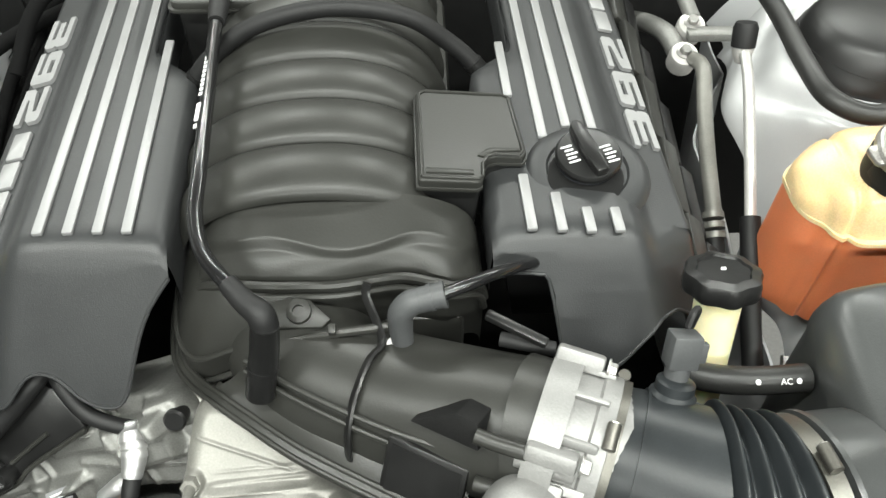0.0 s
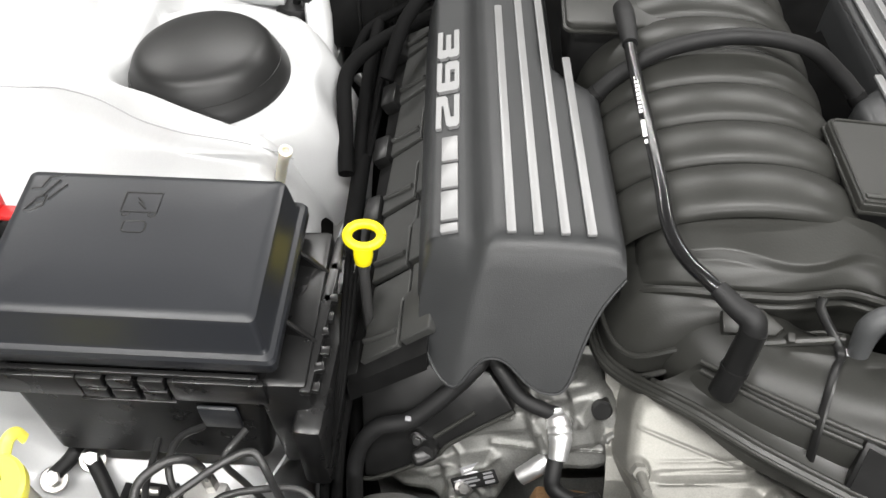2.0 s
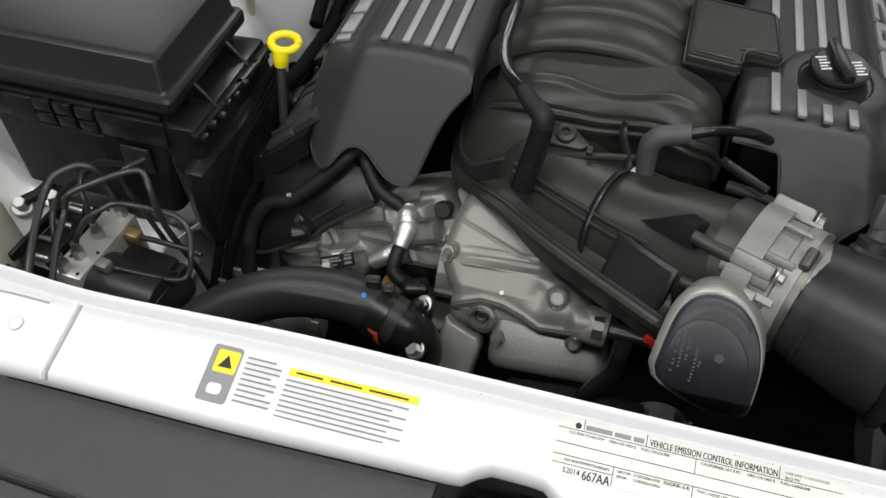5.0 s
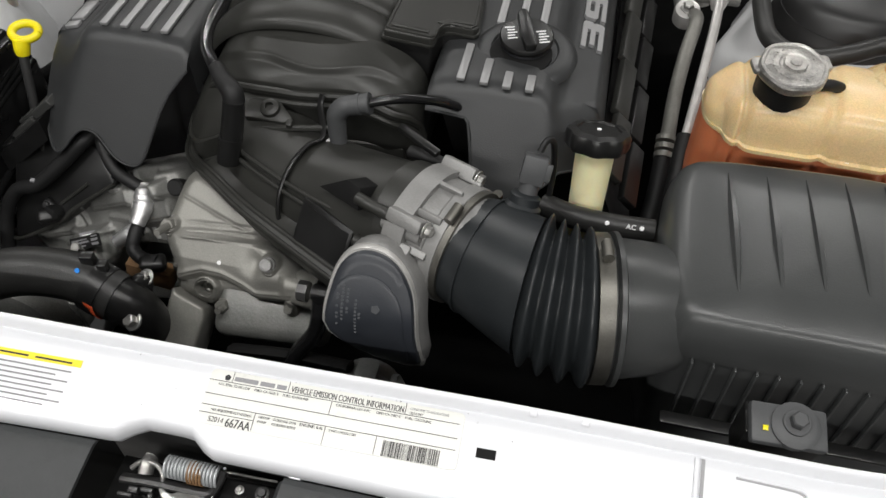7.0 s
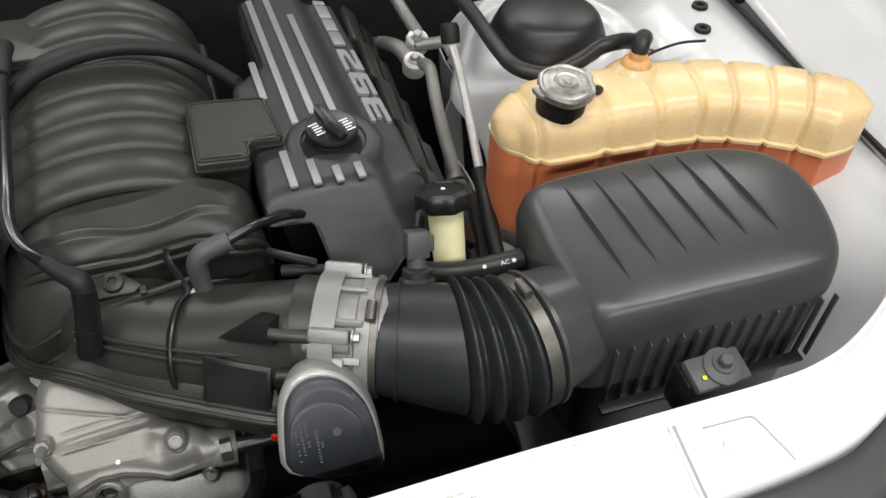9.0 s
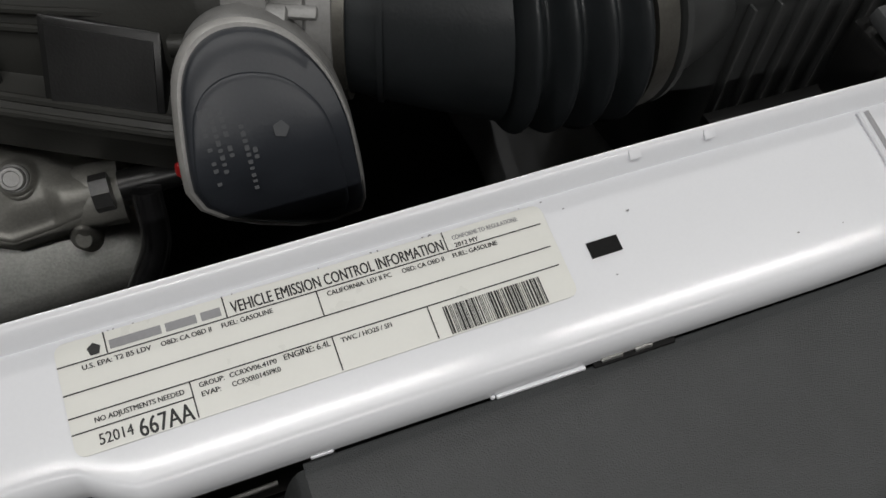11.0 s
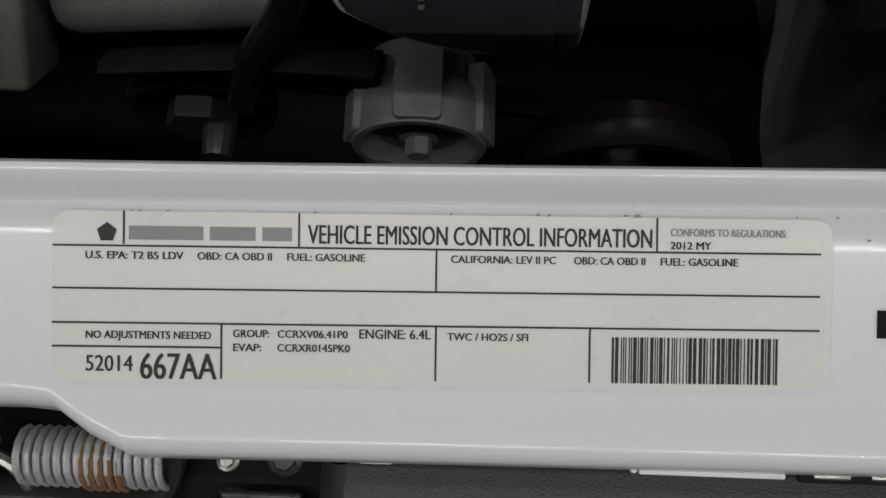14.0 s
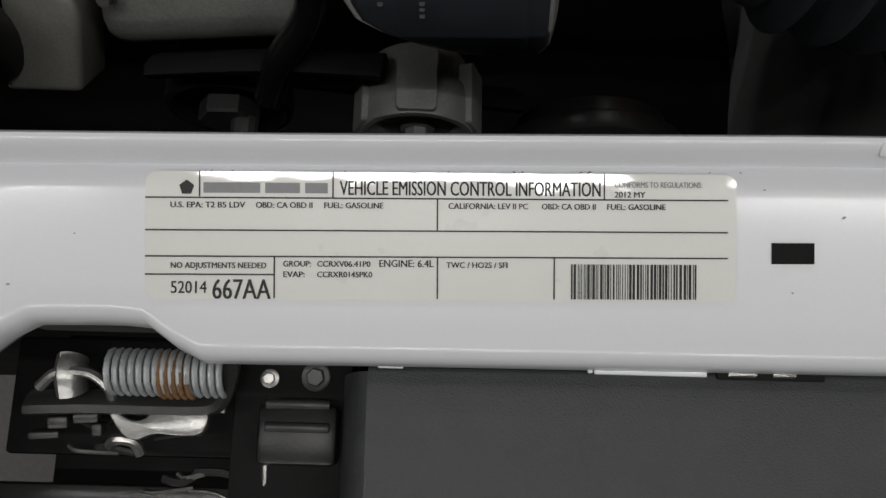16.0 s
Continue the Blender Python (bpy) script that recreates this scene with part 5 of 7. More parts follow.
part("stained_stub", lathe([(0.020, 1.114), (0.0185, 1.1195), (0.015, 1.1235), (0.0115, 1.126), (0.0105, 1.134)], pose(0.508, 0.531, 0), 24), "stain", tank, "amber-stained hose stub")
for mx, my in ((0.468, 0.4545), (0.532, 0.451)):
    part("weld_spot", block((0.005, 0.002, 0.002), (mx, my, 1.057), 0.0005), "white", tank)
radcap = thing("pressure_cap", "worn steel pressure cap with two ears on the tank", "cap", (0.392, 0.486, 1.12))
mr = pose(0.392, 0.484, 1.129, 6, 0, 15)
part("rubber_skirt", lathe([(0.0265, -0.018), (0.0265, 0.008)], mr, 28), "rubber", radcap, "black rubber skirt")
part("disc", lathe([(0.026, 0.004), (0.0315, 0.005), (0.0325, 0.008), (0.0325, 0.013), (0.0310, 0.0155), (0.0285, 0.0160), (0.0270, 0.0148), (0.0245, 0.0160), (0.0150, 0.0170), (0.0135, 0.0160), (0.0115, 0.0160), (0.0105, 0.0185), (0.001, 0.0190)], mr, 64, None, 6, 0.022), "worn", radcap, "worn pressed steel disc", 30)
for k in (0, 1):
    part("ear", plate(rounded(0.016, 0.020, 0.005, 4), mr @ pose(0.0300 * (1 - 2 * k), 0.006, 0.0125, 0, 0, 0), 0.006, 0.002), "worn", radcap)
part("rivet", lathe([(0.0055, 0.0185), (0.0055, 0.0205), (0.004, 0.0212)], mr, 20), "worn", radcap)
for k in range(20):
    a = radians(18 * k)
    part("stamp", block((0.0028, 0.0018, 0.0006), tuple(mr @ Vector((0.0205 * math.cos(a), 0.0205 * math.sin(a), 0.0166))), 0.0002, (6, 0, 15 + math.degrees(a) - 90)), "worn", radcap)
part("overflow", tube([(0.418, 0.490, 1.118), (0.436, 0.497, 1.116), (0.448, 0.505, 1.108)], 0.006, 10), "rubber", radcap)
# overflow hose round the strut tower
hose = solo("overflow_hose", tube([(0.386, 0.90, 1.05), (0.388, 0.78, 1.065), (0.388, 0.68, 1.07), (0.396, 0.628, 1.07), (0.430, 0.604, 1.068), (0.475, 0.612, 1.074), (0.51, 0.624, 1.082), (0.534, 0.612, 1.094), (0.537, 0.585, 1.110), (0.527, 0.556, 1.134), (0.513, 0.537, 1.142), (0.508, 0.531, 1.130)], 0.0105, 14, 8), "hose", "black rubber overflow hose bent round the strut tower", "hose", (0.388, 0.68, 1.06))
ring = thing("spring_clip", "small dark wire hose clip", "hose clip", (0.52, 0.552, 1.108))
part("loop", tube([(0.530, 0.556, 1.108), (0.540, 0.560, 1.112), (0.541, 0.552, 1.116), (0.531, 0.549, 1.112)], 0.0012, 6), "dark_steel", ring)
cl = solo("wire_lead", tube([(0.545, 0.60, 1.04), (0.60, 0.655, 1.03), (0.66, 0.668, 1.035), (0.70, 0.660, 1.038)], 0.0022, 6), "rubber", "thin black lead lying on the white inner wing", "cable", (0.6, 0.65, 1.03))
for gx, gy in ((0.765, 0.778), (0.735, 0.718)):
    solo("grommet", lathe([(0.013, -0.003), (0.012, 0.004), (0.006, 0.004), (0.005, 0.0)], pose(gx, gy, wing_height(1)(gx - 0.365, gy).z + 0.001), 20), "rubber", "black rubber grommet in the white inner wing", "grommet", (gx, gy, 1.0), "grommets")
solo("seal_clip", block((0.02, 0.016, 0.014), (0.812, 0.755, 1.036), 0.003), "plastic", "black plastic seal clip", "clip", (0.812, 0.755, 1.03))

# ---- power steering reservoir ----
steer = thing("power_steering_reservoir", "pale yellow fluid neck with a scalloped black cap", "reservoir", (0.223, 0.365, 1.0))
mk = frame_of((1, 0, 0), (0, 0.93, -0.36), (0.2225, 0.367, 1.030))
part("neck", lathe([(0.016, -0.05), (0.017, 0.0), (0.0185, 0.05), (0.019, 0.062)], mk, 24), "neck", steer, "pale yellow translucent neck")
mk2 = mk @ Matrix.Translation((0, 0, 0.062))
part("cap", lathe([(0.020, 0), (0.0285, 0.001), (0.0300, 0.005), (0.0300, 0.014), (0.0285, 0.0175), (0.021, 0.0195), (0.020, 0.0175), (0.010, 0.0180), (0.001, 0.0182)], mk2, 64, None, 8, 0.045), "plastic", steer, "black scalloped cap", 35)
part("paint_mark", block((0.004, 0.003, 0.0006), tuple(mk2 @ Vector((0, 0.001, 0.0185))), 0.0002, (20, 0, 0)), "white", steer)
# air-conditioning hose lying across, with printed marks
ac = thing("coolant_hose", "black hose with white printed marks under the reservoir", "hose", (0.24, 0.33, 1.04))
part("tube", tube([(0.182, 0.345, 1.045), (0.215, 0.333, 1.048), (0.25, 0.330, 1.048), (0.288, 0.332, 1.047)], 0.0115, 14), "hose", ac)
for mx in (0.244, 0.276):
    part("dot", lathe([(0.0022, 0), (0.0022, 0.0004)], frame_of((1, 0, 0), (0, 0.85, 0.5), (mx, 0.3235, 1.0575)), 12), "white", ac)
bm = letters("AC", frame_of((1, 0, 0), (0, 0.85, 0.5), (0.2615, 0.3212, 1.0565)), 0.0068, 0.0003)
part("lettering", bm, "white", ac)

# ---- air-conditioning pipes and fittings ----
acp = thing("air_conditioning_pipe", "bare aluminium air-conditioning pipe with crimped hose end", "pipe", (0.32, 0.7, 0.95))
part("pipe", tube([(0.328, 0.830, 0.958), (0.332, 0.800, 0.973), (0.330, 0.774, 0.976), (0.321, 0.72, 0.965), (0.3145, 0.66, 0.949), (0.3120, 0.60, 0.928)], 0.0092, 14), "cast", acp)
for i in range(3):
    part("crimp", tube([(0.3105, 0.602 - 0.010 * i, 0.929 - 0.005 * i), (0.3105, 0.596 - 0.010 * i, 0.926 - 0.005 * i)], 0.0125, 14, 2), "cast", acp)
part("hose", tube([(0.310, 0.58, 0.918), (0.307, 0.53, 0.895), (0.300, 0.48, 0.87)], 0.011, 12), "rubber", acp, "black rubber hose")
fit = thing("pipe_fitting", "pair of aluminium pipe fittings with hexagon bolts", "pipe fitting", (0.34, 0.86, 0.96))
for fx, fy, fz in ((0.321, 0.827, 0.964), (0.341, 0.880, 0.968)):
    part("boss", lathe([(0.0175, -0.02), (0.0180, -0.002), (0.0165, 0.003), (0.012, 0.004)], pose(fx, fy, fz, 18, 0, 0), 24), "machined", fit)
    bolt("bolt", Vector((fx, fy, fz + 0.004)), (0, -0.25, 1), 0.007, 0.009, fit)
part("pipe", tube([(0.318, 0.840, 0.955), (0.312, 0.880, 0.955), (0.301, 0.926, 0.937), (0.288, 0.965, 0.915), (0.264, 1.015, 0.890)], 0.0125, 14), "cast_dark", fit)
part("collar", tube([(0.272, 1.000, 0.898), (0.268, 1.008, 0.894)], 0.0155, 16, 2), "cast_dark", fit)
part("pipe", tube([(0.345, 0.89, 0.97), (0.335, 0.93, 0.985), (0.33, 1.0, 0.99)], 0.010, 12), "cast_dark", fit)
part("bridge", block((0.06, 0.02, 0.012), (0.362, 0.866, 0.965), 0.003), "cast_dark", fit)
liq = thing("liquid_line", "thin bright aluminium pipe with a black service cap", "pipe", (0.35, 0.7, 0.96))
part("pipe", tube([(0.3450, 0.735, 1.050), (0.3424, 0.692, 1.0364), (0.3345, 0.62, 1.004), (0.3257, 0.5507, 0.973)], 0.0060, 14), "machined", liq)
part("service_cap", lathe([(0.013, 0), (0.0135, 0.02), (0.011, 0.026)], pose(0.3450, 0.736, 1.048, -25, 0, 0), 18), "rubber", liq, "black service cap")
part("collar", lathe([(0.007, -0.016), (0.0115, -0.004), (0.012, 0.001)], pose(0.3450, 0.735, 1.047, -25, 0, 0), 18), "machined", liq)
part("hose", tube([(0.3262, 0.556, 0.975), (0.323, 0.52, 0.955), (0.320, 0.47, 0.92), (0.318, 0.42, 0.89)], 0.0105, 14), "rubber", liq)
part("foot", tube([(0.325, 0.405, 0.955), (0.322, 0.39, 0.945)], 0.005, 8), "steel", liq)

# ---- sensor box on the intake's shoulder ----
mbox = thing("solenoid_box", "black plastic box with a rounded lid on the intake", "control box", (0.03, 0.54, 1.05))
lid = [(0.0, 0.0), (0.050, 0.0), (0.054, 0.004), (0.055, 0.020), (0.060, 0.030), (0.068, 0.034), (0.090, 0.034), (0.094, 0.040), (0.088, 0.118), (0.082, 0.122), (0.006, 0.122), (0.0, 0.116)]
mm = frame_of((1, 0, -0.09), (0, 1, -0.08), (-0.011, 0.482, 1.122))
part("lid", plate(lid, mm, 0.010, 0.003, None, 3), "manifold", mbox, "", 12)
part("lid_border", tube([mm @ Vector((x * 0.93 + 0.003, y * 0.94 + 0.0035, 0.0004)) for x, y in lid + lid[:1]], 0.0016, 8, 1), "manifold", mbox, "raised rounded border")
part("lid_rim", plate([(x * 1.03 - 0.0015, y * 1.02 - 0.001) for x, y in lid], mm @ Matrix.Translation((0, 0, -0.008)), 0.004, 0.001), "manifold", mbox)
part("raised_step", plate([(0.006, 0.008), (0.046, 0.008), (0.046, 0.014), (0.006, 0.014)], mm @ Matrix.Translation((0, 0, 0.0015)), 0.003, 0.001), "manifold", mbox)
part("raised_step", plate([(0.050, 0.032), (0.060, 0.042), (0.088, 0.044), (0.088, 0.040), (0.066, 0.038), (0.056, 0.030)], mm @ Matrix.Translation((0, 0, 0.0015)), 0.003, 0.001), "manifold", mbox)
part("body", plate([(0.004, 0.004), (0.052, 0.004), (0.058, 0.032), (0.086, 0.038), (0.082, 0.118), (0.004, 0.118)], mm @ Matrix.Translation((0, 0, -0.011)), 0.060, 0.003), "plastic", mbox)
# second box towards the bulkhead
rbox = thing("rear_control_box", "black plastic box with a rounded lid behind the intake runners", "control box", (-0.19, 0.79, 1.05))
m2 = frame_of((1, 0, 0.0), (0, 1, -0.06), (-0.196, 0.738, 1.112))
part("lid", plate(rounded(0.120, 0.11, 0.010, 4, 0, 0.055), m2, 0.010, 0.003), "manifold", rbox)
part("lid_rim", plate(rounded(0.126, 0.116, 0.011, 4, 0, 0.055), m2 @ Matrix.Translation((0, 0, -0.007)), 0.004, 0.001), "manifold", rbox)
part("body", plate(rounded(0.108, 0.10, 0.006, 3, 0, 0.056), m2 @ Matrix.Translation((0, 0, -0.011)), 0.07, 0.003), "plastic", rbox)

# ---- breather hose along the intake ----
breather = thing("breather_hose", "glossy black breather hose with clip-on boots", "hose", (-0.18, 0.5, 1.08))
part("tube", tube([(-0.197, 0.700, 1.131), (-0.196, 0.66, 1.130), (-0.190, 0.56, 1.131), (-0.186, 0.49, 1.131), (-0.184, 0.445, 1.128), (-0.174, 0.410, 1.127), (-0.155, 0.382, 1.128), (-0.138, 0.366, 1.122)], 0.0062, 14), "sheen", breather)
part("upper_boot", tube([(-0.198, 0.748, 1.126), (-0.198, 0.725, 1.131), (-0.197, 0.70, 1.131), (-0.1965, 0.68, 1.131)], [0.0105, 0.0105, 0.0095, 0.008], 14), "rubber", breather, "rubber end boot")
part("lower_boot", tube([(-0.152, 0.380, 1.127), (-0.139, 0.366, 1.123), (-0.127, 0.356, 1.120), (-0.1245, 0.351, 1.110)], [0.0076, 0.0088, 0.0105, 0.0108], 14), "rubber", breather, "rubber end boot")
part("valve", tube([(-0.1243, 0.351, 1.114), (-0.128, 0.344, 1.088), (-0.136, 0.331, 1.048)], [0.0106, 0.0112, 0.0112], 20), "plastic", breather, "upright black valve body")
part("band", tube([(-0.1305, 0.340, 1.0755), (-0.1312, 0.3388, 1.072)], 0.0120, 20, 2), "plastic", breather)
rows = [(0.006 * i, 0, 0.004, 0.0035) for i in range(9)] + [(0.062, 0, 0.022, 0.004), (0.088, 0.0005, 0.005, 0.003)]
part("print", bars(rows, frame_of((0.02, -1, 0.005), (1, 0.02, 0.4), (-0.1985, 0.625, 1.1345)), 0.0004), "white", breather, "white print as plain bars")
cross = thing("vacuum_hose", "black rubber hose arched over the intake runners", "hose", (-0.09, 0.672, 1.12))
part("tube", tube([(-0.228, 0.662, 1.075), (-0.205, 0.668, 1.100), (-0.16, 0.676, 1.130), (-0.09, 0.682, 1.144), (-0.02, 0.684, 1.132), (0.025, 0.682, 1.100), (0.052, 0.676, 1.075)], 0.0088, 14), "rubber", cross)
part("end_collar", tube([(-0.232, 0.661, 1.070), (-0.222, 0.663, 1.082)], 0.0100, 14, 3), "plastic", cross)
part("end_collar", tube([(0.046, 0.678, 1.081), (0.056, 0.675, 1.068)], 0.0100, 14, 3), "plastic", cross)

# grey elbow connector and its tube
elbow = thing("elbow_connector", "grey rubber elbow connector with a thin black tube", "connector", (-0.03, 0.37, 1.07))
part("elbow", tube([(-0.0265, 0.361, 1.070), (-0.0275, 0.3635, 1.086), (-0.027, 0.3665, 1.101), (-0.020, 0.369, 1.110), (-0.011, 0.370, 1.113)], [0.0085, 0.0092, 0.0100, 0.0100, 0.0094], 18), "grey", elbow)
part("sleeve", tube([(-0.013, 0.3698, 1.1125), (-0.004, 0.3706, 1.115), (0.006, 0.3716, 1.117)], 0.0098, 18, 4), "grey", elbow, "ribbed grey sleeve")
for k in range(2):
    part("sleeve_ring", tube([(-0.006 + 0.009 * k, 0.3704 + 0.0008 * k, 1.1145 + 0.0018 * k), (-0.003 + 0.009 * k, 0.3707 + 0.0008 * k, 1.1152 + 0.0018 * k)], 0.0106, 18, 2), "grey", elbow)
part("tube", tube([(0.004, 0.3715, 1.117), (0.024, 0.378, 1.120), (0.045, 0.392, 1.113), (0.066, 0.410, 1.098), (0.085, 0.43, 1.076)], 0.0050, 12), "sheen", elbow)
part("boot", tube([(0.048, 0.356, 1.078), (0.066, 0.350, 1.080), (0.088, 0.347, 1.076)], 0.006, 12), "rubber", elbow)
part("foot", lathe([(0.0102, 0), (0.0102, 0.004)], pose(-0.029, 0.357, 1.068), 14), "white", elbow)


# ---- fuse box ----
fuse = thing("fuse_box", "black plastic fuse box with a sloping-sided lid", "fuse box", (-0.63, 0.41, 0.93))


def lid_ring4(x0, x1, y0, y1, z, r=0.006, n=4, lift=0.0):
    return [Vector((x, y, z + lift * (y - 0.41))) for x, y in rounded(x1 - x0, y1 - y0, r, n, (x0 + x1) / 2, (y0 + y1) / 2)]


part("lid", loft([lid_ring4(-0.758, -0.510, 0.328, 0.492, 1.056), lid_ring4(-0.764, -0.505, 0.3235, 0.497, 1.058), lid_ring4(-0.766, -0.503, 0.322, 0.498, 1.062), lid_ring4(-0.766, -0.503, 0.322, 0.498, 1.072), lid_ring4(-0.764, -0.505, 0.324, 0.497, 1.0755),
                  lid_ring4(-0.759, -0.509, 0.3285, 0.493, 1.077), lid_ring4(-0.757, -0.511, 0.3305, 0.491, 1.080, 0.006), lid_ring4(-0.750, -0.515, 0.336, 0.488, 1.1085, 0.006, 4, 0.03), lid_ring4(-0.748, -0.5165, 0.338, 0.4865, 1.1125, 0.006, 4, 0.03), lid_ring4(-0.744, -0.520, 0.342, 0.483, 1.1148, 0.006, 4, 0.03),
                  lid_ring4(-0.738, -0.526, 0.348, 0.478, 1.1155, 0.006, 4, 0.03), lid_ring4(-0.70, -0.56, 0.39, 0.44, 1.1160, 0.006, 4, 0.03)]), "glossy", fuse, angle=28)
body = part("body", loft([lid_ring4(-0.740, -0.530, 0.314, 0.48, 0.912, 0.012), lid_ring4(-0.748, -0.522, 0.322, 0.482, 0.985, 0.01), lid_ring4(-0.753, -0.516, 0.327, 0.486, 1.052, 0.006), lid_ring4(-0.753, -0.516, 0.327, 0.486, 1.060, 0.006)]), "fuse_body", fuse, angle=30)
part("body_lip", block((0.226, 0.005, 0.005), (-0.634, 0.322, 1.050), 0.001), "fuse_body", fuse)
for cx, cw in ((-0.715, 0.076), (-0.557, 0.082)):
    part("latch_plate", block((cw, 0.006, 0.032), (cx, 0.319, 1.031), 0.0015), "fuse_body", fuse)
for cx in (-0.665, -0.639, -0.612):
    for cz in (1.040, 1.022):
        part("latch_cell", block((0.022, 0.007, 0.015), (cx, 0.319, cz), 0.0012), "fuse_body", fuse)
for cx, cw in ((-0.639, 0.084),):
    part("latch_rail", block((cw, 0.008, 0.003), (cx, 0.319, 1.0115), 0.001), "fuse_body", fuse)
part("pocket", block((0.036, 0.005, 0.036), (-0.565, 0.318, 0.985), 0.004), "glossy", fuse, "smooth moulded pocket")
# hinge side, lugs and steps
for cy in (0.372, 0.448):
    part("side_gusset", plate([(0.0, 0.0), (0.030, -0.030), (0.030, -0.036), (0.0, -0.040)], frame_of((0.985, -0.17, 0), (0, 0, 1), (-0.509, cy, 1.064)), 0.004, 0.001), "fuse_body", fuse, "sloping hinge gusset")
    part("gusset_edge", tube([(-0.508, cy, 1.066), (-0.494, cy - 0.002, 1.053), (-0.479, cy - 0.004, 1.036)], 0.0025, 8, 3), "fuse_body", fuse)
part("side_wall", block((0.046, 0.172, 0.150), (-0.500, 0.405, 0.968), 0.006, (0, -3, 0)), "fuse_body", fuse)
part("side_rail", block((0.010, 0.170, 0.008), (-0.478, 0.402, 1.036), 0.002, (0, 0, -3)), "fuse_body", fuse)
part("cable_trunk", block((0.028, 0.20, 0.11), (-0.478, 0.395, 0.950), 0.008, (0, 0, -3)), "fuse_body", fuse)
for k in range(9):
    part("trunk_clip", block((0.007 + 0.003 * (k % 3), 0.009, 0.006), (-0.474, 0.325 + 0.018 * k, 1.034 + 0.003 * (k % 2)), 0.0012, (0, 0, 12 * (k % 2))), "fuse_body", fuse)
for k in range(3):
    part("trunk_wire", tube([(-0.470 + 0.004 * k, 0.49, 1.012 - 0.006 * k), (-0.466 + 0.003 * k, 0.42, 1.006 - 0.004 * k), (-0.464 + 0.002 * k, 0.35, 0.985), (-0.470, 0.30, 0.93)], 0.0028, 8, 5), "tape", fuse, "thin taped wire")
# moulded symbols on the lid
ml = frame_of((1, 0, 0), (0, 1, 0.03), (-0.637, 0.452, 1.1167))
def stroke(pts, r=0.0010):
    return tube([ml @ Vector((x, y, 0)) for x, y in pts], r, 6, 1)
part("symbol", stroke([(-0.016, 0.012), (0.016, 0.012), (0.016, -0.010), (-0.016, -0.010), (-0.016, 0.012)], 0.0013), "ink", fuse, "moulded symbol")
part("symbol", stroke([(-0.004, 0.006), (0.002, 0.0), (-0.002, 0.001), (0.005, -0.006)], 0.0013), "ink", fuse)
for sx in (-0.011, 0.012):
    part("symbol", stroke([(sx + 0.003 * math.cos(a), -0.012 + 0.003 * math.sin(a)) for a in lin(0, 2 * math.pi, 9)], 0.0012), "ink", fuse)
part("symbol", stroke([(-0.008, -0.020), (-0.010, -0.022), (-0.010, -0.030), (-0.007, -0.032), (0.008, -0.032), (0.010, -0.029), (0.010, -0.023), (0.008, -0.020), (-0.008, -0.020)], 0.0012), "ink", fuse)
for pts in (((-0.102, 0.012), (-0.094, 0.013), (-0.090, 0.025), (-0.079, 0.029)), ((-0.091, 0.002), (-0.084, 0.015), (-0.080, 0.023)), ((-0.084, 0.000), (-0.072, 0.018)),
            ((-0.101, -0.013), (-0.096, -0.005), (-0.094, 0.002), (-0.086, 0.004), (-0.086, -0.007), (-0.096, -0.014), (-0.101, -0.013)), ((-0.094, -0.006), (-0.088, -0.003))):
    part("symbol", stroke(pts, 0.0013), "ink", fuse, "moulded symbol")
    # offset pale stroke: the symbol's edge highlight painted on
    part("symbol_glint", stroke([(x + 0.0016, y - 0.0014) for x, y in pts], 0.0008), "faint", fuse)

# jump-start terminal behind the fuse box
jump = thing("jump_terminal", "red plastic jump-start terminal cover in a black holder", "terminal", (-0.83, 0.50, 1.02))
part("holder", block((0.052, 0.052, 0.045), (-0.832, 0.478, 1.022), 0.004, (0, 0, -12)), "plastic", jump)
part("holder_wall", block((0.004, 0.050, 0.030), (-0.858, 0.484, 1.050), 0.001, (0, 0, -12)), "plastic", jump)
cover_r = part("cover", block((0.041, 0.043, 0.036), (-0.827, 0.486, 1.055), 0.005, (0, 0, -12), 0.92), "red", jump, "red plastic cover")
part("plus", block((0.020, 0.005, 0.003), (-0.827, 0.487, 1.0735), 0.001, (0, 0, -12)), "red", cover_r, "moulded plus bar")
part("plus", block((0.005, 0.020, 0.0034), (-0.827, 0.487, 1.0735), 0.001, (0, 0, -12)), "red", cover_r, "moulded plus bar")
part("strap", block((0.035, 0.016, 0.008), (-0.792, 0.490, 1.050), 0.003), "red", jump)

# ---- washer bottle neck ----
wash = thing("washer_bottle", "milky white washer bottle neck with a yellow cap", "washer bottle", (-0.69, 0.2, 0.85))
axis = Vector((-0.17, 0.10, 1.0)).normalized()
mw = frame_of((1, 0, 0.17), (0, 1, -0.1), Vector((-0.720, 0.209, 1.043))) @ pose(0, 0, 0, 0, 0, 10)
part("neck", lathe([(0.037, -0.24), (0.036, -0.14), (0.034, -0.05), (0.034, -0.012), (0.037, -0.008), (0.037, 0.0)], mw, 36), "bottle", wash)
part("cap", lathe([(0.0390, -0.010), (0.0410, -0.006), (0.0410, 0.001), (0.0385, 0.0035), (0.037, 0.0025), (0.001, 0.0028)], mw, 44), "pale_yellow", wash, "bright yellow cap")
part("tab", plate([(-0.016, -0.036), (0.014, -0.036), (0.017, -0.050), (0.012, -0.054), (-0.014, -0.054), (-0.019, -0.050)], mw @ pose(0, 0, 0.001, 0, 0, -18), 0.006, 0.002), "pale_yellow", wash)
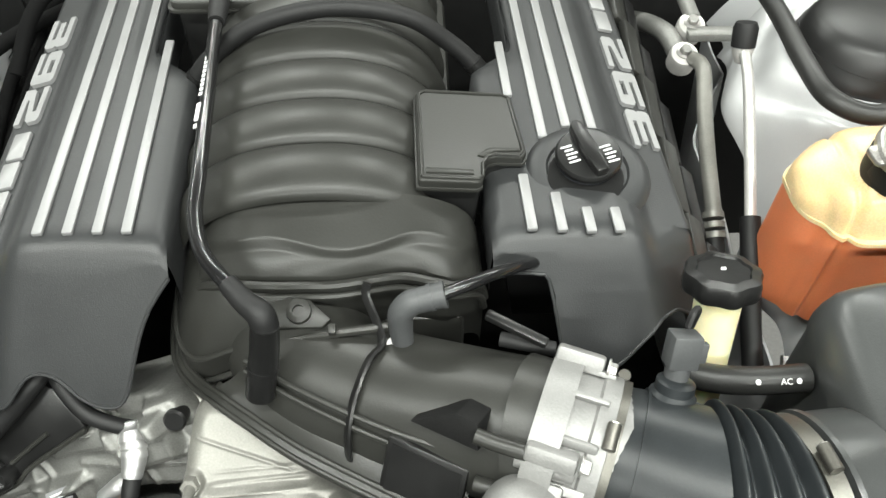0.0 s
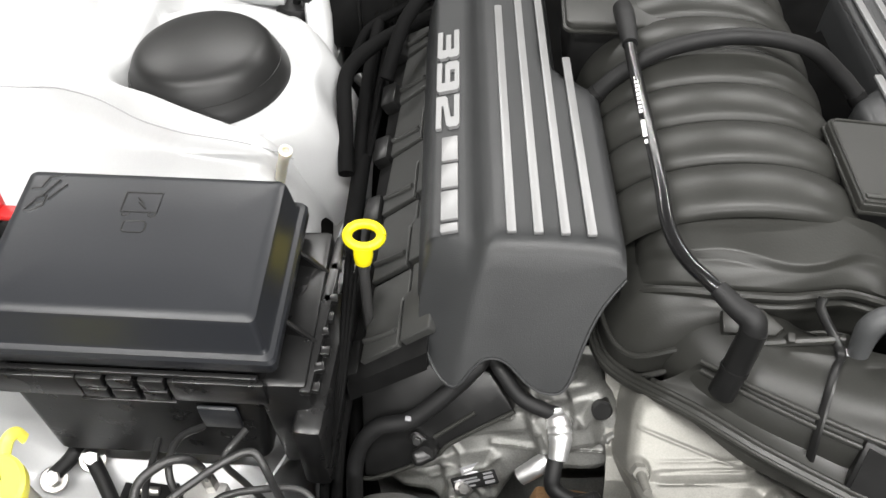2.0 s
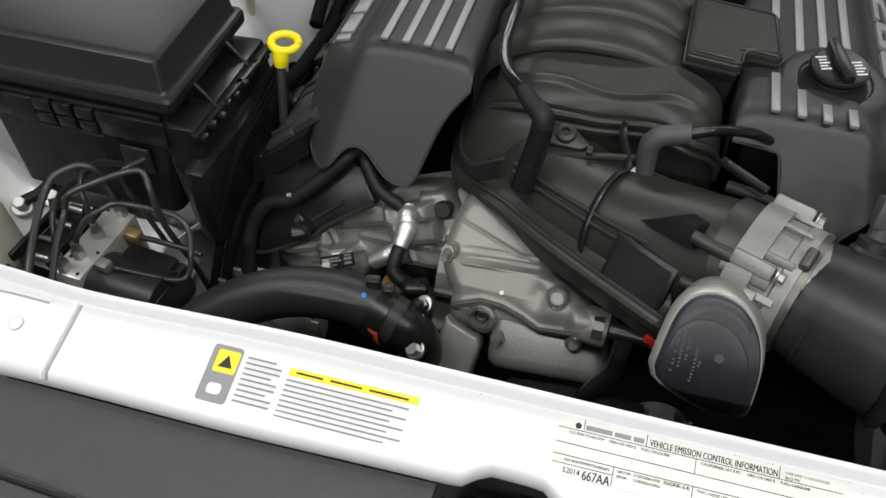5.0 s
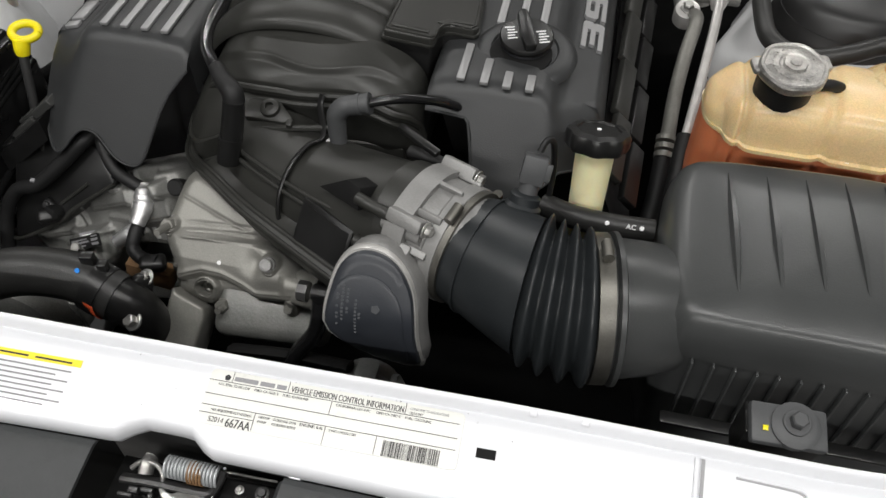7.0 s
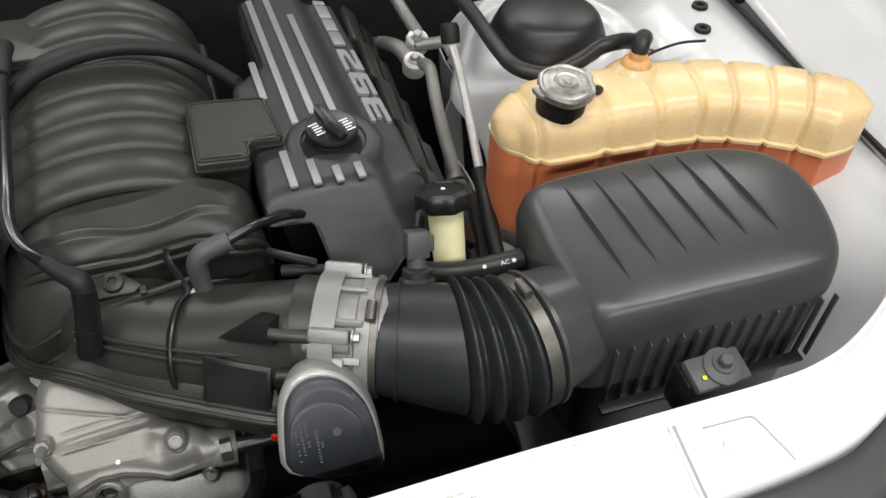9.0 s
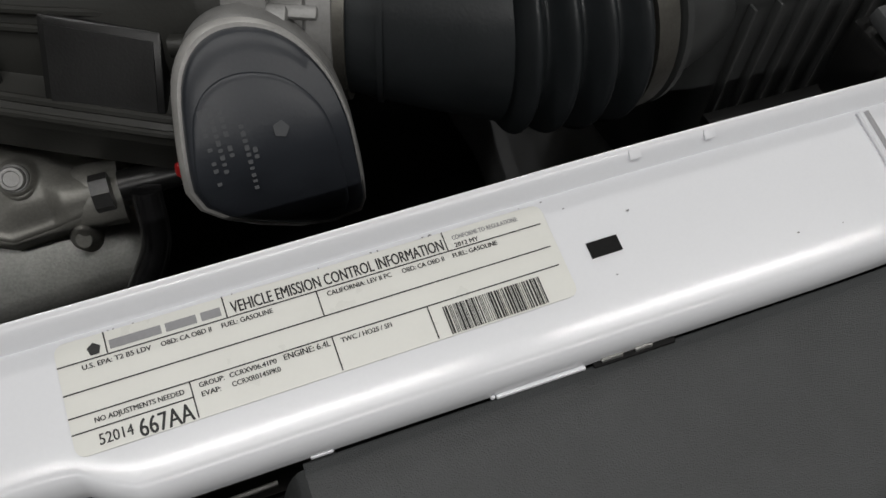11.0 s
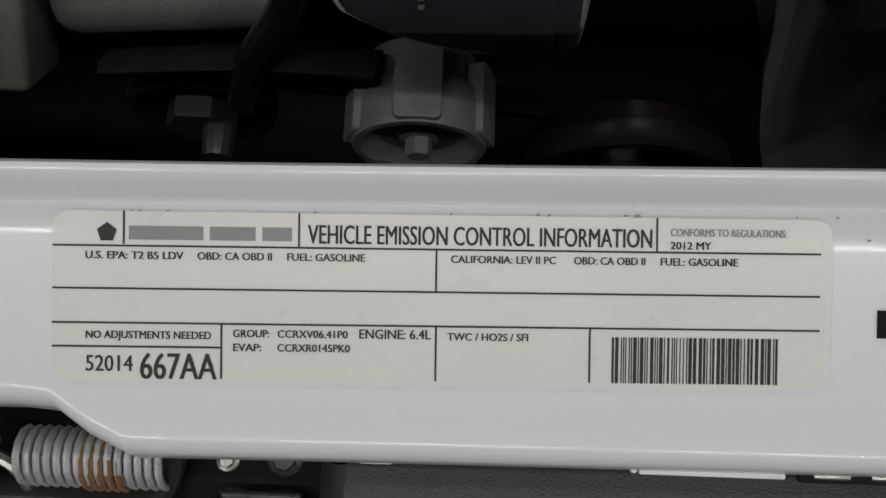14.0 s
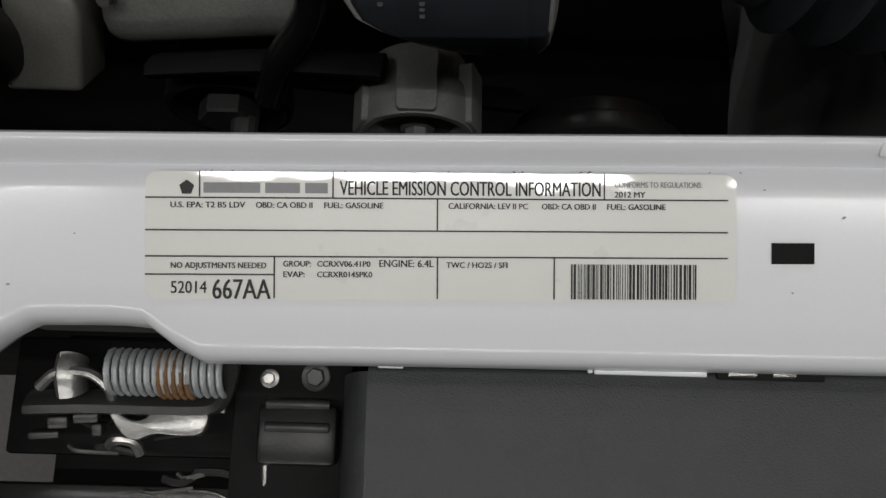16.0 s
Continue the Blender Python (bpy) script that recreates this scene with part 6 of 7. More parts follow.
part("strap", tube([mw @ Vector((0.014, 0.037, 0)), mw @ Vector((0.018, 0.047, 0.006)), mw @ Vector((0.022, 0.054, 0.003)), mw @ Vector((0.024, 0.054, -0.006))], 0.003, 8, 5, None, None, 1.8), "pale_yellow", wash)
def wstroke(pts, r=0.0010):
    return tube([mw @ pose(0, 0, 0.0032, 0, 0, -8) @ Vector((x, y, 0)) for x, y in pts], r, 6, 1)
part("symbol", wstroke([(-0.020, 0.004), (-0.010, 0.009), (0.0, 0.0105), (0.010, 0.009), (0.020, 0.004), (0.012, -0.014), (0.0, -0.011), (-0.012, -0.014), (-0.020, 0.004)]), "ink", wash, "dark moulded wiper symbol")
for k in range(3):
    part("symbol", wstroke([(-0.013 + 0.011 * k, 0.014), (-0.010 + 0.011 * k, 0.019), (-0.006 + 0.011 * k, 0.018), (-0.004 + 0.011 * k, 0.014)], 0.0009), "ink", wash)
for k in range(4):
    part("symbol", lathe([(0.0011, 0), (0.0011, 0.001)], mw @ pose(0, 0, 0.003, 0, 0, -8) @ pose(0, 0.007 - 0.008 * k, 0), 8), "ink", wash)
for bx, by in ((-0.747, 0.294), (-0.716, 0.317)):
    st = thing("ground_stud", "zinc stud and nut with a black cable on the inner wing", "stud", (bx, by, 0.875), group="ground studs")
    bolt("nut", Vector((bx, by, 0.879)), (0.2, -0.3, 1), 0.008, 0.014, st, "steel", 1.7)
    part("cable", tube([(bx, by, 0.886), (bx + 0.012, by + 0.025, 0.884), (bx + 0.018, by + 0.06, 0.89), (bx + 0.02, by + 0.10, 0.90)] if by < 0.3 else [(bx, by, 0.884), (bx + 0.016, by - 0.02, 0.880), (bx + 0.034, by - 0.045, 0.872)], 0.0075, 10), "rubber", st)

# ---- ABS hydraulic unit with its brake pipes ----
absu = thing("brake_hydraulic_unit", "aluminium brake hydraulic block with black motor and controller", "hydraulic unit", (-0.57, 0.23, 0.85))
ma = frame_of((0.085, 0.996, 0.0), (-0.996, 0.085, 0.0), (-0.580, 0.2265, 0.942))
part("block", plate([(-0.050, -0.0185), (0.050, -0.0185), (0.050, 0.0185), (-0.050, 0.0185)], ma, 0.09, 0.002), "machined", absu)
for px, py in ((-0.044, -0.012), (-0.040, 0.012), (-0.026, 0.010), (-0.012, -0.014), (0.020, 0.013), (0.044, 0.014)):
    part("screw", lathe([(0.0022, 0), (0.0022, 0.0008)], ma @ pose(px, py, 0), 10), "dark_steel", absu)
part("motor", tube([ma @ Vector((-0.024, -0.0185, -0.040)), ma @ Vector((-0.024, -0.06, -0.040)), ma @ Vector((-0.024, -0.098, -0.040))], 0.0385, 28, 3), "glossy", absu, "black motor can")
part("motor_plate", block((0.064, 0.074, 0.055), (-0.521, 0.206, 0.905), 0.006, (0, 0, -5)), "plastic", absu)
part("motor_end", block((0.010, 0.060, 0.050), (-0.486, 0.210, 0.900), 0.004, (0, 0, -5)), "glossy", absu)
part("controller", block((0.046, 0.092, 0.075), (-0.624, 0.228, 0.900), 0.004, (0, 0, -5)), "plastic", absu, "black controller housing")
part("controller_rail", block((0.006, 0.088, 0.012), (-0.649, 0.2245, 0.942), 0.0015, (0, 0, -5)), "plastic", absu)
part("controller_rail", block((0.005, 0.088, 0.010), (-0.606, 0.227, 0.942), 0.0015, (0, 0, -5)), "plastic", absu)
part("controller_step", block((0.044, 0.030, 0.05), (-0.636, 0.162, 0.908), 0.004, (0, 0, -5)), "plastic", absu)
part("controller_edge", block((0.005, 0.030, 0.010), (-0.657, 0.162, 0.932), 0.0015, (0, 0, -5)), "plastic", absu)
for k in range(4):
    part("controller_screw", tube([(-0.612 - 0.002 * k, 0.192 + 0.024 * k, 0.940), (-0.626 - 0.002 * k, 0.192 + 0.024 * k, 0.941), (-0.640 - 0.002 * k, 0.192 + 0.024 * k, 0.941)], [0.0040, 0.0040, 0.0028], 10, 3), "steel", absu)
NUTS = ((-0.5715, 0.271), (-0.5785, 0.235), (-0.583, 0.204), (-0.588, 0.184))
for nx, ny in NUTS:
    part("pipe_nut", lathe([(0.0072, 0.942), (0.0072, 0.953), (0.0050, 0.957), (0.0045, 0.964)], pose(nx, ny, 0, 0, 0, 12), 6), "steel", absu, angle=25)
part("brass_nut", block((0.017, 0.013, 0.013), (-0.5486, 0.252, 0.9335), 0.002, (0, 0, -8)), "brass", absu, "brass pipe nut")
part("pipe_nut", block((0.015, 0.013, 0.013), (-0.548, 0.197, 0.946), 0.002, (0, 0, -8)), "bright", absu)


def brake_pipe(pts, r=0.0032):
    return solo("brake_pipe", tube(pts, r, 10, 7), "dark_steel", "bent black-coated steel brake pipe", "brake pipe", pts[0], "brake pipes at the hydraulic unit")


brake_pipe([(-0.5715, 0.271, 0.955), (-0.571, 0.269, 0.98), (-0.569, 0.262, 1.012), (-0.575, 0.259, 1.025), (-0.588, 0.254, 1.027), (-0.605, 0.240, 1.022), (-0.609, 0.225, 1.0135), (-0.602, 0.202, 1.011), (-0.592, 0.172, 1.003), (-0.580, 0.140, 0.992), (-0.566, 0.105, 0.975), (-0.555, 0.085, 0.95)], 0.0040)
brake_pipe([(-0.502, 0.285, 0.80), (-0.502, 0.275, 0.87), (-0.501, 0.255, 0.95), (-0.503, 0.252, 0.990), (-0.507, 0.257, 1.012), (-0.519, 0.268, 1.025), (-0.538, 0.260, 1.025), (-0.562, 0.242, 1.021), (-0.581, 0.225, 1.016), (-0.587, 0.215, 0.997), (-0.577, 0.182, 0.990), (-0.560, 0.145, 0.984), (-0.545, 0.105, 0.972), (-0.535, 0.085, 0.95)], 0.0034)
brake_pipe([(-0.583, 0.204, 0.955), (-0.578, 0.210, 0.972), (-0.566, 0.220, 0.990), (-0.552, 0.230, 0.998), (-0.541, 0.2405, 0.999), (-0.515, 0.252, 0.988), (-0.489, 0.259, 0.976), (-0.474, 0.253, 0.968), (-0.4655, 0.238, 0.955), (-0.4625, 0.220, 0.938), (-0.470, 0.209, 0.934), (-0.500, 0.2035, 0.938), (-0.537, 0.1985, 0.944)], 0.0032)
brake_pipe([(-0.545, 0.252, 0.9335), (-0.52, 0.252, 0.934), (-0.486, 0.251, 0.933), (-0.466, 0.250, 0.930)], 0.0032)
brake_pipe([(-0.5785, 0.235, 0.955), (-0.580, 0.238, 0.985), (-0.588, 0.250, 1.004), (-0.592, 0.268, 1.008), (-0.590, 0.290, 1.000), (-0.58, 0.31, 0.98)], 0.0032)
brake_pipe([(-0.588, 0.184, 0.955), (-0.589, 0.188, 0.975), (-0.594, 0.205, 0.998), (-0.602, 0.225, 1.000), (-0.612, 0.250, 0.990), (-0.62, 0.30, 0.97)], 0.0030)
brake_pipe([(-0.530, 0.275, 0.90), (-0.540, 0.270, 0.96), (-0.546, 0.266, 1.000), (-0.542, 0.268, 1.020), (-0.530, 0.29, 1.02)], 0.0030)

# ---- dipstick ----
dip = thing("oil_dipstick", "yellow plastic ring handle of the oil dipstick", "dipstick", (-0.45, 0.478, 0.9))
pts = [Vector((-0.4505 + 0.0165 * math.cos(a), 0.483 + 0.0120 * math.sin(a), 1.048 + 0.003 * math.sin(a))) for a in lin(0, 2 * math.pi, 21)]
part("ring", tube(pts, 0.0050, 10, 2), "yellow", dip)
part("stem", tube([(-0.4505, 0.472, 1.044), (-0.4505, 0.468, 1.036), (-0.4508, 0.466, 1.028)], [0.010, 0.0095, 0.008], 14), "yellow", dip)
part("tube", tube([(-0.451, 0.466, 1.030), (-0.4485, 0.45, 0.99), (-0.444, 0.42, 0.90), (-0.44, 0.40, 0.75)], 0.0055, 10), "dark_steel", dip, "black steel guide tube")

# ---- left cylinder head side covers, exhaust side ----
head = thing("cylinder_head", "black valve cover flank with stepped moulded panels", "cylinder head", (-0.42, 0.6, 0.9))
# a near-black sheet paints the shade seen between the panels
part("flank", sheet(lambda u, y: (-0.384 - 0.078 * u, y, 1.014 - 0.068 * u - 0.05 * (y - 0.44)), lin(0, 1, 4), lin(0.375, 0.97, 6), 0.03), "dark", head, "near-black sheet coloured as the shade in the panel gaps")
UPPER = [(0.003, 0.0), (0.0930, 0.0), (0.0930, 0.029), (0.060, 0.029), (0.056, 0.037), (0.003, 0.037)]
LOWER = [(0.003, 0.0425), (0.0575, 0.0425), (0.0615, 0.0345), (0.0930, 0.0345), (0.0930, 0.086), (0.003, 0.092)]
for k in range(6):
    y = 0.392 + 0.098 * k
    mf = frame_of((0, 1, -0.05), (-0.754, 0, -0.657), (-0.381, y, 1.024 - 0.05 * (y - 0.44)))
    part("panel", plate(UPPER, mf @ Matrix.Translation((0, 0, 0.003)), 0.010, 0.0018), "valve_cover", head, angle=20)
    part("panel", plate(LOWER, mf, 0.010, 0.0018), "valve_cover", head, angle=20)
    part("panel_rib", tube([mf @ Vector((0.020, 0.045, 0.001)), mf @ Vector((0.022, 0.066, 0.001)), mf @ Vector((0.026, 0.088, 0.001))], 0.0035, 8, 3), "valve_cover", head)
    part("coil_foot", block((0.022, 0.040, 0.020), (-0.458, y + 0.012, 0.945), 0.004, (0, -30, 0)), "plastic", head)
bolt("cover_bolt", Vector((-0.411, 0.398, 0.972)), (-0.4, -0.6, 0.7), 0.0065, 0.010, head, "grey", 1.4)
part("bolt_boss", tube([(-0.411, 0.40, 0.968), (-0.400, 0.385, 0.945), (-0.385, 0.365, 0.925)], 0.011, 14), "manifold", head)
HF = frame_of((0.92, 0.04, 0.36), (-0.1, 0.62, 0.78), (-0.292, 0.336, 0.920))
FACE = [(-0.1313, 0.113), (-0.1635, -0.0033), (-0.1467, -0.0045), (-0.0858, 0.0071), (-0.061, 0.0198), (0.0058, 0.0395), (-0.007, 0.0812), (-0.0499, 0.1109), (-0.0781, 0.1228)]
part("front_face", plate(FACE[::-1] if sum(a[0] * b[1] - b[0] * a[1] for a, b in zip(FACE, FACE[1:] + FACE[:1])) < 0 else FACE, HF @ Matrix.Translation((0, 0, 0.010)), 0.030, 0.004), "plastic", head, "dark front end of the valve cover", 30)
part("front_lip", tube([HF @ Vector((a, b, 0.011)) for a, b in FACE[1:6]], 0.0024, 8, 4), "manifold", head, "raised lower lip")
part("front_rib", tube([HF @ Vector((-0.0786, 0.0276, 0.011)), HF @ Vector((-0.0314, 0.0453, 0.011))], 0.0022, 8, 3), "manifold", head)
cam_sensor = thing("position_sensor", "small black round sensor bolted to the valve cover front", "sensor", tuple(HF @ Vector((-0.086, 0.0189, 0.012))))
part("body", lathe([(0.0095, 0.0), (0.0095, 0.014), (0.0080, 0.017), (0.001, 0.0175)], HF @ pose(-0.086, 0.0189, 0.010), 20), "plastic", cam_sensor)
part("lug", plate(rounded(0.012, 0.020, 0.005, 4, 0, 0.012), HF @ pose(-0.086, 0.0189, 0.016, 0, 0, 35), 0.005, 0.001), "plastic", cam_sensor)
bolt("bolt", HF @ Vector((-0.0935, 0.0294, 0.016)), HF.col[2].to_3d(), 0.0045, 0.005, cam_sensor, "dark_steel", 1.3)
rhead = thing("cylinder_head", "black valve cover flank with stepped moulded panels", "cylinder head", (0.25, 0.6, 0.9))
part("flank", sheet(lambda u, y: (0.230 + 0.050 * u, y, 1.012 - 0.125 * u - 0.05 * (y - 0.44)), lin(0, 1, 4), lin(0.43, 0.95, 6), 0.03), "plastic", rhead)
for k in range(5):
    y = 0.48 + 0.108 * k
    part("panel", block((0.024, 0.092, 0.010), (0.247, y, 1.012 - 0.06 * (y - 0.44)), 0.002, (3, 44, 0)), "manifold", rhead)
    part("panel", block((0.022, 0.086, 0.010), (0.268, y - 0.012, 0.986 - 0.06 * (y - 0.44)), 0.002, (3, 44, 0)), "plastic", rhead)

# harness and pipes in the gap beside the fuse box
for i, (pts, r) in enumerate((([(-0.488, 0.95, 0.96), (-0.492, 0.85, 0.955), (-0.492, 0.76, 0.945), (-0.488, 0.66, 0.930), (-0.484, 0.55, 0.915), (-0.468, 0.45, 0.89), (-0.455, 0.34, 0.86)], 0.008),
                              ([(-0.486, 0.70, 0.93), (-0.484, 0.56, 0.94), (-0.490, 0.50, 0.955), (-0.51, 0.47, 0.985)], 0.011),
                              ([(-0.462, 0.48, 0.93), (-0.464, 0.40, 0.92), (-0.468, 0.33, 0.90), (-0.470, 0.27, 0.84)], 0.006),
                              ([(-0.474, 0.47, 0.935), (-0.476, 0.39, 0.925), (-0.480, 0.32, 0.90), (-0.480, 0.26, 0.84)], 0.005),
                              ([(-0.41, 0.98, 1.01), (-0.425, 0.88, 1.04), (-0.445, 0.83, 1.03), (-0.462, 0.78, 0.99)], 0.009))):
    solo("cable_loom", tube(pts, r, 10), "tape", "black taped cable loom beside the engine", "cable loom", pts[0], "looms beside the fuse box")
random.seed(11)
for k in range(3):
    x0 = -0.476 - 0.007 * (k % 3)
    pts = [(x0 + random.uniform(-0.006, 0.006), 0.97 - 0.11 * j, 0.930 + random.uniform(-0.012, 0.012) - 0.012 * max(0, j - 4)) for j in range(7)]
    solo("thin_cable", tube(pts, 0.0035 + 0.0012 * (k % 3), 8, 6), "tape", "thin black cable in the tangle beside the engine", "cable", pts[0], "cables beside the fuse box")
solo("heater_pipe", tube([(-0.474, 0.822, 0.912), (-0.484, 0.836, 0.916), (-0.512, 0.865, 0.920)], 0.008, 10), "dark_steel", "short dark metal pipe stub by the loom", "pipe", (-0.474, 0.82, 0.91))

# ---- things against the bulkhead behind the left tower ----
ecu = thing("control_unit", "black plastic control unit against the bulkhead with yellow dots", "control unit", (-0.58, 1.0, 0.93))
part("case", block((0.30, 0.08, 0.12), (-0.57, 1.01, 0.945), 0.006), "plastic", ecu)
part("lid", block((0.28, 0.06, 0.012), (-0.57, 1.005, 1.008), 0.003), "manifold", ecu)
for dx in (-0.012, 0.036, 0.072):
    part("yellow_dot", lathe([(0.004, 0), (0.004, 0.001)], pose(-0.560 + dx, 0.9695, 0.985, 90, 0, 0), 12), "yellow", ecu)
for k in range(5):
    part("rib", block((0.004, 0.006, 0.10), (-0.67 + 0.05 * k, 0.968, 0.945), 0.001), "plastic", ecu)
brk = thing("wing_bracket", "white painted steel bracket behind the strut tower", "bracket", (-0.62, 0.94, 0.95))
part("arm", tube([(-0.73, 0.965, 0.985), (-0.69, 0.945, 0.998), (-0.65, 0.932, 1.002), (-0.61, 0.928, 0.996)], [0.010, 0.014, 0.015, 0.010], 12, 6, None, None, 1.8), "inner_paint", brk)
part("upright", tube([(-0.568, 0.935, 1.004), (-0.563, 0.90, 0.998), (-0.555, 0.86, 0.985), (-0.548, 0.82, 0.96)], [0.010, 0.013, 0.012, 0.009], 12, 6, None, None, 1.6), "inner_paint", brk)
part("bolt", lathe([(0.007, 0), (0.007, 0.006), (0.005, 0.008)], pose(-0.655, 0.932, 1.012, -15, 0, 0), 6), "brass", brk, "gold-coloured bolt")
can = thing("vacuum_canister", "black round canister between the white brackets", "canister", (-0.595, 0.925, 0.90))
part("body", lathe([(0.026, 0.88), (0.028, 0.90), (0.028, 0.985), (0.022, 0.995), (0.002, 0.998)], pose(-0.597, 0.925, 0), 24), "rubber", can)
part("spout", tube([(-0.597, 0.925, 0.99), (-0.590, 0.915, 1.012), (-0.570, 0.90, 1.015)], 0.006, 10), "rubber", can)
tst = thing("tower_stud", "pale tan plastic stud standing beside the strut tower", "stud", (-0.560, 0.602, 0.995))
part("shaft", tube([(-0.562, 0.603, 0.990), (-0.553, 0.594, 1.022), (-0.544, 0.586, 1.052)], 0.0060, 14, 3), "bottle", tst)
part("tip", lathe([(0.0072, -0.006), (0.0072, 0.002), (0.0040, 0.003), (0.0036, -0.002)], frame_of((1, 0, -0.28), (0, 1, 0.27), (-0.543, 0.585, 1.054)), 14), "bottle", tst, "hollow tip")
for i, (pts, r) in enumerate((([(-0.38, 0.900, 1.012), (-0.415, 0.889, 1.004), (-0.469, 0.852, 0.997), (-0.503, 0.808, 0.994), (-0.513, 0.775, 0.985), (-0.508, 0.728, 0.967), (-0.500, 0.66, 0.945)], 0.0095),
                              ([(-0.40, 0.975, 0.985), (-0.45, 0.955, 0.975), (-0.50, 0.93, 0.955), (-0.52, 0.90, 0.93)], 0.0070))):
    # rubber hoses in the shade-darkened tape black, to keep the gap dark
    solo("heater_hose", tube(pts, r, 12, 6), "tape", "black rubber hose bending down beside the tower", "hose", pts[0], "hoses beside the tower")

# ---- cast front of the engine ----
front = thing("timing_cover", "dull cast aluminium engine front cover", "engine casting", (-0.28, 0.33, 0.8))
MF = HF
CAST = smooth_line([(-0.152, -0.006, 0), (-0.128, 0.028, 0), (-0.09, 0.040, 0), (-0.05, 0.050, 0), (-0.01, 0.050, 0), (0.03, 0.056, 0), (0.075, 0.050, 0), (0.094, 0.030, 0), (0.096, 0.0, 0), (0.088, -0.032, 0), (0.06, -0.040, 0), (0.03, -0.034, 0), (-0.01, -0.030, 0), (-0.030, -0.044, 0), (-0.055, -0.060, 0), (-0.085, -0.062, 0), (-0.098, -0.046, 0), (-0.108, -0.034, 0), (-0.135, -0.028, 0), (-0.152, -0.006, 0)], 3)
KX, KY = np.array([q.x for q in CAST]), np.array([q.y for q in CAST])


def inside_of(px, py, a, b):
    """The distance inside a closed outline; outside it is negative."""
    x0, y0, x1, y1 = px[:-1], py[:-1], px[1:], py[1:]
    dx, dy = x1 - x0, y1 - y0
    t = np.clip(((a - x0) * dx + (b - y0) * dy) / (dx * dx + dy * dy + 1e-12), 0, 1)
    d = float(np.min(np.hypot(a - x0 - t * dx, b - y0 - t * dy)))
    cross = ((y0 > b) != (y1 > b)) & (a < dx * (b - y0) / (dy + 1e-15) + x0)
    return d if int(cross.sum()) % 2 else -d


def soft_step(x):
    x = min(1.0, max(0.0, x))
    return x * x * (3 - 2 * x)


def cast_height(a, b):
    h = 0.005 * math.sin(a * 30 + 0.6) * math.sin(b * 40 + 0.8) + 0.0012 * math.sin(a * 90 + b * 60)
    for a0, b0, ra, rb, amp in ((-0.060, -0.028, 0.030, 0.026, 0.012), (0.045, 0.012, 0.034, 0.026, 0.016), (0.074, 0.030, 0.018, 0.016, 0.012), (-0.105, 0.004, 0.034, 0.014, 0.008), (-0.015, 0.026, 0.045, 0.012, 0.010)):
        d = max(abs(a - a0) / ra, abs(b - b0) / rb)
        h += amp * soft_step((1 - d) * 3.2)
    for x0, y0, x1, y1, amp in ((-0.13, 0.010, -0.01, 0.036, 0.004), (-0.03, 0.004, 0.08, -0.022, 0.0045), (-0.078, 0.026, -0.05, -0.04, 0.004), (0.02, 0.05, 0.034, -0.03, 0.004), (-0.10, -0.020, -0.03, -0.012, 0.0035), (0.058, 0.044, 0.085, -0.016, 0.0035)):
        dx, dy = x1 - x0, y1 - y0
        t = min(1.0, max(0.0, ((a - x0) * dx + (b - y0) * dy) / (dx * dx + dy * dy)))
        h += amp * math.exp(-((math.hypot(a - x0 - t * dx, b - y0 - t * dy)) / 0.0026) ** 2)
    for a0, b0, r in ((-0.082, -0.044, 0.011), (-0.004, 0.040, 0.009), (0.086, -0.014, 0.010), (-0.128, 0.006, 0.009), (0.016, -0.020, 0.008)):
        d = math.hypot(a - a0, b - b0)
        h += 0.007 * soft_step((r - d) / 0.004 + 0.5) - 0.008 * soft_step((r * 0.42 - d) / 0.002 + 0.5)
    return h - 0.055 * (1 - soft_step((inside_of(KX, KY, a, b) + 0.0035) / 0.007)) ** 2


part("casting", sheet(lambda a, b: MF @ Vector((a, b, cast_height(a, b) - 0.010)), lin(-0.162, 0.104, 132), lin(-0.070, 0.064, 68), 0.004), "cast_dark", front, "ribbed and bossed casting", 80)
part("backing", block((0.30, 0.05, 0.16), (-0.30, 0.375, 0.845), 0.012, (-35, -18, 0)), "cast_dark", front, "darker casting behind")
tag = HF @ pose(-0.0497, -0.0209, 0.016, 0, 0, 0)
part("part_label", plate(rounded(0.046, 0.015, 0.001, 1), tag @ pose(0, 0, 0, 0, 0, 4), 0.0006), "ink", front, "small black printed part label")
part("label_print", bars([(-0.020, 0.0030, 0.024, 0.0016), (-0.020, -0.0005, 0.026, 0.0022), (-0.020, -0.0045, 0.020, 0.0016), (0.010, -0.0050, 0.010, 0.0030), (0.010, 0.0, 0.010, 0.0030), (0.011, 0.0045, 0.009, 0.0018)], tag @ pose(0, 0, 0.0007, 0, 0, 4), 0.0004), "greyink", front, "print as plain bars")
part("rusty_block", block((0.055, 0.02, 0.03), (-0.252, 0.298, 0.878), 0.004, (0, 10, 0)), "rust", front, "rust-brown iron block behind the sleeve")
part("plug", lathe([(0.010, -0.01), (0.010, 0.006), (0.008, 0.008)], frame_of((1, 0, 0), (0, 0.6, 0.8), (-0.222, 0.355, 0.968)), 18), "plastic", front, "black plug")
bolt("bolt", Vector((-0.345, 0.305, 0.888)), (0, -0.6, 0.8), 0.006, 0.008, front)
part("part_label", plate(rounded(0.030, 0.012, 0.001, 2), frame_of((0.93, 0.35, 0.1), (-0.2, 0.7, 0.7), (-0.334, 0.322, 0.893)), 0.001), "greyink", front, "small grey part label")
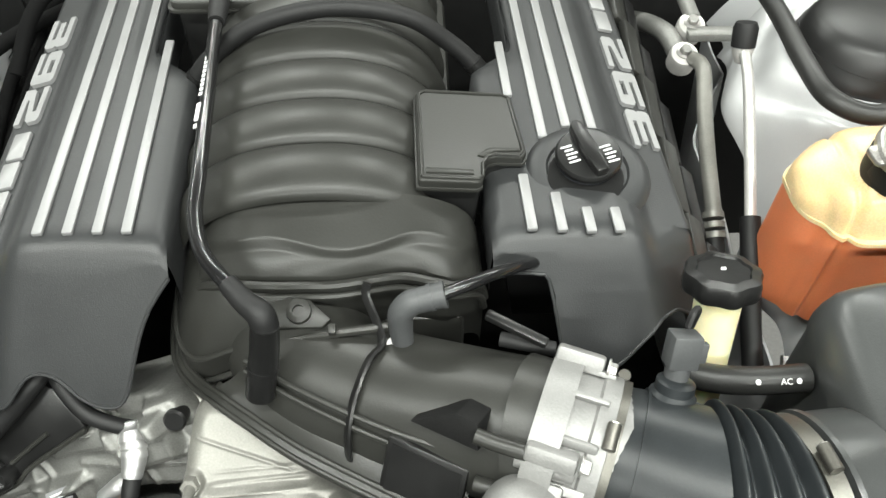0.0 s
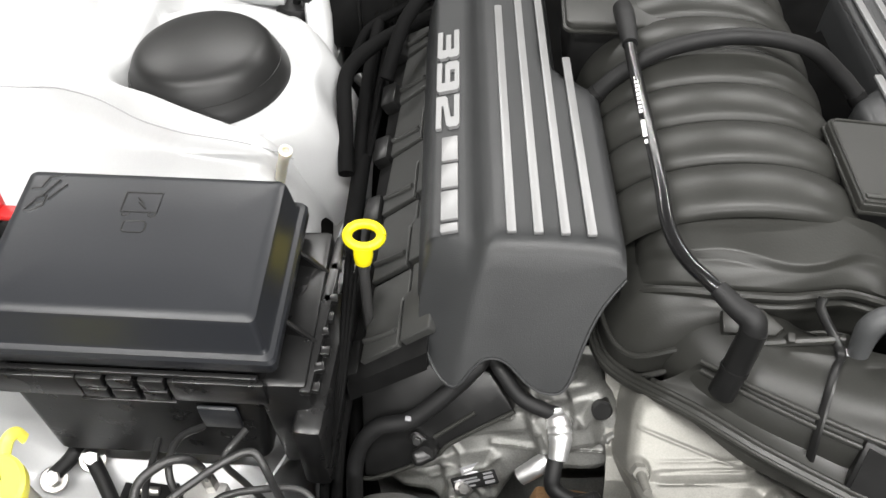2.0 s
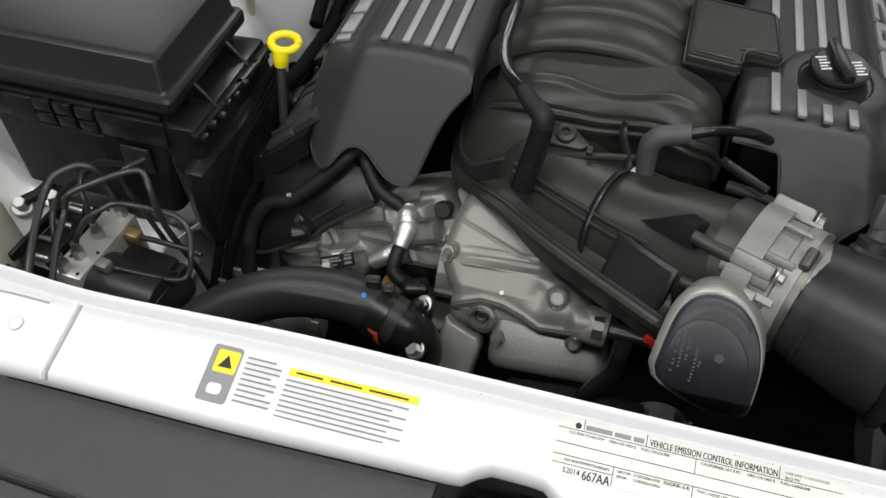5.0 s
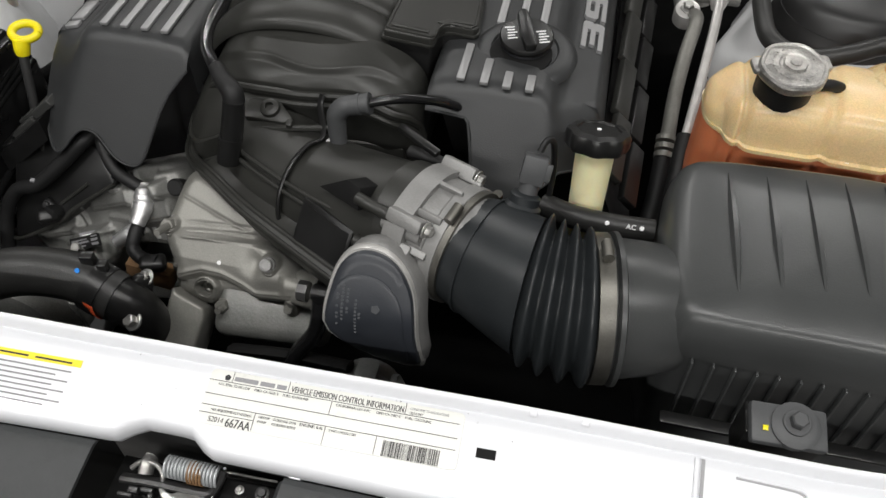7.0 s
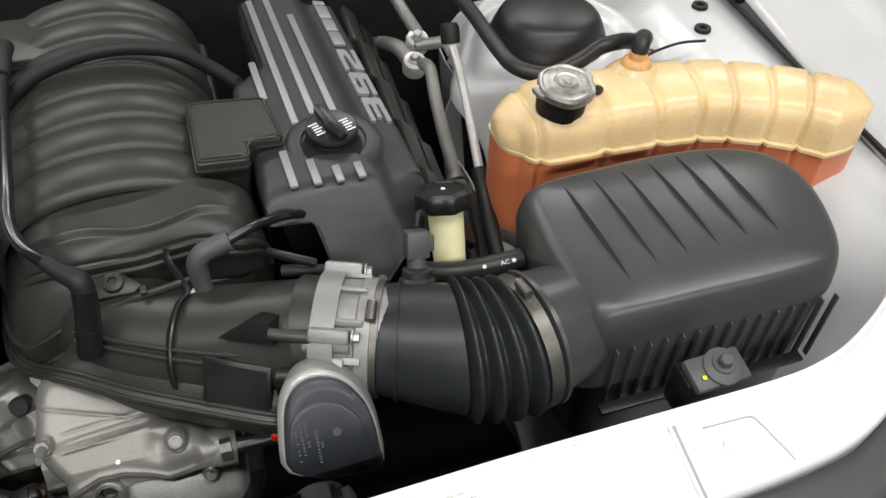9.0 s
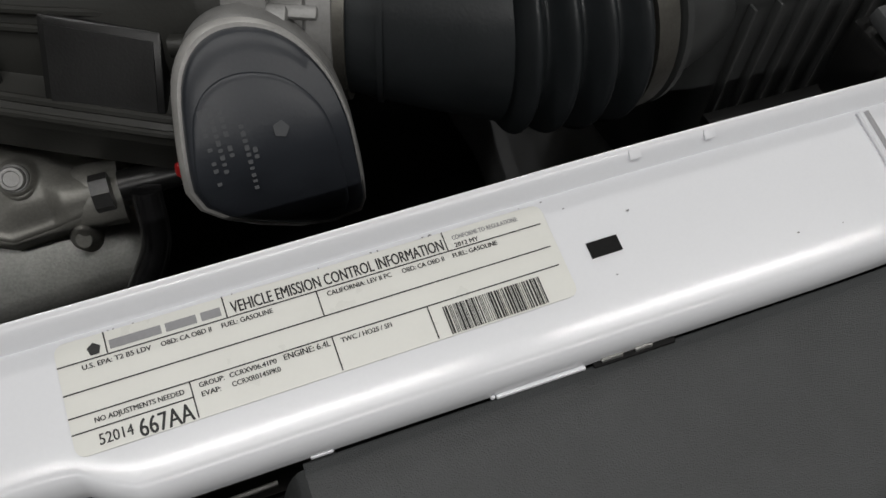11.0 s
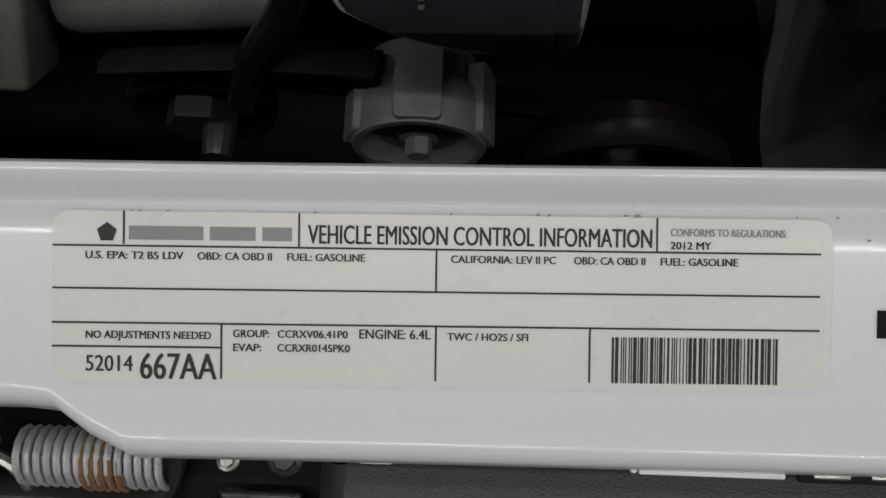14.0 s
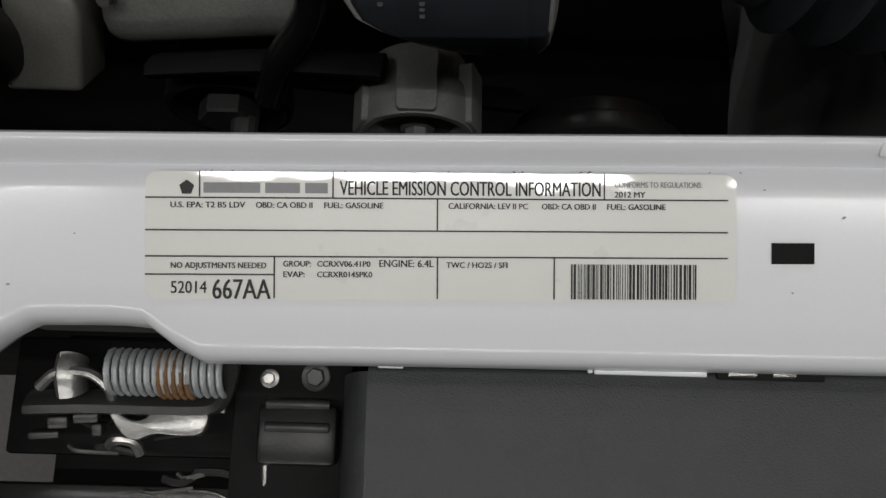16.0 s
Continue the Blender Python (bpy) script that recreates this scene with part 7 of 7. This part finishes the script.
part("label_bars", bars([(-0.012, 0.001 - 0.004 * i, 0.020 - 0.004 * i, 0.002) for i in range(2)], frame_of((0.93, 0.35, 0.1), (-0.2, 0.7, 0.7), (-0.334, 0.322, 0.893)), 0.0003), "white", front)

# water pump and thermostat casting
pump = thing("water_pump", "cast aluminium water pump housing with bosses and bolts", "water pump", (-0.12, 0.26, 0.9))


PM = frame_of((1, 0, 0), (0, 0.722, 0.692), (-0.120, 0.270, 0.960))
PUMP = smooth_line([(-0.086, 0.026, 0), (-0.083, 0.055, 0), (-0.078, 0.082, 0), (-0.066, 0.092, 0), (-0.050, 0.091, 0), (-0.015, 0.072, 0), (0.022, 0.051, 0), (0.026, 0.040, 0), (0.030, 0.030, 0), (0.050, 0.020, 0), (0.070, 0.008, 0), (0.088, 0.004, 0), (0.092, -0.018, 0), (0.080, -0.026, 0), (0.074, -0.040, 0), (0.058, -0.046, 0), (0.035, -0.044, 0), (0.010, -0.050, 0), (-0.012, -0.056, 0), (-0.032, -0.048, 0), (-0.058, -0.046, 0), (-0.068, -0.034, 0), (-0.066, -0.012, 0), (-0.076, 0.006, 0), (-0.086, 0.026, 0)], 3)
PX, PY = np.array([q.x for q in PUMP]), np.array([q.y for q in PUMP])


def pump_height(a, b):
    h = float(np.interp(b, (-0.055, -0.03, 0.0, 0.022, 0.030, 0.036, 0.060, 0.095), (-0.004, 0.003, 0.011, 0.010, 0.002, 0.000, -0.008, -0.020)))
    ledge = float(np.interp(a, (-0.07, -0.056, -0.034, -0.012, 0.010, 0.026, 0.050, 0.075, 0.095), (-0.026, -0.021, -0.013, -0.014, -0.021, -0.029, -0.0265, -0.0225, -0.024)))
    h += 0.012 * (soft_step((b - ledge + 0.005) / 0.009) - 1) * (0.35 + 0.65 * soft_step((0.066 - a) / 0.012))
    h += 0.0016 * math.exp(-((b - ledge - 0.004) / 0.0030) ** 2)
    for b0, s, amp in ((0.0245, 0.06, 0.0018), (0.0330, 0.07, 0.0016), (0.0405, 0.06, 0.0010)):
        if -0.064 < a < 0.022:
            h += amp * math.exp(-((b - b0 - s * a) / 0.0014) ** 2) * soft_step((0.022 - a) / 0.01) * soft_step((a + 0.064) / 0.01)
    rib = 0.065 + (a + 0.080) * -0.335
    if -0.076 < a < 0.010:
        h += 0.0016 * math.exp(-((b - rib) / 0.0016) ** 2) * soft_step((0.010 - a) / 0.012)
    h += 0.006 * math.exp(-(((a - 0.040) / 0.030) ** 2 + ((b + 0.006) / 0.012) ** 2))
    h += 0.010 * soft_step((a - 0.050) / 0.012) * math.exp(-((b + 0.012) / 0.014) ** 2)
    h -= 0.006 * math.exp(-(((a - 0.022) / 0.010) ** 2 + ((b - 0.004) / 0.014) ** 2))
    for a0, b0, r, amp in ((0.040, 0.009, 0.010, 0.007), (0.063, -0.035, 0.009, 0.008), (-0.031, -0.031, 0.0145, 0.008), (-0.011, -0.046, 0.0085, 0.010), (-0.076, 0.030, 0.009, 0.007)):
        h += amp * soft_step((r - math.hypot(a - a0, b - b0)) / 0.004 + 0.5)
    hole = math.hypot((a + 0.033), (b + 0.030))
    h -= 0.016 * soft_step((0.0095 - hole) / 0.0018 + 0.5)
    if hole < 0.007:
        h += 0.0025 * math.exp(-((hole - 0.005) / 0.0012) ** 2)
    inside = inside_of(PX, PY, a, b)
    return h - 0.050 * (1 - soft_step((inside + 0.0035) / 0.006)) ** 2 - 0.010 * max(0.0, 1 - max(0.0, inside) / 0.015) ** 2


part("housing", sheet(lambda a, b: PM @ Vector((a, b, pump_height(a, b))), lin(-0.095, 0.100, 210), lin(-0.064, 0.100, 176), 0.004), "cast", pump, "lumpy cast pump housing", 80)
part("plate", plate([(-0.067, -0.034), (-0.060, -0.040), (-0.029, -0.050), (-0.027, -0.060), (-0.034, -0.104), (-0.078, -0.104), (-0.070, -0.060)], PM @ Matrix.Translation((0, 0, 0.003)), 0.040, 0.004, segments=3), "cast", pump, "flat machined plate")
part("lower_body", block((0.12, 0.06, 0.08), (-0.082, 0.262, 0.892), 0.014, (30, 0, 4), 0.9, None, 3), "cast_dark", pump)
face_up = PM.to_3x3() @ Vector((0, 0, 1))
q = PM @ Vector((0.040, 0.009, pump_height(0.040, 0.009) - 0.001))
part("bolt", lathe([(0.0082, 0), (0.0082, 0.004), (0.0074, 0.005), (0.0070, 0.005), (0.0070, 0.0085), (0.0062, 0.0100), (0.0046, 0.0102), (0.0042, 0.0094), (0.0005, 0.0092)], frame_of((1, 0, 0), face_up.cross(Vector((1, 0, 0))), q), 20), "bright", pump)
part("collar", tube([PM @ Vector((0.058, -0.010, -0.004)), PM @ Vector((0.076, -0.011, 0.000)), PM @ Vector((0.0915, -0.012, 0.000))], [0.0170, 0.0195, 0.0200], 32, 4), "cast", pump, "round machined collar")
for a, b in ((0.063, -0.035), (0.006, -0.034)):
    q = PM @ Vector((a, b, pump_height(a, b) - 0.0012))
    part("boss", lathe([(0.0050, 0), (0.0050, 0.0030), (0.0043, 0.0036), (0.0005, 0.0036)], frame_of((1, 0, 0), face_up.cross(Vector((1, 0, 0))), q), 20), "cast", pump)
for a, b, ln in ((-0.076, 0.030, 0.030), (-0.011, -0.046, 0.016)):
    q = PM @ Vector((a, b, pump_height(a, b) - 0.001))
    lean = (face_up + Vector((0.08, -0.45, 0.0))).normalized()
    m = frame_of((1, 0, 0), Vector((0, 0.7, 0.7)), q)
    part("stud_nut", lathe([(0.0078, -0.002), (0.0078, 0.005), (0.0068, 0.007)], m, 6), "cast", pump)
    part("stud", tube([q, q + lean * ln * 0.5, q + lean * ln], [0.0050, 0.0042, 0.0034], 12), "cast", pump)
for a, b in ((-0.015, 0.001), (0.008, 0.047)):
    part("paint_dot", lathe([(0.0022, 0), (0.0022, 0.0008)], PM @ Matrix.Translation((a, b, pump_height(a, b) - 0.0002)), 10), "white", pump)
stub = thing("coolant_pipe", "black coolant pipe stub with a red connector", "pipe", (-0.02, 0.23, 0.95))
part("nut", lathe([(0.011, 0), (0.011, 0.010)], frame_of((0, 0, 1), (0, 1, 0), (-0.032, 0.245, 0.972)), 8), "dark_steel", stub)
part("plug", tube([(-0.026, 0.245, 0.974), (-0.010, 0.244, 0.975), (0.012, 0.243, 0.976)], [0.009, 0.0085, 0.0075], 12), "plastic", stub)
part("red_clip", block((0.014, 0.015, 0.020), (0.0120, 0.243, 0.980), 0.003, (10, 10, -5)), "red", stub, "red locking clip")
part("hose", tube([(-0.012, 0.228, 0.985), (-0.016, 0.212, 0.955), (-0.034, 0.198, 0.93), (-0.045, 0.190, 0.90)], 0.0085, 14), "sheen", stub)

# ---- upper radiator hose with its thermostat elbow ----
upper = thing("upper_radiator_hose", "thick black rubber radiator hose with spring clamp", "hose", (-0.34, 0.22, 0.9400))
way = [(-0.224, 0.208, 0.9540), (-0.262, 0.214, 0.9660), (-0.300, 0.214, 0.9680), (-0.342, 0.206, 0.9650), (-0.385, 0.188, 0.9540), (-0.420, 0.165, 0.9350), (-0.452, 0.135, 0.9050), (-0.475, 0.10, 0.8700)]
part("hose", tube(way, 0.0255, 26, 60, None, lambda s: 0.00002 * math.sin(s * 2 * math.pi / 0.0042)), "hose", upper, angle=60)
part("clamp_band", tube([(-0.236, 0.209, 0.9580), (-0.252, 0.212, 0.9630)], 0.0272, 26, 3), "plastic", upper, "black spring clamp")
part("clamp_ear", block((0.014, 0.010, 0.016), (-0.252, 0.222, 0.9920), 0.002, (0, 0, 10)), "plastic", upper)
part("clamp_ear", block((0.010, 0.010, 0.012), (-0.236, 0.220, 0.9880), 0.002, (0, 0, 10)), "plastic", upper)
part("red_mark", sheet(lambda u, a: Vector((-0.236 - 0.013 * u, 0.209 + 0.003 * u, 0.958 + 0.004 * u)) + Vector((0, -math.cos(a), math.sin(a))) * 0.0276, lin(0, 1, 5), lin(-1.1, 0.35, 12), 0.0006, down=(0, 1, 0)), "orange", upper, "orange-red paint mark")
part("dot", lathe([(0.0026, 0), (0.0026, 0.001)], frame_of((1, 0, 0), (0, 0.62, 0.78), (-0.2565, 0.2075, 0.9905)), 12), "blue", upper, "small blue dot")
thermo = thing("thermostat_housing", "black thermostat elbow bolted to the water pump", "thermostat housing", (-0.21, 0.21, 0.93))
part("elbow", tube([(-0.236, 0.209, 0.958), (-0.219, 0.207, 0.951), (-0.206, 0.209, 0.934), (-0.204, 0.214, 0.90)], [0.0235, 0.0235, 0.0225, 0.0225], 20), "plastic", thermo)
part("flange", plate(rounded(0.022, 0.066, 0.010), frame_of((0.45, 0.35, -0.3), (0.1, 0.6, 0.7), (-0.207, 0.214, 0.938)), 0.012, 0.003), "plastic", thermo)
bolt("bolt", Vector((-0.201, 0.190, 0.946)), (-0.3, -0.5, 0.8), 0.007, 0.010, thermo)
bolt("bolt", Vector((-0.207, 0.238, 0.955)), (-0.3, -0.5, 0.8), 0.006, 0.008, thermo)

# ---- looms at the front of the head ----
loom = thing("engine_loom", "black convoluted cable loom leaving the coil cover", "cable loom", (-0.38, 0.36, 0.9))
part("branch", tube([(-0.325, 0.40, 0.995), (-0.338, 0.378, 0.994), (-0.362, 0.362, 0.972), (-0.398, 0.346, 0.942), (-0.432, 0.344, 0.925), (-0.452, 0.330, 0.89), (-0.455, 0.30, 0.83)], 0.0085, 12), "rubber", loom)
part("branch", tube([(-0.325, 0.39, 0.995), (-0.312, 0.372, 0.988), (-0.296, 0.358, 0.974), (-0.275, 0.352, 0.965), (-0.262, 0.352, 0.958)], 0.0072, 12), "rubber", loom)
part("tape", block((0.006, 0.005, 0.003), (-0.400, 0.343, 0.9505), 0.001), "greyink", loom, "pale tape mark")
part("connector", block((0.026, 0.018, 0.016), (-0.385, 0.325, 0.912), 0.006, (20, 0, 30), 0.9, None, 3), "plastic", loom)
foil = thing("heat_shield_sleeve", "crumpled silver foil heat sleeve on a black cable", "heat sleeve", (-0.26, 0.33, 0.93))
part("sleeve", tube([(-0.2625, 0.356, 0.962), (-0.260, 0.345, 0.957), (-0.258, 0.330, 0.949), (-0.260, 0.314, 0.940)], [0.0068, 0.0118, 0.0108, 0.0085], 16, 8, None, lambda s: 0.0004 * math.sin(900 * s) + 0.0003 * math.sin(1700 * s)), "foil", foil)
part("sleeve", tube([(-0.266, 0.322, 0.926), (-0.277, 0.317, 0.917), (-0.292, 0.311, 0.906)], [0.008, 0.0095, 0.0085], 14, 8, None, lambda s: 0.00015 * math.sin(1100 * s)), "foil", foil)
part("cable", tube([(-0.260, 0.320, 0.937), (-0.263, 0.308, 0.928), (-0.262, 0.296, 0.918), (-0.245, 0.287, 0.915), (-0.225, 0.285, 0.92)], 0.0078, 12), "rubber", foil)
part("plug", block((0.030, 0.020, 0.018), (-0.232, 0.283, 0.916), 0.006, (10, 0, 20), 0.9, None, 3), "plastic", foil)

# alternator low down, partly behind the hose
alt = thing("alternator", "cast aluminium alternator with cooling slots", "alternator", (-0.42, 0.24, 0.78))
mal = frame_of((1, 0, 0), (0, 0.2, 0.98), (-0.415, 0.245, 0.80))
part("body", lathe([(0.055, -0.06), (0.062, -0.05), (0.064, 0.0), (0.060, 0.02), (0.045, 0.028), (0.03, 0.03)], mal, 36), "cast_dark", alt)
for k in range(12):
    a = radians(30 * k)
    part("fin", block((0.010, 0.004, 0.07), tuple(mal @ Vector((0.062 * math.cos(a), 0.062 * math.sin(a), -0.02))), 0.001, (0, 0, 0)), "cast_dark", alt)
part("spring_band", tube([(-0.435, 0.27, 0.864), (-0.41, 0.272, 0.868), (-0.385, 0.268, 0.864)], 0.005, 10, 10, None, lambda s: 0.0012 * math.sin(1500 * s)), "dark_steel", alt)

# fan shroud and pulleys in the dark gap behind the panel
shr = thing("fan_shroud", "black plastic radiator fan shroud behind the white panel", "fan shroud", (0.0, 0.13, 0.9))
part("face", block((0.95, 0.02, 0.45), (-0.06, 0.135, 0.62), 0.006), "plastic", shr)
for k in range(6):
    part("stiffener", block((0.006, 0.022, 0.10), (-0.40 + 0.14 * k, 0.15, 0.80), 0.002), "plastic", shr)
def belt_pulley(name, label, at, axis, r, length, mat, ribs, cat="pulley"):
    """A pulley whose axis leans forward, with raised bars along its rim."""
    ob = thing(name, label, cat, at)
    m = frame_of((1, 0, 0), Vector(axis).cross(Vector((1, 0, 0))), at)
    part("hub", lathe([(r * 0.70, -length), (r * 0.80, -length * 0.98), (r * 0.84, -length * 0.62), (r * 0.92, -length * 0.56), (r * 0.97, -length * 0.50), (r, -length * 0.3), (r, -0.003), (r * 0.96, 0.0), (r * 0.86, 0.0), (r * 0.80, -0.003), (r * 0.60, -0.007), (r * 0.001, -0.007)], m, 48), mat, ob, angle=30)
    for k in range(ribs):
        a = radians(90 + 360 / ribs * k)
        c = m @ Vector((r * 0.955 * math.cos(a), r * 0.955 * math.sin(a), -length * 0.42))
        part("bar", plate(rounded(r * 0.66, length * 0.80, 0.003, 3), frame_of(m.to_3x3() @ Vector((-math.sin(a), math.cos(a), 0)), m.to_3x3() @ Vector((0, 0, 1)), c + (c - m @ Vector((0, 0, -length * 0.42))) * 0.10), 0.008, 0.0025, segments=3), mat, ob)
    bolt("bolt", m @ Vector((0, 0, -0.007)), m.to_3x3() @ Vector((0, 0, 1)), r * 0.20, r * 0.34, ob, mat)
    return ob


belt_pulley("idler_pulley", "grey castellated pulley hub with a centre bolt", (0.038, 0.172, 0.890), (0, -0.998, 0.06), 0.0335, 0.046, "hub_grey", 5)
lower_pulley = thing("belt_pulley", "dark worn belt pulley with a steel centre bolt", "pulley", (-0.075, 0.19, 0.868))
mlp = frame_of((1, 0, 0), Vector((0, -0.998, 0.06)).cross(Vector((1, 0, 0))), (-0.077, 0.196, 0.862))
part("disc", lathe([(0.030, -0.02), (0.037, -0.018), (0.0385, -0.004), (0.037, 0.0), (0.034, 0.001), (0.033, -0.006), (0.018, -0.008), (0.001, -0.008)], mlp, 44), "plastic", lower_pulley, "shallow dark disc", 30)
part("hub", lathe([(0.0185, -0.008), (0.0185, 0.006), (0.017, 0.008), (0.001, 0.008)], mlp, 6), "dark_steel", lower_pulley, "six-sided hub", 25)
part("bolt", lathe([(0.0085, 0.006), (0.0080, 0.020), (0.0070, 0.024), (0.001, 0.024)], mlp @ pose(0.010, 0.0, 0.0), 12), "dark_steel", lower_pulley, "dark bolt end", 25)
belt_pulley("belt_pulley", "large dark belt pulley in the gap behind the panel", (0.150, 0.180, 0.815), (0, -0.998, 0.06), 0.062, 0.03, "plastic", 0)
belt = thing("drive_belt", "black rubber drive belt between the pulleys", "belt", (0.0, 0.205, 0.9))
# both runs take the depth-shade black in place of rubber to stay dim
part("far_run", tube([(-0.10, 0.216, 0.880), (-0.02, 0.214, 0.872), (0.10, 0.212, 0.85)], 0.006, 8, 4, None, None, 2.2), "dark", belt)
part("run", tube([(-0.11, 0.205, 0.903), (-0.04, 0.203, 0.917), (0.02, 0.200, 0.921)], 0.006, 8, 4, None, None, 2.2), "dark", belt)

# ---- bonnet latch in the gap of the shroud ----
latch = thing("bonnet_latch", "dark steel bonnet latch with a coil spring", "latch", (-0.05, 0.01, 0.98))
def turns(x0, x1, n, r, cy, cz):
    return [(x0 + (x1 - x0) * t, cy + r * math.cos(t * 2 * math.pi * n), cz + r * math.sin(t * 2 * math.pi * n)) for t in lin(0, 1, n * 12 + 1)]


part("spring", tube(turns(-0.0785, -0.0325, 15, 0.0082, 0.0185, 1.008), 0.00130, 8, 1), "spring", latch, "grey coil spring")
part("rusty_stretch", tube(turns(-0.0585, -0.0450, 5, 0.0085, 0.0178, 1.0076), 0.0012, 8, 1), "rust", latch, "rusty stretch of the spring")
part("pivot", tube([(-0.096, 0.024, 1.004), (-0.0955, 0.017, 1.006), (-0.095, 0.010, 1.003)], 0.0048, 10, 3, None, None, 1.3), "steel", latch)
part("bent_rod", tube([(-0.108, 0.012, 1.004), (-0.100, 0.0175, 1.008), (-0.088, 0.0178, 1.008), (-0.081, 0.013, 1.005), (-0.080, 0.008, 1.0)], 0.0022, 8, 6), "steel", latch, "bent steel rod")
part("arm", tube([(-0.115, 0.006, 0.996), (-0.090, 0.007, 0.998), (-0.06, 0.007, 0.998), (-0.04, 0.008, 0.999), (-0.034, 0.014, 1.004), (-0.032, 0.024, 1.008)], 0.0036, 8, 6, None, None, 1.8), "dark_steel", latch, "dark pressed lever")
part("cover_plate", plate([(-0.034, 0.025), (0.014, 0.026), (0.016, -0.03), (-0.034, -0.03)], pose(0, 0, 0.9905, 0, 0, 0), 0.004, 0.001), "dark", latch, "dark pressed steel plate")
part("plate_edge", tube([(-0.036, 0.004, 1.0), (-0.0345, 0.016, 1.003), (-0.031, 0.0245, 1.005), (-0.01, 0.0255, 1.005), (0.012, 0.0262, 1.005)], 0.0011, 6, 5), "steel", latch, "worn bright plate edge")
part("hook", plate([(q.x, q.y) for q in smooth_line([(-0.081, 0.0075, 0), (-0.077, 0.003, 0), (-0.071, 0.0, 0), (-0.066, 0.001, 0), (-0.062, 0.0045, 0), (-0.052, 0.0060, 0), (-0.042, 0.0045, 0), (-0.043, -0.004, 0), (-0.052, -0.0055, 0), (-0.062, -0.0050, 0), (-0.069, -0.0075, 0), (-0.075, -0.005, 0), (-0.081, 0.003, 0), (-0.0825, 0.007, 0)], 3)], pose(0, 0, 1.0015, 0, 0, 0), 0.005, 0.0012), "steel", latch, "bright worn steel hook")
for bx, by, w, h in ((-0.103, -0.001, 0.008, 0.005), (-0.092, 0.001, 0.010, 0.004), (-0.087, -0.0035, 0.004, 0.005), (-0.108, -0.006, 0.012, 0.003)):
    part("tooth", block((w, h, 0.008), (bx, by, 0.993), 0.001, (12, 6, 4)), "dark_steel", latch)
part("curl", tube([(-0.083, -0.010, 0.990), (-0.079, -0.0075, 0.994), (-0.073, -0.0085, 0.992), (-0.071, -0.013, 0.988)], 0.0024, 8, 5), "steel", latch)
bolt("bolt", Vector((-0.001, 0.0195, 0.9905)), (0, -0.1, 1), 0.0040, 0.004, latch, "dark_steel")
bolt("bolt", Vector((-0.020, 0.0185, 0.9905)), (0, -0.1, 1), 0.0026, 0.003, latch, "steel")
part("base_plate", block((0.15, 0.050, 0.006), (-0.060, 0.010, 0.968), 0.002), "dark", latch)
random.seed(5)
for k in range(9):
    bx, by = random.uniform(-0.112, -0.040), random.uniform(-0.028, 0.000)
    part("worn_edge", tube([(bx, by, 0.984), (bx + random.uniform(0.004, 0.012), by + random.uniform(-0.002, 0.002), 0.986), (bx + random.uniform(0.012, 0.022), by + random.uniform(-0.004, 0.003), 0.984)], random.uniform(0.0007, 0.0018), 6, 4), random.choice(("steel", "dark_steel", "dark_steel")), latch)
part("upright_rod", tube([(-0.020, -0.012, 0.99), (-0.0195, -0.022, 0.99), (-0.0195, -0.04, 0.985)], 0.0011, 6, 4), "steel", latch)
part("lower_bar", block((0.16, 0.008, 0.010), (-0.075, -0.030, 0.978), 0.002), "dark_steel", latch)
for k in range(2):
    part("connector_rail", block((0.026, 0.004, 0.005), (-0.006, 0.008 - 0.009 * k, 1.000), 0.001), "plastic", latch)
part("connector", block((0.032, 0.024, 0.02), (-0.006, -0.004, 0.991), 0.003), "plastic", latch, "black plug connector")
part("back_plate", block((0.19, 0.004, 0.10), (-0.055, 0.046, 0.965), 0.001), "dark_steel", latch)
part("dark_tray", block((0.165, 0.20, 0.006), (-0.047, -0.06, 0.930), 0.001), "dark", latch)
# the latch sits under the panel's raised edge
latch.matrix_basis = Matrix.Translation((-0.046, 0.020, 0.98))
